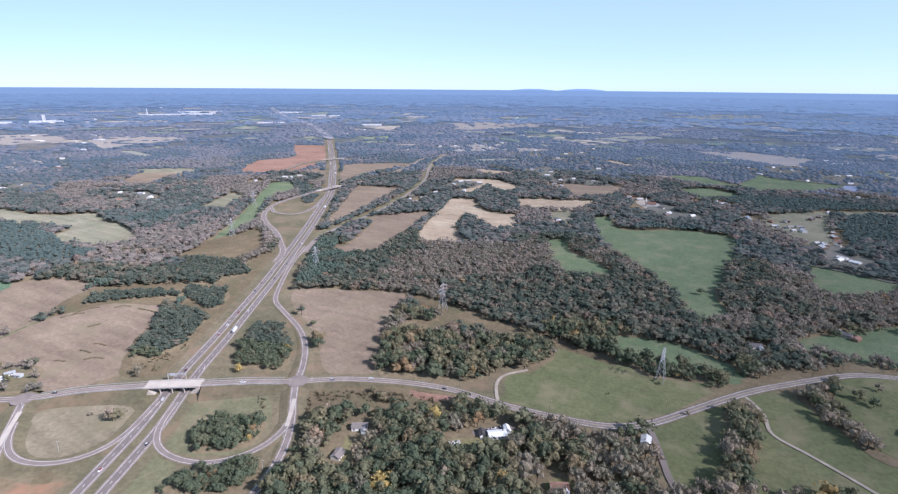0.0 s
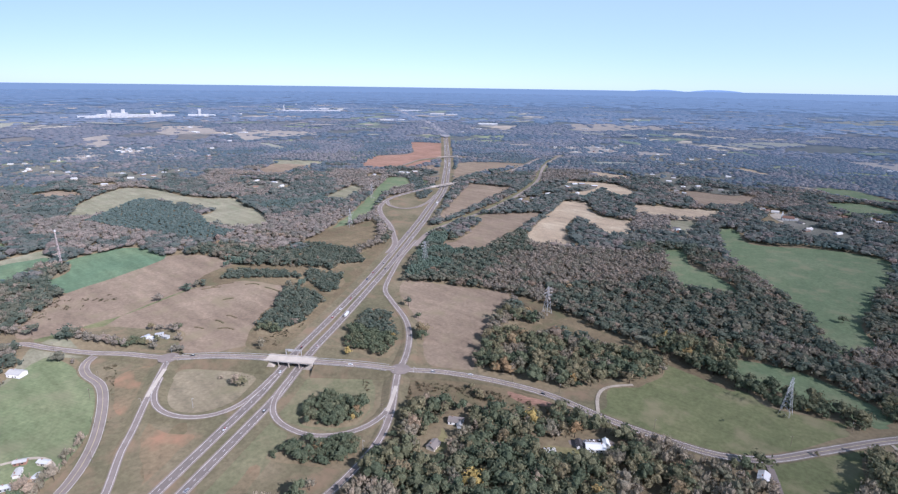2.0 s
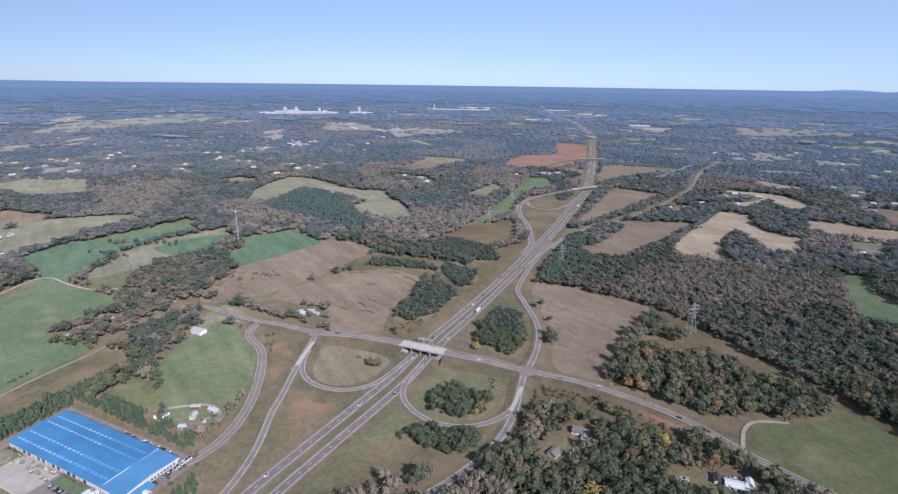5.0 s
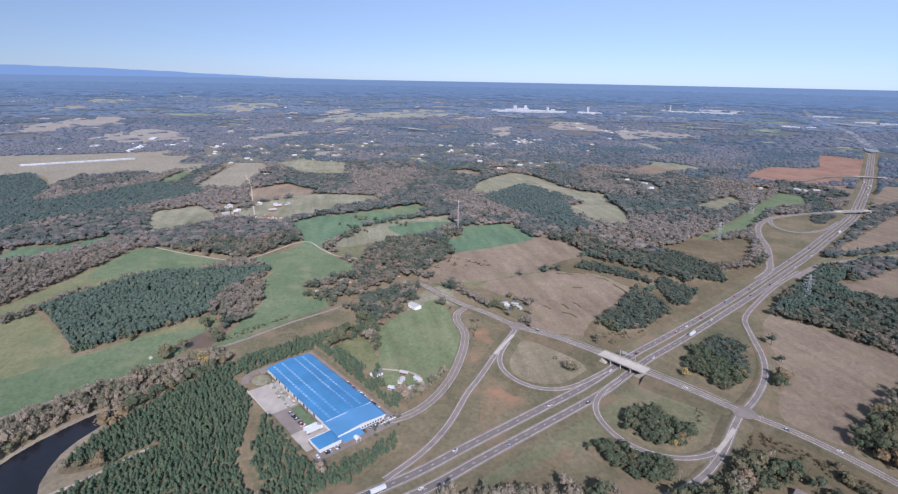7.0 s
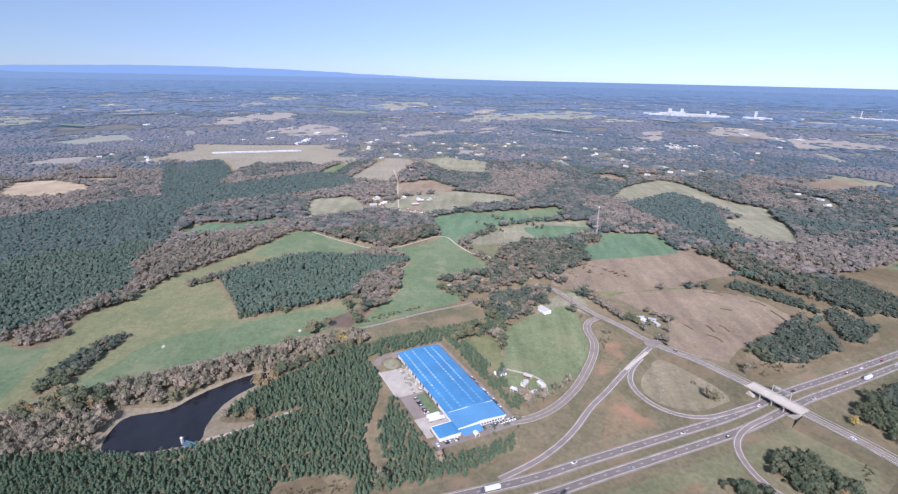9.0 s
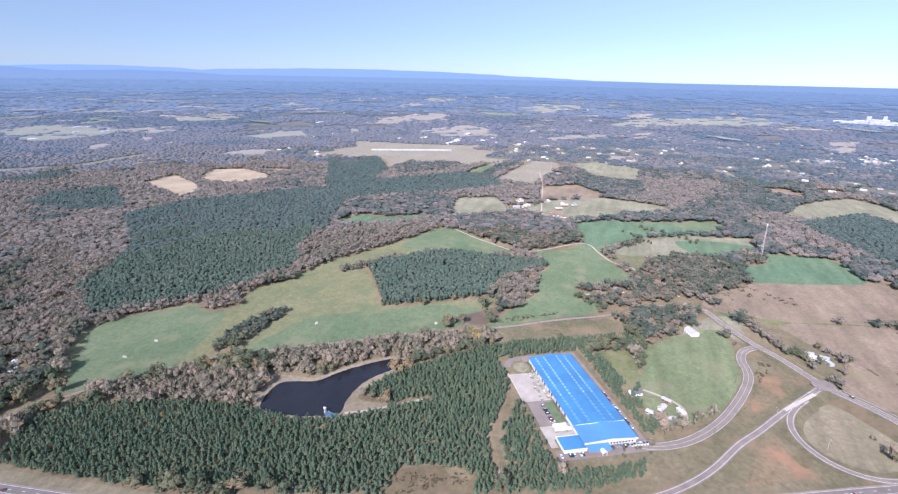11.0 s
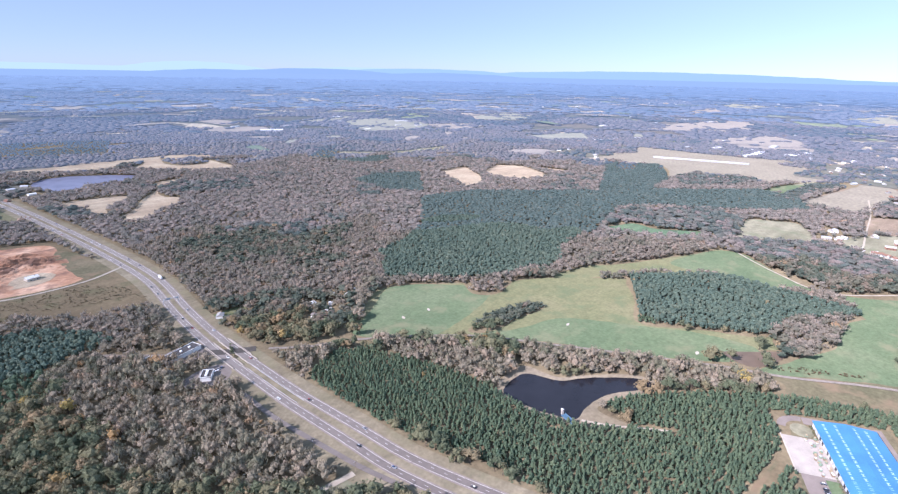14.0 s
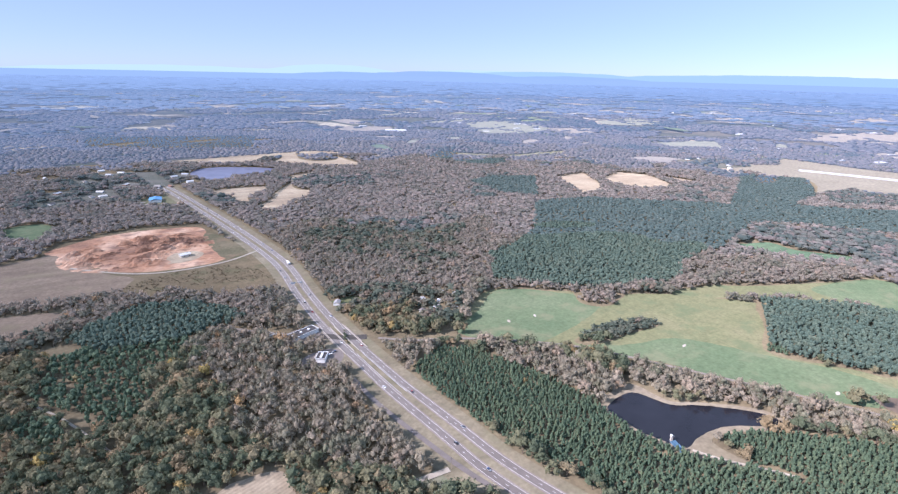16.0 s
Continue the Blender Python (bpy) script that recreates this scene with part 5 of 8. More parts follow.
sheet_part("sleepers", dashes(rail, 0, BASE + 0.06, 0.26, 0.9, 2.5), POLE, root, "dark wooden sleepers", "stuff")


# junction pavements on the raised road
for x, y, z in ((-366, 366, 4.0), (-577, 215, 4.0)):
    bm = bmesh.new()
    bmesh.ops.create_cone(bm, cap_ends=True, segments=10, radius1=11.5, radius2=11.5, depth=0.3, matrix=Matrix.Translation((x, y, z + BASE + 0.13)))
    tagged(part("junction", bm, OLD_ASPHALT), "grey asphalt of a road junction", "road", kind="structure")

# low grassed terraces that follow the slope of the ploughed field
TERRACES = [
    [(-758, 358), (-759, 376), (-751, 390)],
    [(-760, 344), (-756, 357), (-748, 368)],
    [(-699, 344), (-697, 352), (-694, 358)],
    [(-642, 303), (-635, 305), (-625, 305)],
    [(-642, 275), (-637, 278), (-629, 280)],
    [(-645, 320), (-638, 324), (-627, 324)],
    [(-731, 398), (-726, 408), (-715, 412)],
    [(-699, 412), (-680, 415), (-666, 415)],
    [(-616, 292), (-609, 301), (-598, 304)],
]
for t in TERRACES:
    q = spline(np.array([(*c, 0.0) for c in t]), 5.0)
    ob = new("field_terrace", raw_mesh("field_terrace", *strip(q, 1.1, -1.1, 0.9, 0.7), (LAND["brown"],)))
    tagged(ob, "low dark grassed terrace on the ploughed field", "terrace", "field terraces", kind="structure")


def heaps(cx, cy, rx, ry, turn):
    """Heaps and hollows of dug clay."""
    n = 120
    v, f = [], []
    for i in range(n):
        for j in range(n):
            u, w = 2 * i / (n - 1) - 1, 2 * j / (n - 1) - 1
            edge = max(0.0, 1 - (u * u + w * w) ** 1.5)
            x, y = u * rx, w * ry
            h = 2.5 + noise.fractal((x / 30, y / 13, 4.0), 0.8, 2.1, 6) * 7 + noise.noise((x / 80, y / 60, 9)) * 5 - 5 * max(0.0, 0.25 - abs(noise.noise((x / 40, y / 16, 31)))) * 4
            c, s = math.cos(turn), math.sin(turn)
            pad = math.hypot(cx + x * c - y * s + 44, cy + x * s + y * c + 945)      # levelled round the site house
            h *= min(1.0, max(0.0, (pad - 26) / 20))
            v.append((cx + x * c - y * s, cy + x * s + y * c, 0.25 + max(-0.1, h) * min(1.0, edge * 2.2)))
    for i in range(n - 1):
        for j in range(n - 1):
            a = i * n + j
            f.append((a, a + n, a + n + 1, a + 1))
    tagged(new("clay_heaps", raw_mesh("clay_heaps", v, f, (LAND["pit"],), False)), "heaps, ruts and hollows of bare orange clay", "bare ground", kind="structure")


heaps(20, -1010, 118, 100, 0.12)
flat_area("sand_pad", "levelled pale sand round the site house", [(-74, -950), (-62, -925), (-35, -915), (-10, -922), (-14, -945), (-30, -968), (-58, -970)], LAND["straw"], 0.6, 2.0)
for cx, cy, turn in ((-421, -495, 1.0), (-527, -348, 0.4), (-580, -208, 0.3), (-381, -497, 1.2)):
    flat_area("feed_patch", "trodden pale patch in the pasture", [(cx + 4.5 * math.cos(turn), cy + 4.5 * math.sin(turn)), (cx - 2 * math.sin(turn), cy + 2 * math.cos(turn)), (cx - 4.5 * math.cos(turn), cy - 4.5 * math.sin(turn)), (cx + 2 * math.sin(turn), cy - 2 * math.cos(turn))], GRAVEL if cx == -381 else CONCRETE, 0.47, 0.6)

# ---- bridges ----
def bridge(label, a, b, z, width, spans):
    a, b = Vector((*a, 0)), Vector((*b, 0))
    d = b - a
    n = d.length
    ob = thing("overpass_bridge", Matrix.Translation(a) @ Matrix.Rotation(math.atan2(d.y, d.x), 4, "Z"), label, "bridge")
    h = width / 2
    part("deck", boxes((-2, n + 2, -h, h, z - 0.25, z + 0.04)), CONCRETE, ob, "pale concrete deck")
    for k in (1, -1):
        part("parapet", boxes((-2, n + 2, k * h - 0.2, k * h + 0.2, z - 0.5, z + 1.0)), CONCRETE, ob)
        part("girder", boxes((0, n, k * (h - 1.2) - 0.3, k * (h - 1.2) + 0.3, z - 1.5, z - 0.25)), STEEL, ob, "grey steel girder")
        part("girder", boxes((0, n, k * 1.6 - 0.3, k * 1.6 + 0.3, z - 1.5, z - 0.25)), STEEL, ob, "grey steel girder")
    for s in spans:
        part("pier_cap", boxes((n * s - 0.7, n * s + 0.7, -h + 0.6, h - 0.6, z - 2.4, z - 1.5)), CONCRETE, ob)
        for y in (-h + 1.6, 0, h - 1.6):
            bm = bmesh.new()
            bmesh.ops.create_cone(bm, cap_ends=True, segments=12, radius1=0.55, radius2=0.55, depth=z - 2.4, matrix=Matrix.Translation((n * s, y, (z - 2.4) / 2)))
            part("pier_column", bm, CONCRETE, ob)
    for e, k in ((0, 1), (n, -1)):
        bm = bmesh.new()
        v = [bm.verts.new(p) for p in ((e - 2 * k, -h, 0), (e - 2 * k, h, 0), (e + 9 * k, h, 0.2), (e + 9 * k, -h, 0.2), (e - 2 * k, -h, z - 1.4), (e - 2 * k, h, z - 1.4), (e + k, h, z - 1.4), (e + k, -h, z - 1.4))]
        for f in ((0, 1, 2, 3), (7, 6, 5, 4), (0, 4, 5, 1), (1, 5, 6, 2), (2, 6, 7, 3), (3, 7, 4, 0)):
            bm.faces.new([v[i] for i in f])
        bmesh.ops.recalc_face_normals(bm, faces=bm.faces)
        part("abutment", bm, CONCRETE, ob, "sloping concrete abutment")
    return ob


bridge("pale concrete highway overpass on round columns", (-489.5, 285), (-446.5, 312), 7.75, 14.5, (0.27, 0.5, 0.73))
bridge("far concrete overpass over the highway", (-1036, 1180), (-1034, 1275), 7.7, 16.0, (0.3, 0.5, 0.7))
bridge("small far concrete overpass over the highway", (-1470, 1710), (-1435, 1800), 6.7, 13.0, (0.3, 0.5, 0.7))



def rail_bridge(path, y0, y1):
    """Low concrete deck with kerbs and parapets that carries one carriageway over the railway."""
    q = path[(path[:, 1] < y0) & (path[:, 1] > y1)]
    ob = thing("rail_bridge", Matrix.Identity(4), "low concrete highway bridge over the railway line", "bridge", "bridges over the railway")
    sheet_part("deck", strip(q, 5.6, -5.6, BASE + 0.02, 0.5), CONCRETE, ob, "pale concrete deck")
    sheet_part("carriageway", strip(q, 5.0, -5.0, BASE + 0.16, 0.12), ASPHALT, ob, "grey asphalt lane surface")
    for k in (5.4, -5.4):
        sheet_part("parapet", strip(q, k + 0.22, k - 0.22, BASE + 1.15, 1.2), CONCRETE, ob, "pale concrete parapet")
    for k in (4.6, -2.9):
        sheet_part("edge_line", strip(q, k + 0.12, k - 0.12, BASE + 0.18, 0.01), PAINT, ob, "white edge line")


for path in (east, west):
    rail_bridge(path, -512, -586)
# the railway passes through between the two bridges; near-black ballast paints the shade there
road("railway_bed", "ballast bed coloured dark for the shaded gap between the highway bridges", [(-205, -540), (-180, -551), (-156, -568)], 12.0, surface=SHADED_BALLAST, edge=False)
q = hw_line[(hw_line[:, 1] < -410) & (hw_line[:, 1] > -512)]
root = thing("guard_rail", Matrix.Identity(4), "galvanised steel guard rail along the highway median", "guard rail")
for k in (3.2, -3.2):
    sheet_part("rail", strip(q, k + 0.12, k - 0.12, BASE + 0.8, 0.35), STEEL, root)
    sheet_part("posts", dashes(q, k, BASE + 0.6, 0.15, 3.8, 0.15), STEEL, root, "short steel posts", "stuff")


# ---- warehouse ----
def warehouse():
    m = Matrix.Translation((-525.6, -79.4, 0)) @ Matrix.Rotation(radians(29.6), 4, "Z")
    ob = thing("warehouse", m, "long low warehouse with blue metal roof and white walls", "warehouse")
    L, Wd, H = 145.0, 48.5, 5.0
    seam = 121.0
    part("wall", boxes((0.4, L - 0.4, 0.4, Wd - 0.4, 0, H)), WHITE, ob, "white metal wall")
    roofs = []
    for x0, x1, mat, dz in ((0, seam, BLUE_ROOF, 0.5), (seam, L, BLUE_LIGHT, 0.0)):
        bm = bmesh.new()
        gable(bm, x0, x1, 0, Wd, H + dz, 2.2, 0.5 if x0 == 0 else 0.6, 0.35)
        roof = part("roof", bm, mat, ob, "blue ribbed metal roof")
        roofs.append(roof)
        for x in np.arange(x0 + 1.5, x1 - 0.5, 3.0):
            for s in (0, 1):
                bm = bmesh.new()
                y0, y1 = (0.2, Wd / 2) if s == 0 else (Wd - 0.2, Wd / 2)
                bar(bm, (x, y0, H + dz + 0.43), (x, y1, H + dz + 2.52), 0.14)
                part("roof_rib", bm, mat, roof)
    slope = math.atan2(2.2, Wd / 2)
    sky_mesh = raw_mesh("skylight", *quad_box(0, 0.8, 0, 2.0, 0, 0.1), (SKYLIGHT,))
    worn_mesh = raw_mesh("skylight", *quad_box(0, 0.8, 0, 2.4, 0, 0.08), (WORN_SKYLIGHT,))
    link_mesh = raw_mesh("skylight_frame", *quad_box(0, 2.0, 0, 0.35, 0, 0.09), (SKYLIGHT,))
    for y in (5.5, 14.5, 29.0, 38.0):
        for k in range(22):
            fresh = k < 14
            x = 4.0 + k * 5.35
            side = 1 if y + 1.0 < Wd / 2 else -1
            z = H + 0.5 + 0.42 + 2.2 * (1 - abs(y + 1.0 - Wd / 2) / (Wd / 2 + 0.5))
            bits = [(0.0, 0.0, sky_mesh), (2.0, 0.0, sky_mesh), (0.4, 0.8, link_mesh)] if fresh else [(0.0, 0.0, worn_mesh), (2.0, 0.0, worn_mesh)]
            for dx, dy, mesh in bits:
                q = new("skylight", mesh)
                q.parent = roofs[0]
                q.matrix_basis = pose(x + dx, y + 1.0, z, math.degrees(slope) * side, 0, 0) @ pose(0, dy - 1.0, 0)
    bm = bmesh.new()
    rim = [(seam - 0.4, -0.3), (seam + 0.2, -0.3), (seam + 2.4, 20), (seam + 0.6, Wd + 0.3), (seam - 0.4, Wd + 0.3)]
    lo = [bm.verts.new((x, y, H)) for x, y in rim]
    hi = [bm.verts.new((x, y, H + 0.9 + 2.2 * (1 - abs(y - Wd / 2) / (Wd / 2 + 0.5)))) for x, y in rim]
    bm.faces.new(hi), bm.faces.new(lo[::-1])
    for i in range(5):
        bm.faces.new((lo[i], lo[(i + 1) % 5], hi[(i + 1) % 5], hi[i]))
    bmesh.ops.recalc_face_normals(bm, faces=bm.faces)
    part("parapet", bm, WHITE, ob, "pale flashing between the two roofs")
    part("gutter", boxes((0, L, Wd + 0.5, Wd + 1.5, H - 0.3, H + 0.1)), DARK, ob, "dark gutter along the eave")
    part("fascia", boxes((L + 0.5, L + 0.9, -0.4, Wd + 0.4, H - 1.2, H + 0.5)), WHITE, ob, "white front fascia")
    for k in range(14):
        x = 14 + k * 6.6
        d = part("dock_door", boxes((x, x + 3.0, 0.2, 0.42, 1.0, 3.8)), DARK if k % 3 else STEEL, ob, "loading dock door")
    # lower office roofs at the front
    part("annex_wall", boxes((132.5, 149.5, -20.0, 0.3, 0, 3.6)), WHITE, ob)
    part("annex_roof", boxes((132, 150, -20.5, 0.2, 3.6, 3.85)), BLUE_ROOF, ob, "lower flat blue metal roof")
    for q in ((131.6, 150.4, -21.0, -20.3), (131.6, 132.2, -20.3, 0.2), (149.6, 150.4, -20.3, 0.2)):
        part("roof_edge", boxes((*q, 3.3, 4.1)), WHITE, ob, "white roof edge")
    part("office_wall", boxes((L - 0.3, L + 8.0, 1, 20, 0, 3.0)), BRICK, ob)
    bm = bmesh.new()
    v = [bm.verts.new(q) for q in ((L + 0.9, 0.4, 4.0), (L + 9.5, 0.4, 3.1), (L + 9.5, 21, 3.1), (L + 0.9, 21, 4.0), (L + 0.9, 0.4, 4.25), (L + 9.5, 0.4, 3.35), (L + 9.5, 21, 3.35), (L + 0.9, 21, 4.25))]
    for f in ((3, 2, 1, 0), (4, 5, 6, 7), (0, 1, 5, 4), (1, 2, 6, 5), (2, 3, 7, 6), (3, 0, 4, 7)):
        bm.faces.new([v[i] for i in f])
    part("office_roof", bm, BLUE_LIGHT, ob, "pale blue sloping office roof")
    bm = bmesh.new()
    gable(bm, -2.6, 2.6, -2.2, 2.2, 3.1, 1.5, 0.3, 0.2)
    bmesh.ops.transform(bm, matrix=Matrix.Translation((L + 10.5, 12.5, 0)), verts=bm.verts)
    part("porch_roof", bm, WHITE, ob, "small white porch gable")
    part("porch_post", boxes((L + 12.4, L + 12.7, 10.6, 10.9, 0, 3.1), (L + 12.4, L + 12.7, 14.1, 14.4, 0, 3.1)), WHITE, ob)
    for k in range(8):
        y = 24 + k * 2.8
        part("window", boxes((L - 0.42, L - 0.3, y, y + 1.6, 1.0, 2.6)), GLASS, ob)
    # paved yards
    yard = thing("yard", m, "pale concrete loading yard and asphalt parking of the warehouse", "yard", kind="structure")
    part("concrete", boxes((22, 73, -29, 0.4, 0.40, 0.50)), LOT, yard, "worn pale concrete")
    part("asphalt", boxes((73, 112, -27, 0.4, 0.40, 0.50)), OLD_ASPHALT, yard, "grey asphalt parking")
    part("concrete", boxes((112, 131, -28, 0.4, 0.40, 0.50)), LOT, yard, "pale concrete apron")
    part("concrete", boxes((131, 141, -28, -21.4, 0.40, 0.50)), LOT, yard)
    part("kerb", boxes((20, 73, -30.2, -29.2, 0.35, 0.75)), CONCRETE, yard, "pale concrete kerb")
    part("asphalt", boxes((L, L + 13, -27, 62, 0.40, 0.50)), OLD_ASPHALT, yard, "grey parking lot")
    part("asphalt", boxes((-12, L, 49.6, 58, 0.40, 0.49)), OLD_ASPHALT, yard, "grey side drive")
    part("asphalt", boxes((-12, -0.5, -6, 49.5, 0.40, 0.49)), OLD_ASPHALT, yard, "grey back drive")
    bm = bmesh.new()
    arc = [(8 + 20 * math.cos(t), -9 + 20.5 * math.sin(t)) for t in np.radians(np.arange(172, 275, 8))]
    inner = [(9 + 13 * math.cos(t), -9.5 + 13 * math.sin(t)) for t in np.radians(np.arange(172, 275, 8))]
    o = [bm.verts.new((x, y, 0.485)) for x, y in arc]
    n = [bm.verts.new((x, y, 0.485)) for x, y in inner]
    for i in range(len(o) - 1):
        bm.faces.new((o[i], o[i + 1], n[i + 1], n[i]))
    part("asphalt", bm, OLD_ASPHALT, yard, "grey turning loop")
    bm = bmesh.new()
    bm.faces.new([bm.verts.new((10.5 + 10.5 * math.cos(k * 0.5236), -10.5 + 9.5 * math.sin(k * 0.5236), 0.47)) for k in range(12)])
    part("grass_island", bm, LAND["pale"], yard, "oval of dry grass in the turning loop")
    part("grass_island", boxes((76, 110, -10.5, -1.5, 0.45, 0.58)), LAND["turf"], yard)
    PAVED.append((np.array([(*(m @ Vector((x, y, 0))).xy, 0) for x in np.arange(-8, 156, 5) for y in np.arange(-29, 56, 5)]), 5))
    PAVED.append((spline(np.array([(*q, 0.0) for q in [(-459, -83), (-438, -83), (-415, -83), (-394, -84), (-373, -78), (-352, -70)]]), 3.0), 4.0))      # grass lane between the plantings
    # goods stacked before the docks
    pile = random.Random(8)
    first = None
    for k in range(26):
        x, y = 20 + k * 2.1 + pile.uniform(-1, 1), -3.5 - pile.choice((0, 0, 2.8, 5.4, 7.5)) + pile.uniform(-0.5, 0.5)
        at_place = m @ pose(x, y, 0.5, 0, 0, pile.choice((0, 0, 90, 20)))
        if first is None:
            first = thing("pallet_stack", at_place, "stacked pallets and boxed goods in the loading yard", "pallets", "pallet stacks")
            part("pallet", boxes((-1.1, 1.1, -0.8, 0.8, 0, 0.16), (-1.1, 1.1, -0.8, -0.6, 0.16, 0.3), (-1.1, 1.1, 0.6, 0.8, 0.16, 0.3)), POLE, first)
            part("load", boxes((-1.0, 1.0, -0.72, 0.72, 0.3, 1.5)), GOODS, first)
            part("upper_load", boxes((-0.8, 0.9, -0.66, 0.66, 1.5, 2.2)), GOODS, first)
        else:
            copy_thing(first, at_place)
    return m


def quad_box(x0, x1, y0, y1, z0, z1):
    v = [(x, y, z) for z in (z0, z1) for x, y in ((x0, y0), (x1, y0), (x1, y1), (x0, y1))]
    return v, [(3, 2, 1, 0), (4, 5, 6, 7), (0, 1, 5, 4), (1, 2, 6, 5), (2, 3, 7, 6), (3, 0, 4, 7)]


WH = warehouse()


# ---- vehicles ----
def make_car(m):
    ob = thing("car", m, "small passenger car on the paving", "car", "cars")
    bm = bmesh.new()
    prof = [(-2.3, 0.35), (2.3, 0.35), (2.35, 0.75), (1.2, 0.95), (-1.9, 1.0), (-2.35, 0.9)]
    a = [bm.verts.new((x, -0.9, z)) for x, z in prof]
    b = [bm.verts.new((x, 0.9, z)) for x, z in prof]
    for i in range(6):
        bm.faces.new((a[i], a[(i + 1) % 6], b[(i + 1) % 6], b[i]))
    bm.faces.new(a[::-1]), bm.faces.new(b)
    bmesh.ops.recalc_face_normals(bm, faces=bm.faces)
    part("body", bm, CAR_PAINT, ob)
    bm = bmesh.new()
    v = box(bm, -1.7, 0.9, -0.8, 0.8, 0.95, 1.48)
    for k in v[4:]:
        k.co.x = k.co.x * 0.68 - 0.12
        k.co.y *= 0.82
    part("cabin", bm, GLASS, ob, "dark glazed cabin")
    part("roof_panel", boxes((-1.3, 0.5, -0.66, 0.66, 1.47, 1.53)), CAR_PAINT, ob)
    for x in (-1.45, 1.45):
        for y in (-0.82, 0.82):
            bm = bmesh.new()
            bmesh.ops.create_cone(bm, cap_ends=True, segments=10, radius1=0.34, radius2=0.34, depth=0.24, matrix=Matrix.Translation((x, y, 0.34)) @ Matrix.Rotation(radians(90), 4, "X"))
            part("wheel", bm, TYRE, ob)
    return ob


def make_truck(m):
    ob = thing("truck", m, "white box trailer truck", "truck", "trucks")
    part("trailer", boxes((-8, 4.5, -1.25, 1.25, 1.1, 4.0)), WHITE, ob, "white box trailer")
    bm = boxes((5.0, 7.4, -1.2, 1.2, 0.6, 3.0))
    part("cab", bm, CAR_PAINT, ob)
    part("windscreen", boxes((7.35, 7.45, -1.05, 1.05, 1.8, 2.7)), GLASS, ob)
    for x in (-7, -5.8, 3.2, 6.4):
        for y in (-1.1, 1.1):
            bm = bmesh.new()
            bmesh.ops.create_cone(bm, cap_ends=True, segments=10, radius1=0.5, radius2=0.5, depth=0.3, matrix=Matrix.Translation((x, y, 0.5)) @ Matrix.Rotation(radians(90), 4, "X"))
            part("wheel", bm, TYRE, ob)
    return ob


car0 = make_car(WH @ pose(150, 30, 0.5, 0, 0, 90))
truck0 = make_truck(WH @ pose(120.5, -9, 0.5, 0, 0, 90))
ride = random.Random(5)
for k in range(26):
    if ride.random() < 0.75:
        copy_thing(car0, WH @ pose(152.8 if k % 2 else 148.8, -25.5 + (k // 2) * 1.9 if k % 2 else 24 + (k // 2) * 2.9, 0.5, 0, 0, 180 * ride.randint(0, 1)))
for k in range(9):
    if k % 4 != 1:
        copy_thing(car0, WH @ pose(82 + k * 3.1, -13.5, 0.5, 0, 0, 92))
for k in range(12):
    if k % 4 != 3:
        copy_thing(car0, WH @ pose(72 + k * 5.4, 54.2, 0.49, 0, 0, 2))
copy_thing(truck0, WH @ pose(115.5, -9, 0.5, 0, 0, 90))

def on_path(path, s, off, rz=0, rise=BASE):
    seg = np.r_[0, np.cumsum(np.linalg.norm(np.diff(path[:, :2], axis=0), axis=1))]
    x, y, z = [float(np.interp(s, seg, path[:, i])) for i in range(3)]
    x2, y2 = [float(np.interp(s + 2, seg, path[:, i])) for i in range(2)]
    a = math.atan2(y2 - y, x2 - x)
    return pose(x - math.sin(a) * off, y + math.cos(a) * off, z + rise, 0, 0, math.degrees(a) + rz)


def traffic(path, gap, lanes, turn, rise=BASE):
    n = np.linalg.norm(np.diff(path[:, :2], axis=0), axis=1).sum()
    s = 150.0
    while s < n - 40:
        src = truck0 if ride.random() < 0.06 else car0
        copy_thing(src, on_path(path, s, ride.choice(lanes), turn, rise))
        s += ride.uniform(0.35, 1.9) * gap


traffic(west, 62, (-1.9, 1.9), 0)
traffic(east, 75, (-1.9, 1.9), 180)
for s, off, turn in ((250, 2, 180), (430, -2, 0), (520, -2, 0), (560, 2, 180), (640, -2, 0)):
    copy_thing(car0, on_path(cross, s, off, turn))


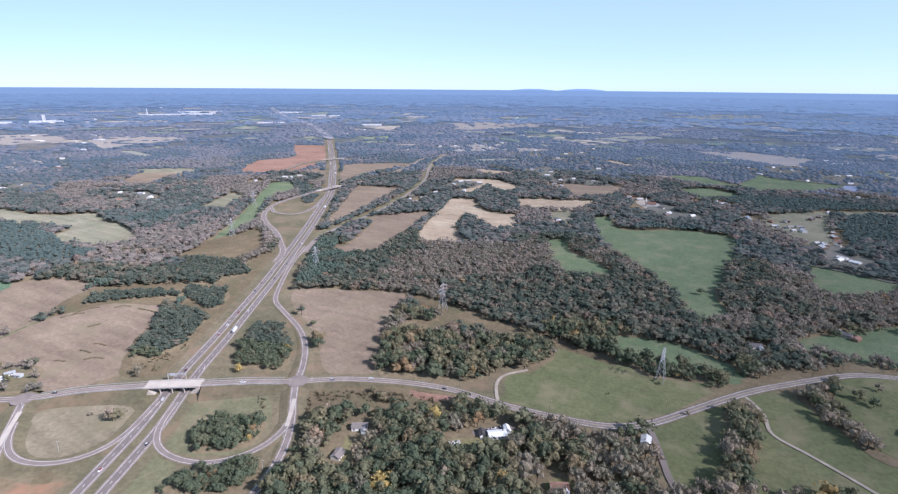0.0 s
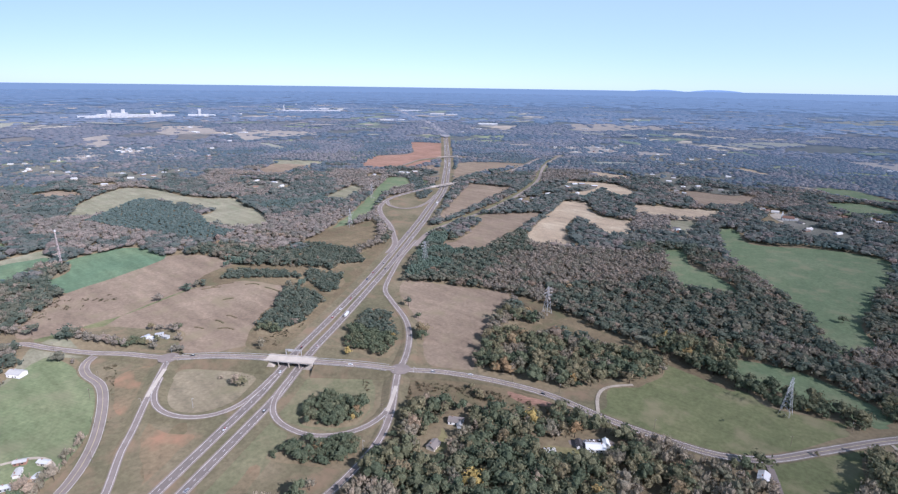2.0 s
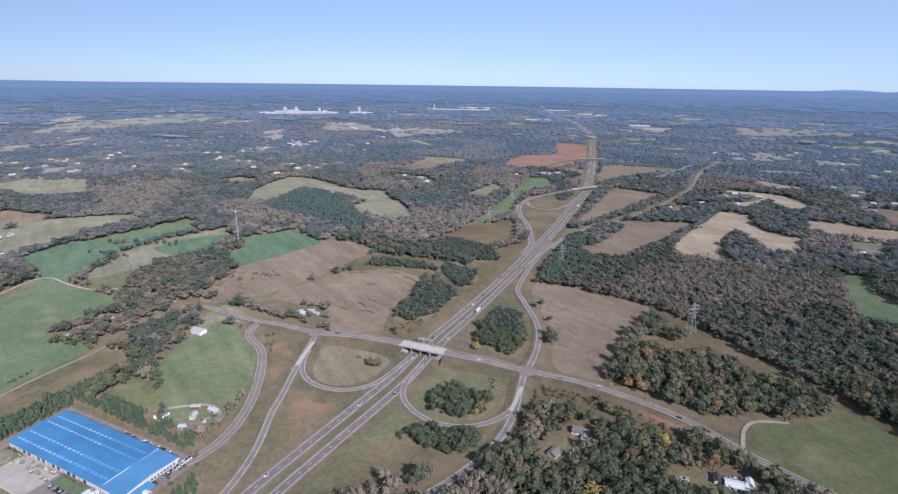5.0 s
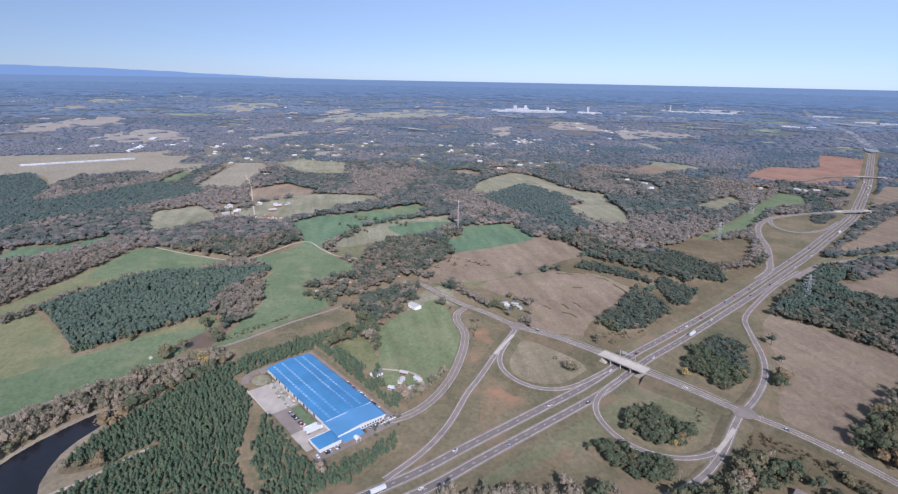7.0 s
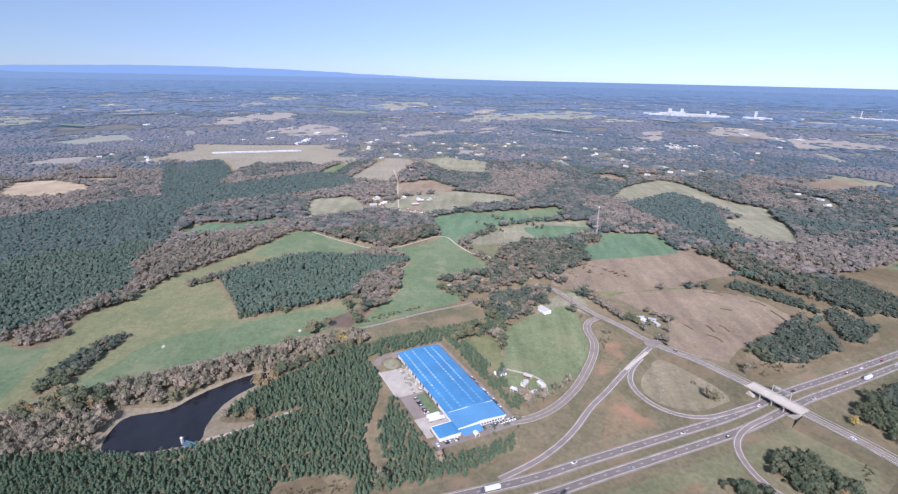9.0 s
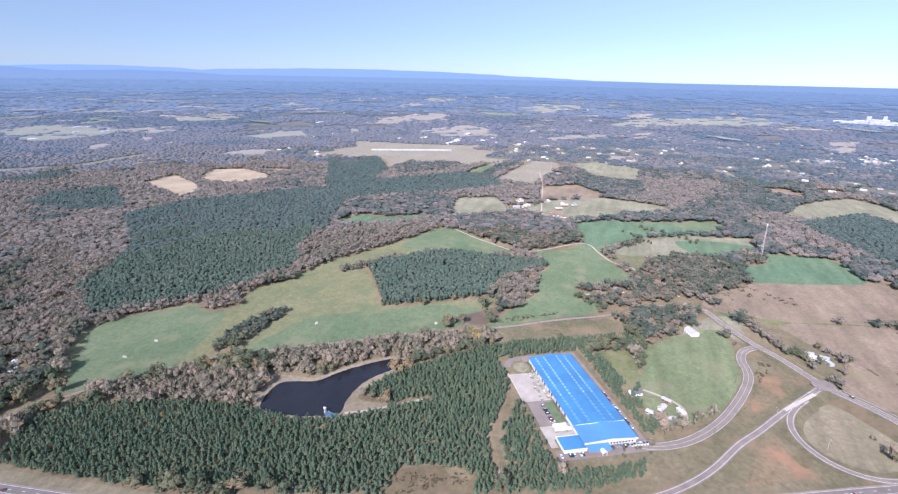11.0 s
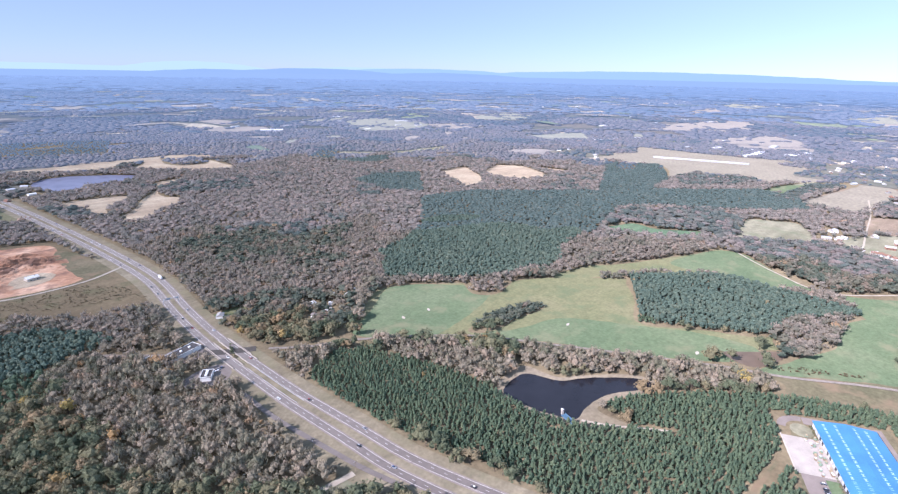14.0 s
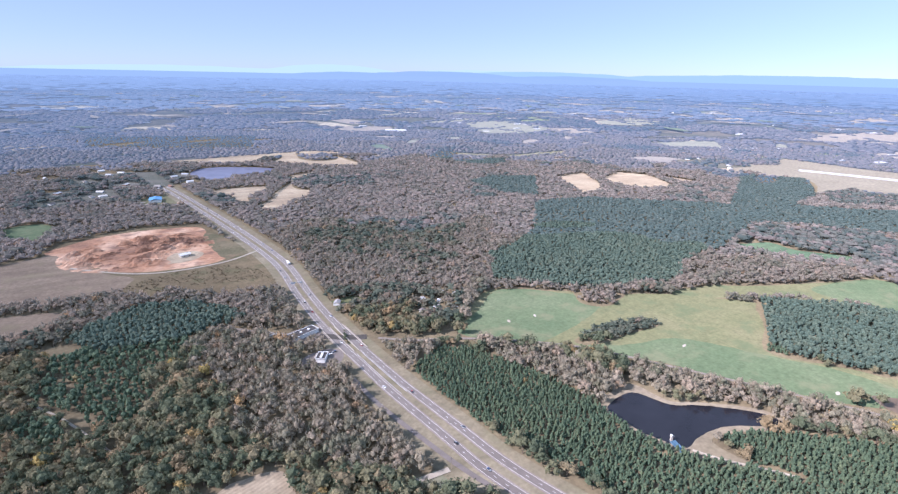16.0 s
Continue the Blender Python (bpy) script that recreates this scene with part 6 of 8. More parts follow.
# ---- houses ----
def make_house(m, w, d, h, rise, wing, label, roof_mat=ROOFS, wall_mat=WALLS, far=False):
    ob = thing("house", m, label, "house", "country houses")
    part("wall", boxes((-w / 2, w / 2, -d / 2, d / 2, 0, h)), wall_mat, ob)
    bm = bmesh.new()
    gable(bm, -w / 2, w / 2, -d / 2, d / 2, h, rise, 0.5, 0.22)
    part("roof", bm, roof_mat, ob)
    for x in (-w / 2 + 0.02, w / 2 - 0.02):
        bm = bmesh.new()
        bm.faces.new([bm.verts.new(p) for p in ((x, -d / 2, h), (x, d / 2, h), (x, 0, h + rise * 0.95))])
        part("gable_wall", bm, wall_mat, ob)
    if far:
        return ob
    if wing:
        part("wing_wall", boxes((w / 2 - 5, w / 2 - 0.5, -d / 2 - 4.5, -d / 2, 0, h - 0.2)), wall_mat, ob)
        bm = bmesh.new()
        gable(bm, -d / 2, 4.5 + 0.4, -2.25, 2.25, h - 0.2, rise * 0.7, 0.4, 0.2)
        bmesh.ops.transform(bm, matrix=Matrix.Translation((w / 2 - 2.75, -d / 2, 0)) @ Matrix.Rotation(radians(-90), 4, "Z"), verts=bm.verts)
        part("wing_roof", bm, roof_mat, ob)
    part("chimney", boxes((-w / 4 - 0.4, -w / 4 + 0.4, 0.6, 1.4, h, h + rise + 1.0)), BRICK, ob)
    part("door", boxes((-0.5, 0.5, -d / 2 - 0.06, -d / 2 + 0.02, 0, 2.05)), DARK, ob)
    for x in (-w / 3, w / 5):
        for y in (-1, 1):
            win = part("window", boxes((x - 0.7, x + 0.7, y * d / 2 - 0.05, y * d / 2 + 0.05, 0.9, 2.2)), GLASS, ob)
    return ob


HOUSE_KINDS = [
    (14, 8.5, 2.9, 2.4, True, "single-storey country house with shingle roof and wing", ROOFS),
    (11, 8, 2.8, 2.2, False, "small country house with pitched shingle roof", ROOFS),
    (18, 9, 3.0, 2.6, True, "long ranch house with shingle roof among trees", ROOFS),
    (16, 10, 4.2, 2.2, False, "pale metal-roofed farm barn", PALE_ROOFS),
    (9, 4.5, 2.7, 1.0, False, "small white mobile home", PALE_ROOFS),
]
house_lib = {}


def put_house(kind, x, y, turn, clear=15.0):
    m = pose(x, y, 0.3, 0, 0, turn)
    if kind in house_lib:
        h = copy_thing(house_lib[kind], m)
    else:
        w, d, hh, rise, wing, label, roof = HOUSE_KINDS[kind]
        h = house_lib[kind] = make_house(m, w, d, hh, rise, wing, label, roof)
    PAVED.append((np.array([(x, y, 0.0)]), clear))
    return h


NEAR_HOUSES = [
    (0, -264, 336, 30), (1, -257, 296, 100), (0, -81, 346, 25), (1, -30, 438, 95), (2, 160, 780, 160), (1, 172, 772, 60),
    (0, -339, 1203, 10), (1, -644, 226, 40), (4, -650, 236, 70), (4, -638, 238, 20), (4, -655, 222, 100), (2, -772, 9, 30), (1, -736, -37, 110), (1, -752, -20, 20),
    (3, -665, 98, 30), (1, -501, 33, 120), (4, -470, 47, 60), (4, -483, 57, 150), (4, -497, 62, 60), (4, -466, 64, 120), (4, -482, 74, 30),
    (3, -1310, -245, 20), (1, -1268, -219, 80), (3, -1308, -142, 10), (0, -1200, -180, 60), (2, -1195, -153, 100), (0, -1330, -180, 20),
    (4, -381, -616, 130), (4, -363, -603, 40), (1, -295, -569, 80), (4, -330, -590, 60), (4, -350, -620, 100), (4, -318, -575, 20), (4, -372, -580, 160), (4, -340, -560, 100), (1, -310, -605, 30),
    (1, -205, -647, 60), (4, -108, -590, 10),
    (0, 60, 690, 20), (1, 178, 560, 70), (0, 205, 640, 120), (1, 215, 590, 30), (4, 230, 610, 100),
]
for kind, x, y, turn in NEAR_HOUSES:
    put_house(kind, x, y, turn, 11.0 if kind == 4 else 15.0)

VILLAGE = [(113, 1381), (122, 1352), (139, 1384), (147, 1355), (166, 1360), (162, 1397), (107, 1427), (137, 1443), (220, 1374), (219, 1331), (218, 1292), (216, 1259), (189, 1258), (180, 1262), (193, 1251), (3, 1592), (14, 1590), (-15, 1616), (-64, 1597), (346, 1875), (515, 2519), (214, 1539), (193, 1500), (240, 1609), (-328, 1183), (-483, 1663), (-455, 1644), (-240, 1560), (-223, 1551), (-755, 1222), (-734, 1216), (-748, 1271), (-745, 1349), (-1305, -250), (-1234, -242), (-1251, -224), (-1911, -258), (-1746, -210), (-1842, -239), (-1296, -136), (-1323, -114), (-1197, -157), (-1191, -141), (-1185, -125), (-1254, -144)]
VILLAGE_TURN = (20, 75, 110, 150, 45)
for i, (x, y) in enumerate(VILLAGE):
    put_house((0, 1, 2, 1, 3)[i % 5], x, y, VILLAGE_TURN[(i * 3) % 5], 22.0)
    PAVED.append((np.array([(x * 0.986, y * 0.986, 0.0)]), 18.0))

# white church with a steeple at the edge of the village
ob = thing("church", pose(-165, 1472, 0.3, 0, 0, 15), "white country church with a tall pointed steeple", "church")
part("wall", boxes((-12, 12, -6, 6, 0, 6)), WHITE, ob)
bm = bmesh.new()
gable(bm, -12, 12, -6, 6, 6, 5, 0.5, 0.3)
part("roof", bm, ROOFS, ob, "grey shingle roof")
part("tower", boxes((-14.5, -11, -1.8, 1.8, 0, 13)), WHITE, ob)
bm = bmesh.new()
bmesh.ops.create_cone(bm, cap_ends=True, segments=8, radius1=2.0, radius2=0.05, depth=9, matrix=Matrix.Translation((-12.75, 0, 17.5)))
part("steeple", bm, WHITE, ob, "white pointed steeple")
for x in (-8, -3, 2, 7):
    for y in (-1, 1):
        part("window", boxes((x, x + 1.2, y * 6 - 0.06, y * 6 + 0.06, 1.6, 4.6)), GLASS, ob)
flat_area("parking_lot", "pale gravel lot round the church", [(-210, 1514), (-177, 1550), (-121, 1513), (-118, 1452), (-169, 1439)], GRAVEL, 0.47, 1.0, "parking lot")
PAVED.append((np.array([(-165, 1472, 0.0), (-170, 1422, 0.0)]), 45))

# large white-roofed house with dark wings and a paved court
ob = thing("house", pose(-149, 384, 0.3, 0, 0, 36), "large white-roofed country house with two dark-roofed wings", "house", "country houses")
part("wall", boxes((-8, 8, -4.5, 4.5, 0, 3.4)), WHITE, ob)
bm = bmesh.new()
gable(bm, -8, 8, -4.5, 4.5, 3.4, 1.8, 0.6, 0.25)
part("roof", bm, WHITE, ob, "white metal roof")
for x0, x1, y0, y1 in ((-15.5, -10.5, -1, 8.5), (8.2, 13.0, 2, 11), (-10.5, -8.2, -6.5, 1.5)):
    part("wing_wall", boxes((x0, x1, y0, y1, 0, 3.0)), WHITE, ob)
    bm = bmesh.new()
    gable(bm, -(y1 - y0) / 2, (y1 - y0) / 2, -(x1 - x0) / 2, (x1 - x0) / 2, 3.0, 1.5, 0.5, 0.2)
    bmesh.ops.transform(bm, matrix=Matrix.Translation(((x0 + x1) / 2, (y0 + y1) / 2, 0)) @ Matrix.Rotation(radians(90), 4, "Z"), verts=bm.verts)
    part("wing_roof", bm, DARK_ROOF if x0 < 8 else WHITE, ob, "dark shingle roof" if x0 < 8 else "")
for x in (-7, -3.5, 0, 3.5):
    part("window", boxes((x, x + 1.6, -4.56, -4.44, 1.0, 2.4)), GLASS, ob)
part("door", boxes((-3, -2, 4.44, 4.56, 0, 2.1)), DARK, ob)
part("chimney", boxes((5, 5.9, 0.6, 1.5, 3.4, 6.4)), BRICK, ob)
flat_area("parking_court", "grey paved court behind the white-roofed house", [(-172, 380), (-160, 392), (-146, 405), (-138, 400), (-150, 388), (-164, 376)], OLD_ASPHALT, 0.48, 0.5, "parking lot")
for x, y, r in ((-156, 393, 30), (-151, 397, 120), (-160, 388, 80)):
    copy_thing(car0, pose(x, y, 0.52, 0, 0, r))
put_house(4, -177, 355, 40, 8.0)
PAVED.append((np.array([(-149, 384, 0.0), (-160, 378, 0.0), (-140, 394, 0.0), (-152, 396, 0.0), (-154, 370, 0.0), (-165, 368, 0.0), (-178, 358, 0.0)]), 13))
PAVED.append((np.array([(-262, 318, 0.0), (-258, 306, 0.0), (-250, 290, 0.0)]), 13))
put_house(3, -44, -945, 20, 20.0)

# roadside businesses beside the highway
for x, y, w, d, turn in ((-137, -577, 42, 13, 22), (-143, -514, 15, 10, 60)):
    flat_area("parking_lot", "grey parking lot by a roadside business", [(x - 26, y - 8), (x - 8, y - 20), (x + 22, y - 8), (x + 18, y + 12), (x - 12, y + 18)], OLD_ASPHALT, 0.475, 0.5, "parking lot")
    ob = thing("roadside_shop", pose(x, y, 0.4, 0, 0, turn), "low roadside shop with dark flat roof and white edges", "shop")
    part("wall", boxes((-w / 2, w / 2, -d / 2, d / 2, 0, 4.2)), WHITE, ob)
    part("roof", boxes((-w / 2 - 0.3, w / 2 + 0.3, -d / 2 - 0.3, d / 2 + 0.3, 4.2, 4.7)), DARK_ROOF, ob, "dark grey flat roof")
    for q in ((-w / 2 - 0.4, w / 2 + 0.4, -d / 2 - 0.4, -d / 2), (-w / 2 - 0.4, w / 2 + 0.4, d / 2, d / 2 + 0.4), (w / 2, w / 2 + 0.4, -d / 2, d / 2), (-w / 2 - 0.4, -w / 2, -d / 2, d / 2)):
        part("roof_edge", boxes((*q, 4.5, 5.2)), WHITE, ob, "white roof edge")
    part("awning", boxes((-w / 2, w / 4, -d / 2 - 3, -d / 2 - 0.4, 3.0, 3.2)), LOT, ob)
    for k in range(3):
        part("roof_unit", boxes((-w * 0.3 + k * w * 0.26, -w * 0.3 + k * w * 0.26 + 2.2, -1.2, 1.2, 4.7, 6.0)), WHITE, ob, "white rooftop air unit")
    for k in range(4):
        part("window", boxes((-w / 2 + 2 + k * w / 5, -w / 2 + 4 + k * w / 5, -d / 2 - 0.05, -d / 2 + 0.05, 0.8, 2.6)), GLASS, ob)
    for k in range(6):
        copy_thing(car0, pose(x - 18 + k * 3.1, y - 9 + k * 0.8, 0.45, 0, 0, turn + 80))
    PAVED.append((np.array([(x, y, 0.0), (x - 12, y, 0.0), (x + 10, y - 4, 0.0), (x - 6, y + 8, 0.0)]), 15))

# far hamlets: cluster centre, spread, count
HAMLETS = [
    (-2250, -330, 260, 26), (-2450, -80, 220, 18), (-2250, 480, 230, 22), (-1900, 760, 200, 16), (-2500, 900, 260, 18), (-1280, 1350, 90, 8), (-1120, 2500, 180, 22),
    (-500, 1850, 200, 12), (-650, 2400, 240, 14), (-60, 1420, 120, 12), (260, 1150, 110, 9), (300, 2300, 240, 20), (-1850, -1240, 120, 8), (40, -1700, 160, 16), (160, -1500, 120, 10), (-1500, 900, 100, 7), (-750, 1500, 90, 9),
]
far_houses = [make_house(pose(-2250, -330, 0.3, 0, 0, 30), 17, 10, 3.2, 2.4, False, "distant pale-roofed house in a hamlet", PALE_ROOFS, WALLS, True),
              make_house(pose(-2240, -280, 0.3, 0, 0, 130), 14, 9, 3.0, 2.4, False, "distant shingle-roofed house in a hamlet", ROOFS, WALLS, True)]
town = random.Random(11)
for cx, cy, spread, count in HAMLETS:
    area("hamlet", [(cx + spread * town.uniform(0.75, 1.2) * math.cos(b), cy + spread * town.uniform(0.75, 1.2) * math.sin(b)) for b in (0.0, 0.7, 1.4, 2.1, 2.8, 3.5, 4.2, 4.9, 5.6)])
    for k in range(max(4, int(count * 0.6))):
        x, y = town.gauss(cx, spread * 0.6), town.gauss(cy, spread * 0.6)
        copy_thing(far_houses[town.random() < 0.35], pose(x, y, 0.3, 0, 0, town.choice((20, 110, 60, 150))))
        PAVED.append((np.array([(x, y, 0.0), (x * 0.985, y * 0.985, 0.0)]), 30))


# ---- far works and long roofs, drawn in with the distance ----
def far_block(name, label, az, dist, pieces):
    """pieces: along, deep, width, depth, height in true metres at that distance."""
    a = radians(az)
    x, y = -math.sin(a) * dist, math.cos(a) * dist
    X, Y, Z = [float(v) for v in lift(np.array(x), np.array(y))]
    k = math.hypot(X, Y) / dist
    ob = thing(name, Matrix.Translation((X, Y, Z)) @ Matrix.Rotation(a, 4, "Z") @ Matrix.Diagonal((k, k, k, 1)), label, "building")
    for along, deep, w, d, h in pieces:
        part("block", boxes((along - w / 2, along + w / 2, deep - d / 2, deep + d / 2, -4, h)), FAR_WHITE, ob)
    return ob


far_block("factory", "white distant factory with silos and low halls", 69.5, 5300, [(-300, 0, 160, 60, 14), (-140, 30, 220, 80, 22), (-160, 40, 30, 30, 55), (-60, 40, 26, 26, 60), (-90, 0, 120, 60, 34), (60, 20, 240, 70, 18), (150, 20, 24, 24, 48), (240, 0, 160, 60, 14), (200, 30, 40, 40, 30)])
far_block("factory", "white distant hall with a tall silo", 64.0, 5300, [(0, 0, 170, 60, 16), (10, 10, 22, 22, 62), (90, 10, 90, 50, 12)])
far_block("factory", "long white distant distribution hall", 52.5, 6100, [(-250, 0, 420, 60, 12), (80, 200, 420, 200, 30), (40, 0, 300, 60, 14), (190, 40, 60, 60, 22)])
far_block("water_tower", "white distant water tower", 56.2, 6100, [(0, 0, 10, 10, 70), (0, 0, 34, 34, 16)])
far_block("factory", "low pale distant factory hall", 43.5, 6300, [(0, 0, 240, 60, 12), (-260, 200, 160, 60, 10)])
far_block("factory", "low pale distant factory hall", 40.8, 5600, [(0, 0, 140, 60, 12), (150, 0, 110, 50, 10)])
far_block("factory", "pale distant hall with flat roof", 35.5, 4300, [(0, 0, 150, 60, 10)])
far_block("factory", "pale distant hall with flat roof", 46.0, 4600, [(0, 0, 110, 60, 10), (120, 20, 60, 60, 10)])
far_block("factory", "white distant flat-roofed hall", 155.6, 2900, [(0, 0, 110, 60, 8)])
far_block("poultry_house", "long low white poultry house", 112.5, 2230, [(0, 0, 330, 13, 4.5)])

# blue roof by the far road, and the house on the clay site
ob = thing("shop_building", pose(-20, -1398, 0.3, 0, 0, 85), "blue-roofed roadside shop with white walls", "shop")
part("wall", boxes((-17, 17, -13, 13, 0, 5.5)), WHITE, ob)
bm = bmesh.new()
gable(bm, -17, 17, -13, 13, 5.5, 3.0, 0.5, 0.3)
part("roof", bm, BLUE_LIGHT, ob, "blue metal roof")
for x, y, w in ((23, -1530, 40), (-30, -1560, 30), (20, -1560, 24)):
    ob = thing("roadside_hall", pose(x, y, 0.3, 0, 0, 80), "low pale flat-roofed roadside hall", "shop")
    part("wall", boxes((-w / 2, w / 2, -7, 7, 0, 4.5)), WHITE, ob)
    part("roof", boxes((-w / 2 - 0.3, w / 2 + 0.3, -7.3, 7.3, 4.5, 5.0)), LOT, ob)


# ---- pylons, mast, poles, gantry ----
def make_pylon(m, h=40.0):
    ob = thing("pylon", m, "grey steel lattice power pylon with three cross arms", "pylon", "pylons")
    half = lambda z: 4.2 * (1 - z / h) ** 1.25 + 0.55
    levels = [0, 7, 13, 18, 22.5, 26.5, 30, 33.5, 37, h]
    for sx in (1, -1):
        for sy in (1, -1):
            bm = bmesh.new()
            rings = [[bm.verts.new((sx * half(z) + u * 0.14, sy * half(z) + v * 0.14, z)) for u, v in ((1, 1), (-1, 1), (-1, -1), (1, -1))] for z in levels]
            for a, b in zip(rings, rings[1:]):
                for i in range(4):
                    bm.faces.new((a[i], a[(i + 1) % 4], b[(i + 1) % 4], b[i]))
            bm.faces.new(rings[-1])
            part("leg", bm, STEEL, ob)
    for axis in (0, 1):
        for s in (1, -1):
            bm = bmesh.new()
            for a, b in zip(levels, levels[1:]):
                for q in (1, -1):
                    p0, p1 = (q * half(a), s * half(a), a), (-q * half(b), s * half(b), b)
                    if axis:
                        p0, p1 = (p0[1], p0[0], a), (p1[1], p1[0], b)
                    bar(bm, p0, p1, 0.14)
            part("bracing", bm, STEEL, ob)
    for z, r in ((26.5, 7.5), (31.5, 9.0), (36.5, 6.5)):
        for s in (1, -1):
            bm = bmesh.new()
            bar(bm, (0, 0, z + 1.6), (s * r, 0, z), 0.22)
            bar(bm, (0, 0.7, z), (s * r, 0, z), 0.22)
            bar(bm, (0, -0.7, z), (s * r, 0, z), 0.22)
            arm = part("cross_arm", bm, STEEL, ob)
            bm = bmesh.new()
            bar(bm, (s * r, 0, z), (s * r, 0, z - 2.0), 0.26)
            part("insulator", bm, STEEL, arm)
    return ob


pylon0 = make_pylon(pose(-32, 553, 0.3, 0, 0, 80))
for x, y in ((-325, 610), (-596, 661), (-880, 734), (-1069, 970)):
    copy_thing(pylon0, pose(x, y, 0.3, 0, 0, 76))

ob = thing("radio_mast", pose(-1024, 240, 0), "tall thin lattice radio mast", "mast")
for k in range(3):
    a = k * 2.0944
    b = a + 2.0944
    bm = bmesh.new()
    bar(bm, (2.2 * math.cos(a), 2.2 * math.sin(a), 0), (0.5 * math.cos(a), 0.5 * math.sin(a), 66), 0.4)
    part("leg", bm, MAST_PAINT, ob)
    bm = bmesh.new()
    for i in range(16):
        z0, z1 = i * 4.1, i * 4.1 + 4.1
        r0, r1 = 2.2 - 1.7 * z0 / 66, 2.2 - 1.7 * z1 / 66
        bar(bm, (r0 * math.cos(a), r0 * math.sin(a), z0), (r1 * math.cos(b), r1 * math.sin(b), z1), 0.22)
        bar(bm, (r0 * math.cos(b), r0 * math.sin(b), z0), (r1 * math.cos(a), r1 * math.sin(a), z1), 0.22)
    part("bracing", bm, MAST_PAINT, ob)
part("antenna", boxes((-1.1, 1.1, -1.1, 1.1, 62, 65)), WHITE, ob, "white antenna drum")


def make_pole(m):
    ob = thing("utility_pole", m, "wooden utility pole with cross arm", "utility pole", "utility poles")
    bm = bmesh.new()
    bmesh.ops.create_cone(bm, cap_ends=True, segments=8, radius1=0.2, radius2=0.13, depth=11, matrix=Matrix.Translation((0, 0, 5.5)))
    part("shaft", bm, POLE, ob)
    part("cross_arm", boxes((-1.3, 1.3, -0.08, 0.08, 9.9, 10.1)), POLE, ob)
    for x in (-1.1, 0.5, 1.1):
        part("insulator", boxes((x - 0.06, x + 0.06, -0.06, 0.06, 10.1, 10.35)), WHITE, ob)
    return ob


pole0 = make_pole(pose(-182, -300, 0.4))
for x, y in ((-196, -262), (-170, -345), (-162, -392), (-153, -430), (-590, 150), (-560, 132), (-505, 118), (-455, 100), (-418, 44), (-700, 140), (-300, 415), (-262, 428), (-215, 442), (-120, 446), (-20, 500), (20, 560), (-338, 336), (-325, 300), (-300, 260)):
    copy_thing(pole0, pose(x, y, 0.4, 0, 0, 40))


def make_lamp(m):
    ob = thing("street_lamp", m, "tall grey street lamp at the interchange", "street lamp", "street lamps")
    bm = bmesh.new()
    bmesh.ops.create_cone(bm, cap_ends=True, segments=8, radius1=0.16, radius2=0.09, depth=10, matrix=Matrix.Translation((0, 0, 5)))
    part("shaft", bm, STEEL, ob)
    part("arm", boxes((0, 2.2, -0.06, 0.06, 9.8, 9.92)), STEEL, ob)
    part("head", boxes((1.6, 2.4, -0.16, 0.16, 9.66, 9.8)), STEEL, ob)
    return ob


lamp0 = make_lamp(pose(-300, 254, 0.3))
for x, y, r in ((-352, 372, 0), (-378, 352, 180), (-590, 224, 90), (-560, 206, 0), (-312, 290, 0), (-505, 158, 200), (-470, 190, 20)):
    copy_thing(lamp0, pose(x, y, 0.4, 0, 0, r))

def make_gantry(m):
    ob = thing("sign_gantry", m, "grey steel sign gantry over the highway", "road sign", "sign gantries")
    for x in (-9, 9):
        part("post", boxes((x - 0.25, x + 0.25, -0.25, 0.25, 0, 8.6)), STEEL, ob)
    bm = bmesh.new()
    for y in (-0.5, 0.5):
        for z in (7.4, 8.6):
            bar(bm, (-9.4, y, z), (9.4, y, z), 0.2)
    for k in range(12):
        x = -9 + k * 1.5
        bar(bm, (x, -0.5, 7.4), (x + 1.5, -0.5, 8.6), 0.12)
        bar(bm, (x, 0.5, 8.6), (x + 1.5, 0.5, 7.4), 0.12)
    part("truss", bm, STEEL, ob)
    part("sign_panel", boxes((-6.5, -1.2, -0.75, -0.65, 6.6, 9.6)), STEEL, ob, "bare metal back of a sign panel")
    return ob


gantry0 = make_gantry(pose(-482, 312, 0.4, 0, 0, 33))
copy_thing(gantry0, pose(-171, -728, 0.4, 0, 0, 178))

# guard rails by the bridge
for k in (6.6, -6.6):
    g = thing("guard_rail", Matrix.Identity(4), "grey steel guard rail along the bridge approaches", "guard rail", "guard rails")
    seg = cross[(cross[:, 2] > 4.4)]
    sheet_part("beam", strip(beside(seg, k), 0.08, -0.08, BASE + 0.75, 0.35), STEEL, g)
    q = beside(seg, k)
    for x, y, z in q[::2]:
        part("post", boxes((x - 0.07, x + 0.07, y - 0.07, y + 0.07, z + 0.2, z + BASE + 0.7)), STEEL, g)

# intake tower and jetty on the pond
ob = thing("pump_house", pose(-367, -239, 0.3, 0, 0, 75), "small pale intake tower with blue jetty on the pond", "pump house")
part("tower", boxes((-0.9, 0.9, -0.9, 0.9, 0, 5.5)), CONCRETE, ob)
bm = bmesh.new()
gable(bm, -1.0, 1.0, -1.0, 1.0, 5.5, 0.8, 0.3, 0.15)
part("roof", bm, PALE_ROOFS, ob)
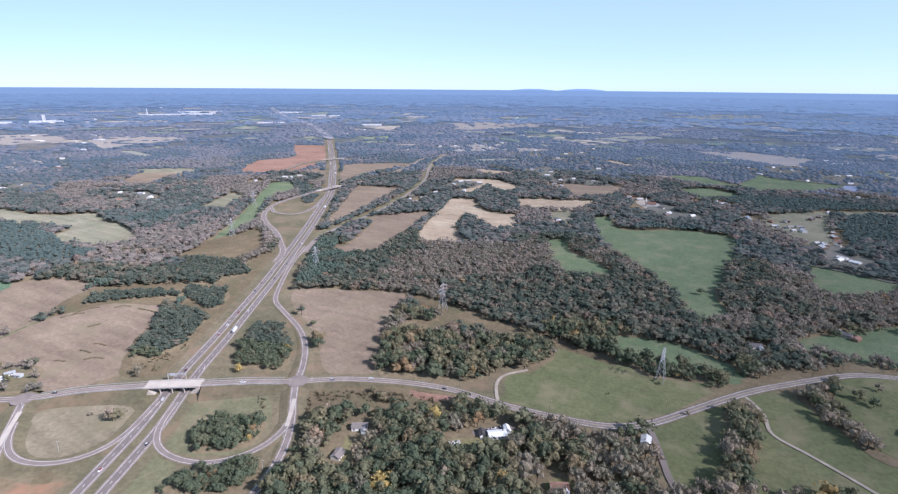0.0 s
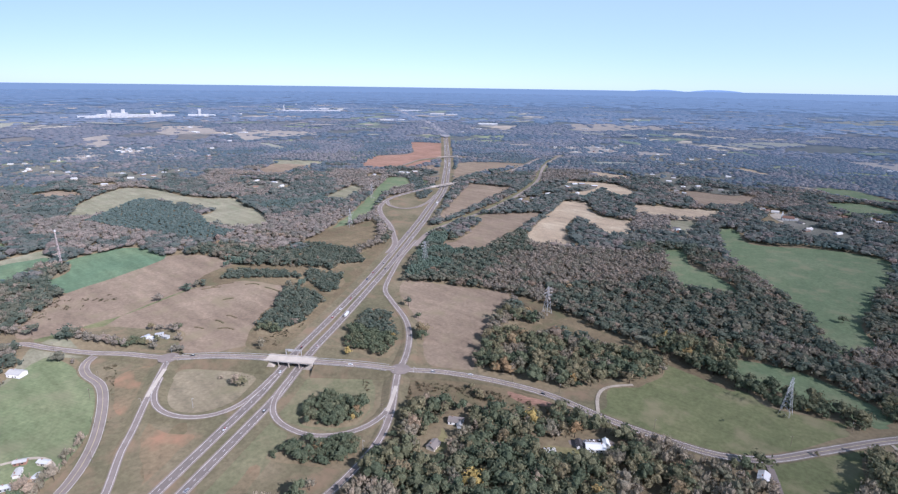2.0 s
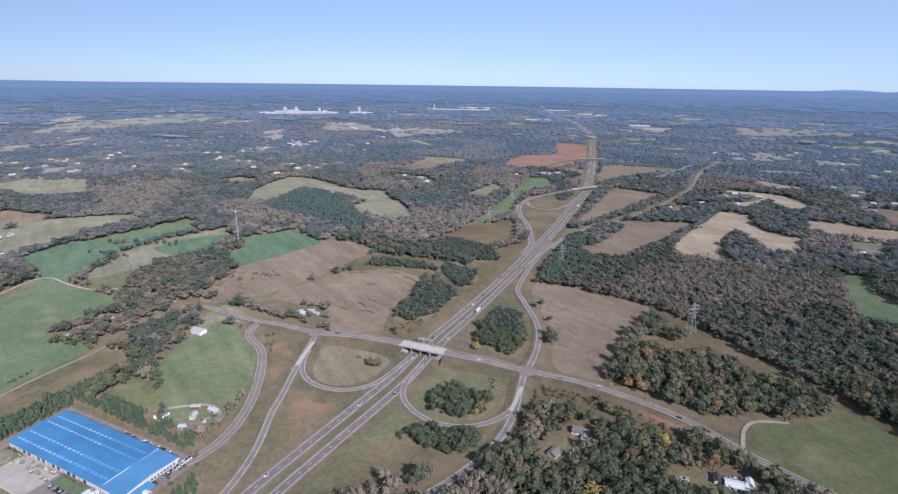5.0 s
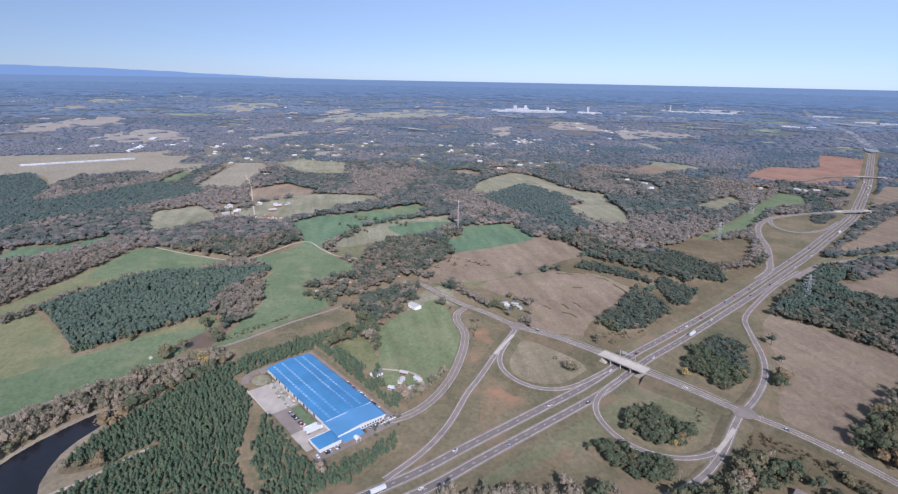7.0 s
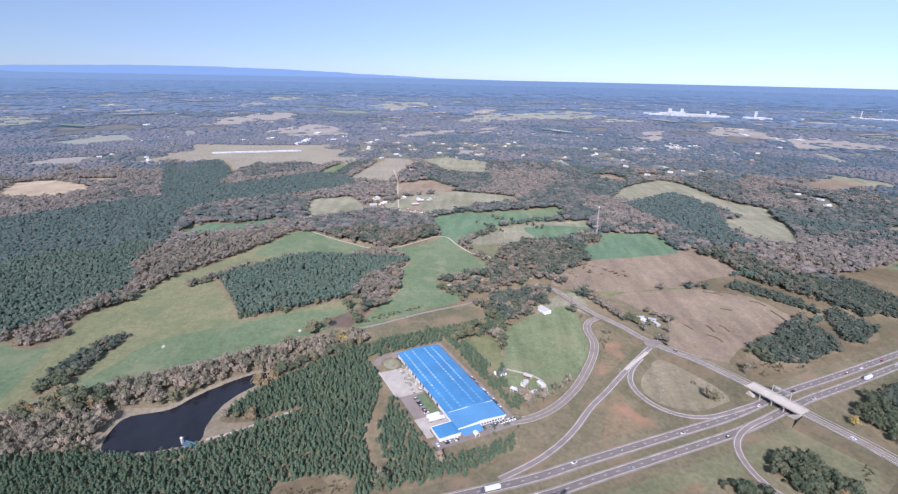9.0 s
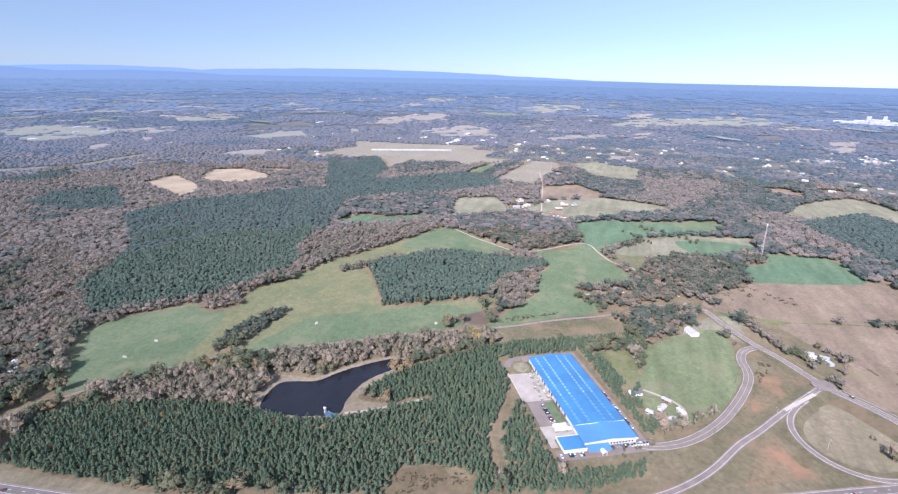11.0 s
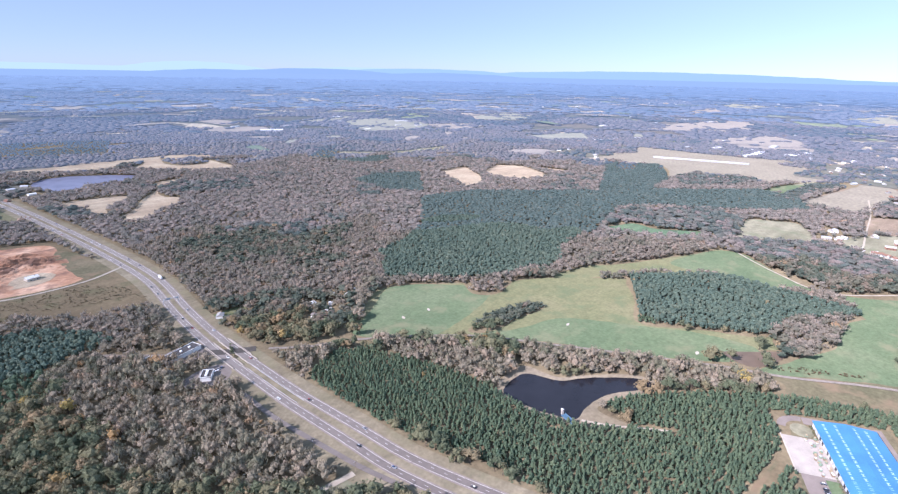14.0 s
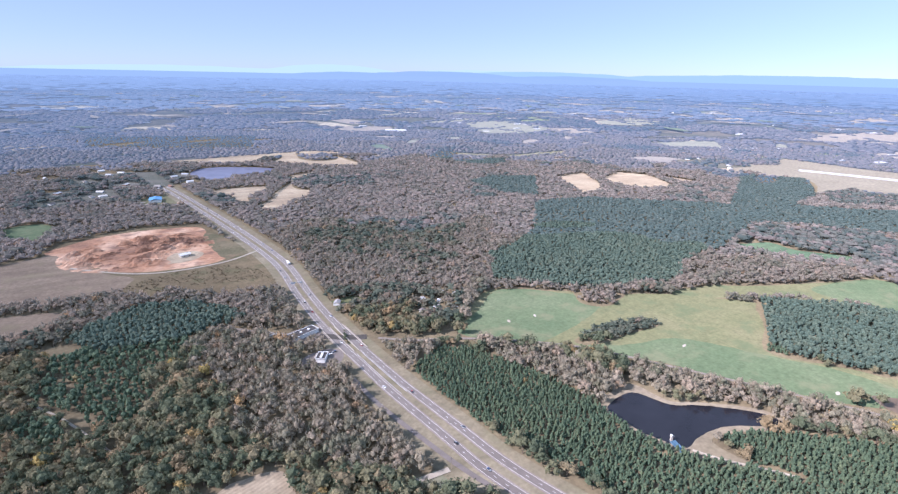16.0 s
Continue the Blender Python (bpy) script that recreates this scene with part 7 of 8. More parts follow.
part("jetty", boxes((1.2, 16, -2.4, 2.4, 0.3, 1.1)), TEAL, ob, "blue jetty deck")
part("railing", boxes((1.2, 16, -2.4, -2.2, 1.1, 2.0), (1.2, 16, 2.2, 2.4, 1.1, 2.0)), TEAL, ob)

# highway bridges over the railway
# flat sheet stands in for the dark shaded cutting; nothing is dug
flat_area("gap_patch", "flat brown patch standing in for the shaded gap between the highway bridges", [(-190, -535), (-184, -532), (-176, -548), (-174, -566), (-181, -570), (-188, -552)], LAND["floor"], 0.47, 0.5, "cutting")
for k, off in enumerate((9.5, -9.5)):
    p = beside(hw_line, off)
    i = int(np.argmin(np.hypot(p[:, 0] + 184, p[:, 1] + 553)))
    q = p[i - 3:i + 4]
    b = thing("rail_bridge", Matrix.Identity(4), "concrete parapets of the highway bridge over the railway", "bridge")
    for side in (5.6, -5.6):
        sheet_part("parapet", strip(beside(q, side), 0.2, -0.2, BASE + 0.8, 0.9), LOT, b)


# ---- trees ----
def lump(r, centre, size, k):
    """A leafy clump: an uneven dome of 3k triangles."""
    a = np.arange(k) * 2 * np.pi / k + r.uniform(0, 6)
    j = lambda: r.uniform(0.72, 1.25, k)
    top = np.array([[r.normal(0, 0.15), r.normal(0, 0.15), r.uniform(0.75, 1.05)]])
    q1, q2 = j(), j()
    ring1 = np.stack([np.cos(a) * 0.85 * q1, np.sin(a) * 0.85 * q1, r.uniform(0.15, 0.55, k)], 1)
    a2 = a + np.pi / k
    ring2 = np.stack([np.cos(a2) * 0.8 * q2, np.sin(a2) * 0.8 * q2, r.uniform(-0.75, -0.35, k)], 1)
    v = np.vstack([top, ring1, ring2]) * size + centre
    i = np.arange(k)
    n = (i + 1) % k
    f = np.vstack([np.stack([0 * i, 1 + i, 1 + n], 1), np.stack([1 + i, 1 + k + i, 1 + n], 1), np.stack([1 + n, 1 + k + i, 1 + k + n], 1)])
    return v, f


def trunk(height, r0, k=4):
    a = np.arange(k) * 2 * np.pi / k
    v = np.vstack([np.stack([np.cos(a) * r0, np.sin(a) * r0, 0 * a], 1), np.stack([np.cos(a) * r0 * 0.5, np.sin(a) * r0 * 0.5, 0 * a + height], 1)])
    i = np.arange(k)
    n = (i + 1) % k
    return v, np.vstack([np.stack([i, n, k + n], 1), np.stack([i, k + n, k + i], 1)])


def limb(a, b, r0):
    a, b = np.array(a, float), np.array(b, float)
    d = (b - a) / np.linalg.norm(b - a)
    s = np.cross(d, [0.3, 0.9, 0.1])
    s /= np.linalg.norm(s)
    t = np.cross(d, s)
    v = np.vstack([a + s * r0, a + t * r0, a - s * r0 - t * r0, b])
    return v, np.array([[0, 1, 3], [1, 2, 3], [2, 0, 3]])


def sprigs(r, lumps, count, size, upright=0.0):
    """Loose sprays of leaves or twigs standing off the clumps, so that the outline is uneven."""
    vs, fs = [], []
    for i in range(count):
        c, s = lumps[i % len(lumps)]
        d = r.normal(0, 1, 3)
        d[2] = abs(d[2]) * 0.9 - 0.25
        d /= np.linalg.norm(d)
        n = d + r.normal(0, 0.5, 3)
        n /= np.linalg.norm(n)
        u = np.cross(n, r.normal(0, 1, 3)) * (1 - upright) + upright * (np.array([0, 0, 1.2]) + 0.7 * d)
        u /= np.linalg.norm(u)
        w = np.cross(n, u)
        w /= np.linalg.norm(w) + 1e-6
        q = size * r.uniform(0.6, 1.4)
        p = c + d * s * r.uniform(0.78, 1.15)
        k = len(vs) * 4
        slim = 0.75 - 0.4 * upright
        vs.append(np.stack([p + u * q * (1 + 0.5 * upright), p + w * q * slim, p - u * q * r.uniform(0.5, 1), p - w * q * slim + n * q * 0.3]))
        fs += [(k, k + 1, k + 2), (k, k + 2, k + 3)]
    return np.vstack(vs), np.array(fs)


def broadleaf(r, lod, thin=False):
    """A tree of unit height; the crown is about 0.7 wide. thin: most leaves are shed, upright twigs show."""
    bits, lumps = [], []
    w = r.uniform(0.28, 0.40)
    count, k, loose = ((4, 4, 58), (3, 4, 20), (1, 4, 6), (1, 3, 0), (1, 3, 0))[lod]
    if lod >= 3:
        bits.append(lump(r, np.array([0, 0, 0.5]), np.array([w * 1.15, w * 1.15, 0.5]), k))
        return bits, []
    for i in range(count):
        a = i * 2.4 + r.uniform(-0.5, 0.5)
        z = (0.70 if lod < 2 else 0.6) if i == 0 else r.uniform(0.36, 0.66)
        q = 0.02 if i == 0 else w * r.uniform(0.4, 0.8)
        s = w * (r.uniform(0.55, 0.85) if lod < 2 else r.uniform(0.95, 1.2)) * (0.9 if thin else 1)
        c, sz = np.array([np.cos(a) * q, np.sin(a) * q, z]), np.array([s, s, min(0.27 if lod < 2 else 0.4, s * r.uniform(0.8, 1.25))])
        bits.append(lump(r, c, sz * (0.8 if lod < 2 else 0.92), k))
        lumps.append((c, sz))
    bits.append(sprigs(r, lumps, loose, w * (0.19 if lod == 0 else (0.28 if lod == 1 else 0.38)), 0.75 if thin else 0.15))
    wood = [trunk(0.5, 0.024, 4)] if lod < 2 else []
    if lod == 0:
        for i in range(4):
            a = i * 1.6 + r.uniform(-0.3, 0.3)
            wood.append(limb((0, 0, 0.25 + 0.05 * i), (np.cos(a) * w * 0.8, np.sin(a) * w * 0.8, 0.62 + 0.05 * i), 0.012))
    return bits, wood


def conifer(r, lod):
    """A pine of unit height: the near planting is young and clothed to the ground, older woods carry rounded tops on bare stems."""
    bits, lumps = [], []
    if lod == 0:
        w = r.uniform(0.24, 0.31)
        for i, (z, k) in enumerate(((0.42, 1.0), (0.72, 0.62))):
            c, sz = np.array([r.normal(0, 0.03), r.normal(0, 0.03), z]), np.array([w * k, w * k, 0.30])
            bits.append(lump(r, c, sz * 0.92, 4))
            lumps.append((c, sz))
        bits.append(sprigs(r, lumps, 10, w * 0.30, 0.2))
    else:
        w = r.uniform(0.19, 0.27)
        k, loose = ((4, 7), (4, 2), (4, 0), (4, 0))[lod - 1]
        for i in range(2 if lod == 1 else 1):
            s = w * r.uniform(0.8, 1.1) * (1.0 if i == 0 else 0.75)
            c = np.array([r.normal(0, 0.035), r.normal(0, 0.035), 0.78 if i == 0 else 0.52])
            sz = np.array([s, s, 0.22 if lod == 1 else 0.30])
            bits.append(lump(r, c, sz, k))
            lumps.append((c, sz))
        if loose:
            bits.append(sprigs(r, lumps, loose, w * 0.42, 0.1))
    v, f = joined(bits)
    v[:, 2] = np.minimum(v[:, 2], 1.05)
    return [(v, f)], ([trunk(0.6, 0.013, 3)] if lod == 1 else [trunk(0.4, 0.011, 3)] if lod == 0 else [])


tree_rng = np.random.default_rng(21)
LIB = {}
for kind in ("decid", "bare", "young", "pine"):
    for lod in range(5):
        LIB[kind, lod] = [joined_pair for joined_pair in (conifer(tree_rng, lod) if kind == "pine" else broadleaf(tree_rng, lod, kind == "bare") for _ in range(14))]


def grow(name, label, kind, lod, x, y, z, height, spread, mats):
    """One mass of trees as a single mesh: crowns in the first slot, wood in the second."""
    n = len(x)
    pick = tree_rng.integers(0, 14, n)
    turn = tree_rng.uniform(0, 6.283, n)
    stout = tree_rng.uniform(0.78, 1.3, n) if kind != "pine" else tree_rng.uniform(0.9, 1.15, n)
    tint = np.clip(tree_rng.beta(1.3, 1.7, n) + 0.3 * np.array([noise.noise((a / 60, b / 60, 3)) for a, b in zip(x, y)]), 0, 1)
    if kind in ("decid", "young"):
        tint = np.clip(tint * np.where(y > 100, 1.0, 1.1) + np.where(y < -150, 0.10, 0.03), 0, 1) * (0.55 if kind == "young" else 1.0)      # browner to the south
    rare = tree_rng.random(n) < (np.where(y > 100, 0.018, np.where(y < -150, 0.04, 0.02)) if kind != "pine" else 0.004)
    tint = np.where(rare, tree_rng.uniform(0.88, 1.0, n), tint * 0.92)
    V, F, S, T, base = [], [], [], [], 0
    for t in range(14):
        idx = np.where(pick == t)[0]
        if not len(idx):
            continue
        leaf, wood = LIB[kind, lod][t]
        for slot, bits in ((0, leaf), (1, wood)):
            if not bits:
                continue
            v, f = joined(bits)
            c, s = np.cos(turn[idx])[:, None], np.sin(turn[idx])[:, None]
            h, w = height[idx][:, None], (height * spread * stout)[idx][:, None]
            X = (v[None, :, 0] * c - v[None, :, 1] * s) * w + x[idx][:, None]
            Y = (v[None, :, 0] * s + v[None, :, 1] * c) * w + y[idx][:, None]
            Z = v[None, :, 2] * h + z[idx][:, None]
            V.append(np.stack([X, Y, Z], 2).reshape(-1, 3))
            F.append((f[None] + (np.arange(len(idx)) * len(v))[:, None, None]).reshape(-1, 3) + base)
            S.append(np.full(len(idx) * len(f), slot))
            T.append(np.repeat(tint[idx], len(v)))
            base += len(idx) * len(v)
    ob = new(name, raw_mesh(name, np.vstack(V), np.vstack(F), mats, lod >= 3, np.concatenate(S), np.concatenate(T)))
    return tagged(ob, label, "woodland", kind="stuff")


# ground that trees keep clear of, on a raster of 4 m
CELL, X0, Y0, NX, NY = 4.0, -3200.0, -3200.0, 1000, 1600
blocked = np.zeros((NX, NY), bool)
for path, half in PAVED:
    k = int(math.ceil(half / CELL))
    off = [(i, j) for i in range(-k, k + 1) for j in range(-k, k + 1) if math.hypot(i, j) * CELL <= half]
    ii, jj = ((path[:, 0] - X0) / CELL).astype(int), ((path[:, 1] - Y0) / CELL).astype(int)
    for i, j in off:
        a, b = ii + i, jj + j
        ok = (a >= 0) & (a < NX) & (b >= 0) & (b < NY)
        blocked[a[ok], b[ok]] = True


def inside(px, py, poly):
    x, y = poly[:, 0], poly[:, 1]
    x2, y2 = np.roll(x, -1), np.roll(y, -1)
    hit = np.zeros(len(px), bool)
    for a, b, c, d in zip(x, y, x2, y2):
        if b != d:
            hit ^= ((b > py) != (d > py)) & (px < (c - a) * (py - b) / (d - b) + a)
    return hit


def classify(px, py):
    """The kind of cover at each place, and the number of the outline that gives it (-1: open country)."""
    cover = np.full(len(px), "wild", dtype="<U10")
    which = np.full(len(px), -1)
    for i, (kind, poly) in enumerate(AREAS):
        lo, hi = poly.min(0), poly.max(0)
        near = np.where((px > lo[0]) & (px < hi[0]) & (py > lo[1]) & (py < hi[1]))[0]
        if len(near):
            near = near[inside(px[near], py[near], poly)]
            cover[near], which[near] = kind, i
    return cover, which


def candidates(r0, r1, step):
    n = int(r1 / step) + 1
    gx, gy = np.meshgrid(np.arange(-n, n + 1) * step, np.arange(-n, n + 1) * step)
    px = gx.ravel() + tree_rng.uniform(-0.46, 0.46, gx.size) * step
    py = gy.ravel() + tree_rng.uniform(-0.46, 0.46, gy.size) * step
    r = np.hypot(px, py)
    az = np.degrees(np.arctan2(-px, py))
    az = np.where(az < -90, az + 360, az)
    blur = r * (1 + 0.07 * np.sin(px / 47 + 2 * np.sin(py / 61)) * np.sin(py / 39))      # no hard ring between bands
    ok = (blur >= r0) & (blur < r1) & (r > 290) & (az > -16) & (az < 196)
    px, py = px[ok], py[ok]
    ci, cj = ((px - X0) / CELL).astype(int), ((py - Y0) / CELL).astype(int)
    inr = (ci >= 0) & (ci < NX) & (cj >= 0) & (cj < NY)
    free = np.ones(len(px), bool)
    free[inr] = ~blocked[ci[inr], cj[inr]]
    return px[free], py[free], az[ok][free]


def wild_kind(px, py, az):
    out = []
    for a, b, c in zip(px, py, az):
        s = noise.noise((a / 260, b / 260, 0)) + 0.35 * noise.noise((a / 45, b / 45, 5))
        lean = (-0.28 if math.hypot(a, b) < 700 else 0.0) if c < 45 else 0.08
        if c > 95:      # a wide leafless wood with few evergreens; leafier close by
            out.append("bare" if s > (-0.38 if math.hypot(a, b) > 720 else 0.2) else "decid")
        else:
            out.append("pine" if s < -0.42 else ("bare" if s + lean > 0.12 else "decid"))
    return np.array(out)


WOOD_TEXT = {"young": "young thicket of low green and brown trees", "decid": "mixed broadleaf wood in dull green and autumn brown", "bare": "thin grey-brown autumn wood with few leaves left", "pine": "dense dark green pine plantation"}
TREE_HEIGHT = {"young": (9.0, 2.2), "decid": (14.5, 3.8), "bare": (13.5, 3.2), "pine": (12.0, 1.1)}
TREE_SPREAD = {"young": 1.0, "decid": 1.0, "bare": 0.92, "pine": 0.92}
BANDS = ((285, 640, 0, 0), (640, 1050, 1, 0), (1050, 1950, 2, 0), (1950, 2450, 3, 0), (2450, 3000, 3, 1))
STEP = {("young", 0): 5.2, ("young", 1): 5.6, ("young", 2): 8.0, ("young", 3): 12.0, ("decid", 0): 7.6, ("bare", 0): 7.2, ("pine", 0): 3.6, ("decid", 1): 8.4, ("bare", 1): 8.0, ("pine", 1): 5.0, ("decid", 2): 9.8, ("bare", 2): 9.6, ("pine", 2): 7.2, ("decid", 3): 15.0, ("bare", 3): 14.5, ("pine", 3): 12.0}
SMALL = []
for r0, r1, lod, air in BANDS:
    for kind in ("decid", "bare", "young", "pine"):
        step = STEP[kind, lod]
        px, py, az = candidates(r0, r1, step)
        cover, which = classify(px, py)
        wild = which < 0
        mixed = np.array([noise.noise((a / 26, b / 26, 12)) > 0.24 for a, b in zip(px, py)]) if lod < 2 else np.zeros(len(px), bool)
        take = (cover == kind) & ~(mixed & (kind == "decid"))
        if kind == "bare":
            take |= (cover == "decid") & mixed
        if kind == "decid":
            take |= (cover == "hamlet") & (tree_rng.random(len(px)) < 0.72)
        wk = wild_kind(px[wild], py[wild], az[wild])
        take[np.where(wild)[0][wk == kind]] = True
        # a few gaps, more where the wood is thin
        take &= tree_rng.random(len(px)) > (0.03 if kind == "pine" else 0.07)
        px, py, which = px[take], py[take], which[take]
        h0, dh = TREE_HEIGHT[kind] if kind != "pine" or lod else (6.9, 0.9)      # the planting by the pond is young
        height = np.clip(tree_rng.normal(h0, dh * (1.0 if lod == 0 else 0.65), len(px)), h0 * 0.55, h0 * 1.4) * (1.0, 0.92, 0.80, 0.52)[lod]
        spread = TREE_SPREAD[kind] * (step / (STEP[kind, 0] if kind != "pine" else 4.4)) ** 0.9 * ((1.0, 1.38, 1.42, 1.7)[lod] if kind != "pine" else (1.3, 1.08, 1.4, 1.5)[lod])
        if kind == "pine" and lod == 0:      # the pines south of the railway are older and stand wider
            old_pine = (py < -440) & (px > -200)
            sel = old_pine & (tree_rng.random(len(px)) < 0.42)
            grow("pine_wood", WOOD_TEXT[kind], kind, 1, px[sel], py[sel], np.full(sel.sum(), 0.05), height[sel] * 1.5, 1.02, (LEAF[kind], BARK))
            px, py, which, height = px[~old_pine], py[~old_pine], which[~old_pine], height[~old_pine]
        groups = np.unique(which) if lod < 2 else [None]
        for gk in groups:
            sel = np.ones(len(px), bool) if gk is None else which == gk
            if sel.sum() < 3:
                continue
            if lod == 0 and gk is not None and gk >= 0 and AREAS[gk][0] == kind and sel.sum() <= 36 and kind != "pine":
                SMALL.append((kind, px[sel], py[sel], height[sel]))
                continue
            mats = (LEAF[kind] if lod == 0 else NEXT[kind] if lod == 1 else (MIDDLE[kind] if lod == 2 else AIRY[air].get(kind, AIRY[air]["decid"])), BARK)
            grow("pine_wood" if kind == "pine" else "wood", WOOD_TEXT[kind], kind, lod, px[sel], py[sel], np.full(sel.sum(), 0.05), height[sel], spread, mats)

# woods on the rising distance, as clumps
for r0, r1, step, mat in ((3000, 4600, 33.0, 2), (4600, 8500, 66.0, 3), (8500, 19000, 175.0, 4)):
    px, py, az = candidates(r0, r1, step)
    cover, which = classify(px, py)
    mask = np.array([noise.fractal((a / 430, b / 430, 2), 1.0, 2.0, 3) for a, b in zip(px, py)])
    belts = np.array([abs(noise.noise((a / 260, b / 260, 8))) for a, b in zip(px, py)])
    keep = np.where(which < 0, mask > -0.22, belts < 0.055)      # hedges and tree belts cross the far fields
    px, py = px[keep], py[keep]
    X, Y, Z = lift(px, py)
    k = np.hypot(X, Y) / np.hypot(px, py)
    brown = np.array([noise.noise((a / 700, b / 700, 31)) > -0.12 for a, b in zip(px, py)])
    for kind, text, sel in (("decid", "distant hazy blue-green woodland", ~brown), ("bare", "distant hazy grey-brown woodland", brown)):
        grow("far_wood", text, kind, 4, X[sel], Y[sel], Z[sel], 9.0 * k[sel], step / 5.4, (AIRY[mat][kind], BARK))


# scattered far houses and sheds of the plain, specks of white
speck = np.random.default_rng(14)
vs, fs = [], []
for town_no in range(70):
    a, r = radians(speck.uniform(-12, 192)), 2600 * 4.6 ** speck.random()
    for k in range(int(speck.integers(2, 9))):
        x, y = -math.sin(a) * r + speck.normal(0, 0.05 * r), math.cos(a) * r + speck.normal(0, 0.05 * r)
        X, Y, Z = [float(q) for q in lift(np.array(x), np.array(y))]
        s = math.hypot(X, Y) / math.hypot(x, y)
        w, d, h = speck.uniform(25, 75) * s, speck.uniform(12, 30) * s, speck.uniform(3, 6) * s
        v, f = quad_box(X - w / 2, X + w / 2, Y - d / 2, Y + d / 2, Z - 2, Z + h)
        fs.append(np.array(f) + 8 * len(vs))
        vs.append(np.array(v))
ob = new("far_houses", raw_mesh("far_houses", np.vstack(vs), np.vstack(fs), (FAR_WHITE,)))
tagged(ob, "tiny white houses and sheds scattered over the distance", "houses", kind="stuff")


# ---- scrub: low brown bushes and rank weeds of banks and field edges ----
SCRUB_LEAF = leaf_material("brown_scrub", [(0.0, (0.130, 0.125, 0.075)), (0.4, (0.165, 0.128, 0.082)), (0.75, (0.185, 0.125, 0.085)), (1.0, (0.215, 0.165, 0.105))], 1.2)


def scrub(pts, gap, height, share=0.7):
    poly = np.array(pts, float)
    lo, hi = poly.min(0), poly.max(0)
    count = int((hi[0] - lo[0]) * (hi[1] - lo[1]) / gap ** 2)
    q = tree_rng.uniform(lo, hi, (count, 2))
    keep = inside(q[:, 0], q[:, 1], poly)
    keep &= np.array([noise.noise((a / 14, b / 14, 21)) > 0.45 - share for a, b in q])
    ci, cj = ((q[:, 0] - X0) / CELL).astype(int), ((q[:, 1] - Y0) / CELL).astype(int)
    q = q[keep & ~blocked[ci, cj]]
    h = tree_rng.uniform(0.5, 1.5, len(q)) * height
    if len(q) > 2:
        ob = grow("scrub", "low brown scrub and rank weeds", "young", 1, q[:, 0], q[:, 1], np.full(len(q), 0.1), h, 1.7, (SCRUB_LEAF, BARK))
        tagged(ob, category="scrub")


scrub([(-346, 366), (-314, 383), (-268, 401), (-227, 411), (-199, 412), (-213, 398), (-245, 387), (-291, 373), (-325, 352)], 3.0, 1.7, 0.75)
scrub([(-343, 339), (-349, 359), (-330, 348), (-311, 315), (-286, 272), (-274, 234), (-280, 233), (-298, 277)], 3.0, 1.6, 0.60)
scrub([(-395, 336), (-385, 339), (-367, 323), (-347, 300), (-355, 300), (-372, 319)], 2.6, 1.2, 0.60)
scrub([(-542, -213), (-568, -176), (-636, -119), (-669, -64), (-647, -60), (-599, -128), (-539, -185)], 3.2, 1.6, 0.70)
scrub([(-638, 170), (-622, 179), (-578, 161), (-518, 138), (-491, 122), (-539, 139), (-581, 152)], 2.6, 1.3, 0.55)
scrub([(19, -856), (-44, -878), (-102, -872), (-138, -831), (-154, -768), (-105, -788), (-45, -803)], 4.0, 1.2, 0.85)
scrub([(52, -835), (12, -857), (-16, -825), (0, -786), (41, -785)], 4.0, 1.5, 0.50)
scrub([(-522, 369), (-566, 445), (-605, 511), (-589, 508), (-533, 423), (-495, 360)], 3.4, 1.5, 0.50)
scrub([(-545, 309), (-564, 366), (-613, 442), (-605, 456), (-544, 371), (-516, 313)], 3.4, 1.5, 0.50)
scrub([(-312, -149), (-335, -120), (-350, -84), (-334, -73), (-290, -147)], 2.6, 1.1, 0.60)
scrub([(-827, 133), (-873, 188), (-835, 262), (-807, 245), (-802, 161)], 4.0, 1.5, 0.30)
scrub([(-179, -483), (-191, -437), (-198, -377), (-191, -375), (-181, -429), (-170, -475)], 3.0, 1.4, 0.45)


# ---- single trees that stand apart ----
def single_tree(kind, x, y, h, seed, tint=None):
    r = np.random.default_rng(seed)
    crown, wood = conifer(r, 0) if kind == "pine" else broadleaf(r, 0, kind == "bare")
    more = 1.25 if kind != "pine" else 1.0
    ob = thing("tree", pose(x, y, 0.2, 0, 0, r.uniform(0, 360)), {"decid": "single broadleaf tree in dull green leaf", "young": "low young broadleaf tree in a thicket", "bare": "single brown autumn tree", "pine": "single small dark green pine"}[kind], "tree", "single trees")
    for name, bits, mat in (("crown", crown, LEAF[kind]), ("trunk", wood, BARK)):
        v, f = joined(bits)
        v = v * np.array([h * more, h * more, h])
        me = raw_mesh(name, v, f, (mat,), False, None, np.full(len(v), r.uniform(0.05, 0.5 if kind == "young" else 0.85) if tint is None else tint))
        c = new(name, me)
        c.parent = ob
    return ob


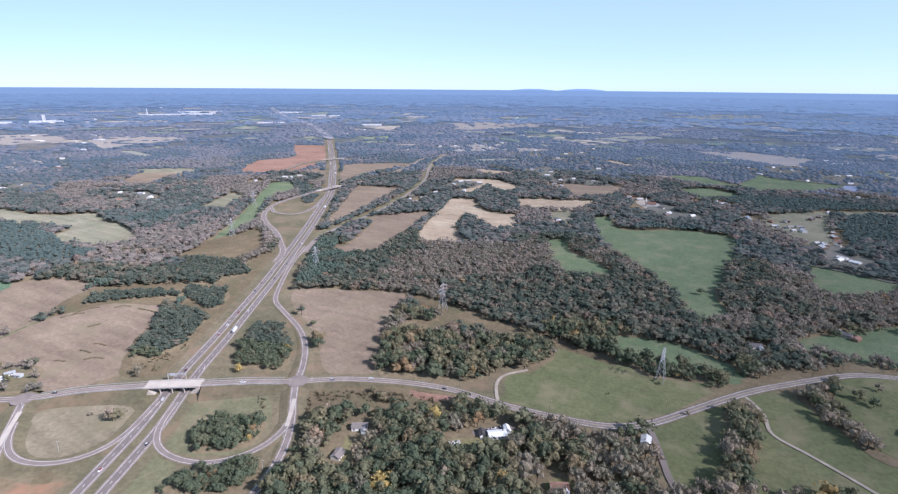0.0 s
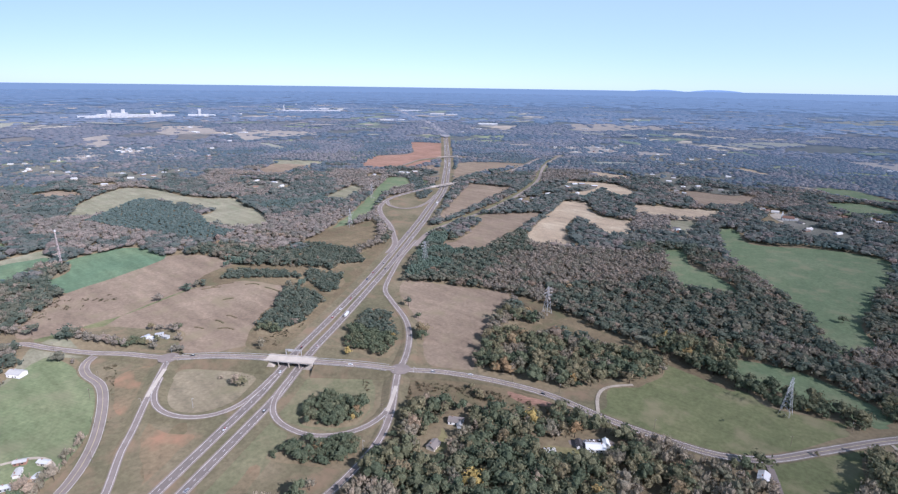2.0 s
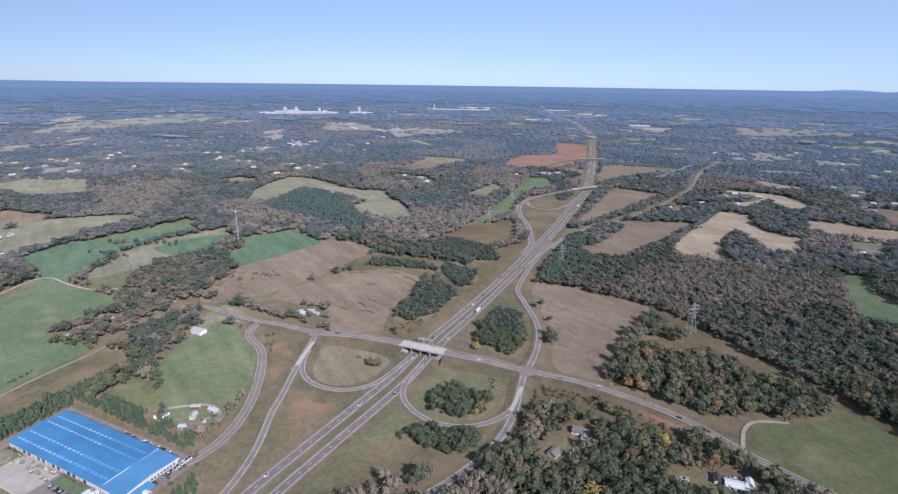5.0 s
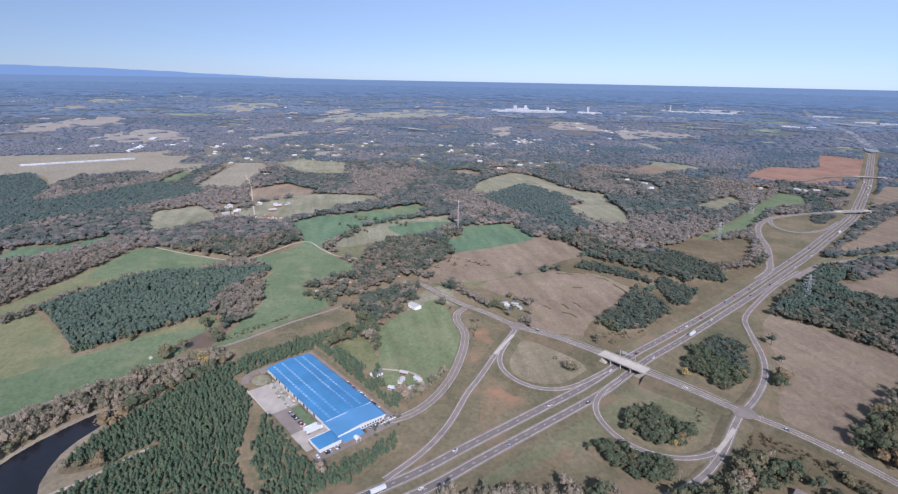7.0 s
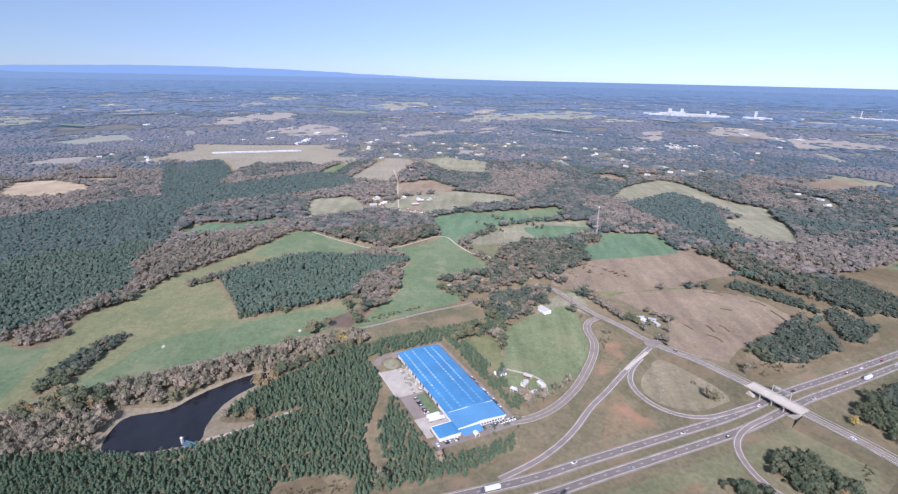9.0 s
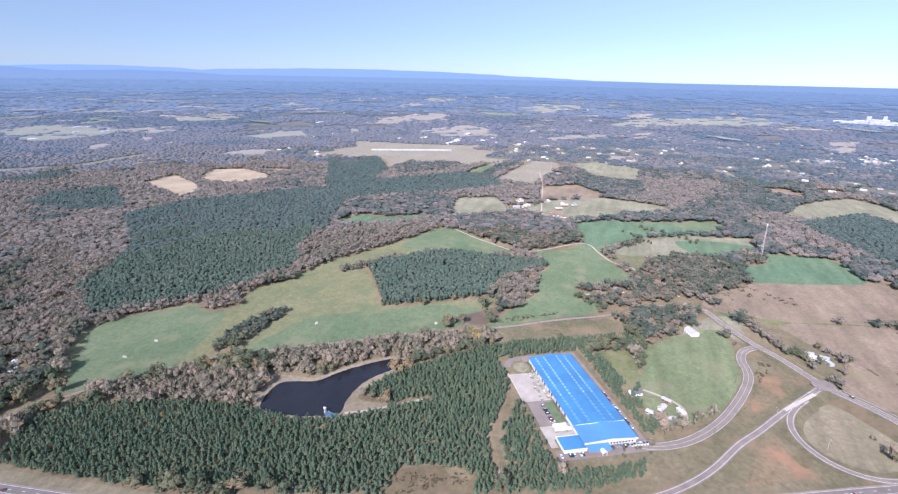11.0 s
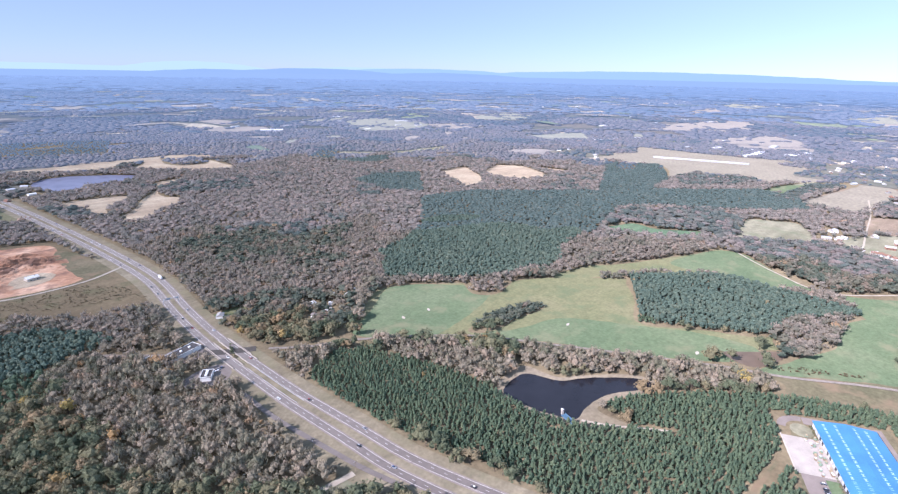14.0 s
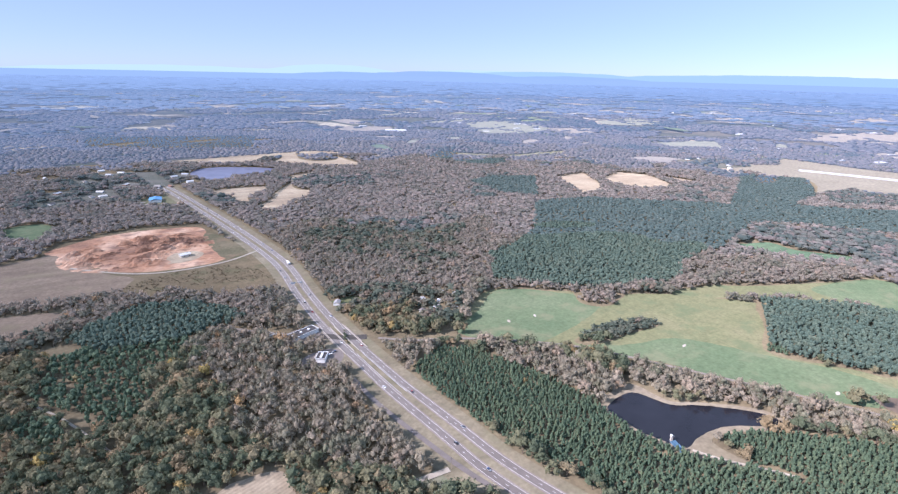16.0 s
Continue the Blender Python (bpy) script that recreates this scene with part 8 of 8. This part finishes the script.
SINGLES = [
    ("decid", -447, 483, 9), ("decid", -647, 257, 11), ("decid", -672, 236, 12), ("bare", -472, 237, 17), ("decid", -470, 239, 14), ("bare", -497, 233, 6), ("decid", 22, 589, 12), ("decid", 12, 582, 10), ("decid", -36, 449, 17),
    ("decid", -44, 440, 15), ("decid", -9, 847, 11), ("decid", -287, 390, 9), ("decid", -279, 386, 7), ("decid", -1, 500, 6), ("bare", 171, 640, 10), ("decid", 150, 610, 13), ("decid", 160, 600, 12), ("decid", 132, 640, 9),
    ("decid", -32, 546, 4), ("decid", -37, 551, 4), ("decid", -75, 501, 2.5), ("decid", 210, 560, 13), ("decid", 196, 575, 12), ("decid", 168, 795, 15), ("decid", 178, 788, 14), ("decid", 150, 770, 12),
]
for i, (kind, x, y, h) in enumerate(SINGLES):
    single_tree(kind, x, y, h, 100 + i)
for kind, xs, ys, hs in SMALL:
    for i in range(len(xs)):
        single_tree(kind, float(xs[i]), float(ys[i]), float(hs[i]), 1000 + int(abs(xs[i]) * 7 + abs(ys[i]) * 3))
# trees turned bright yellow
for x, y, h in ((-439, 355, 11), (-209, 378, 17), (-203, 281, 15), (-200, 287, 13), (-561, -152, 13), (-553, -144, 12)):
    tagged(single_tree("decid", x, y, h, 300 + h, 1.0), "broadleaf tree turned bright autumn yellow", "tree", "single trees")
hedge = random.Random(3)


def row_of_trees(kind, a, b, count, h, jitter=2.5):
    for i in range(count):
        u = (i + hedge.uniform(-0.3, 0.3)) / max(1, count - 1)
        single_tree(kind, a[0] + (b[0] - a[0]) * u + hedge.gauss(0, jitter), a[1] + (b[1] - a[1]) * u + hedge.gauss(0, jitter), h * hedge.uniform(0.75, 1.25), hedge.randint(0, 9999))


row_of_trees("decid", (-668, 190), (-635, 226), 9, 9, 4)
row_of_trees("decid", (-650, 200), (-640, 218), 4, 8, 4)
row_of_trees("decid", (-735, -50), (-700, -10), 8, 10, 6)
row_of_trees("bare", (-760, -20), (-700, 40), 10, 11, 9)
row_of_trees("decid", (-690, 60), (-640, 70), 7, 10, 6)
row_of_trees("decid", (-870, 60), (-790, 70), 8, 9, 8)
row_of_trees("decid", (-1110, 10), (-1040, 60), 8, 8, 5)
row_of_trees("decid", (-1160, 40), (-1080, 150), 14, 9, 6)
row_of_trees("decid", (-640, -255), (-660, -205), 8, 10, 5)
row_of_trees("bare", (-325, -528), (-408, -616), 18, 17, 5)
row_of_trees("decid", (-178, -536), (-186, -566), 7, 4, 1.5)
row_of_trees("decid", (-271, 378), (-262, 382), 3, 11, 3)
row_of_trees("bare", (-212, 376), (-205, 382), 3, 12, 3)
row_of_trees("pine", (-512, 34), (-470, 30), 5, 9, 2)
for k in range(17):
    q = WH @ Vector((3 + k * 3.2 if k < 4 else 72 + (k - 4) * 3.1, -1.8 + hedge.uniform(-0.6, 0.6), 0))
    single_tree("decid", q.x, q.y, hedge.uniform(2.0, 3.2), 600 + k)
for k in range(8):
    q = WH @ Vector((146.5 + hedge.uniform(0, 18), 22 + k * 5 + hedge.uniform(-1, 1), 0))
    single_tree("decid", q.x, q.y, hedge.uniform(3, 5.5), 700 + k)
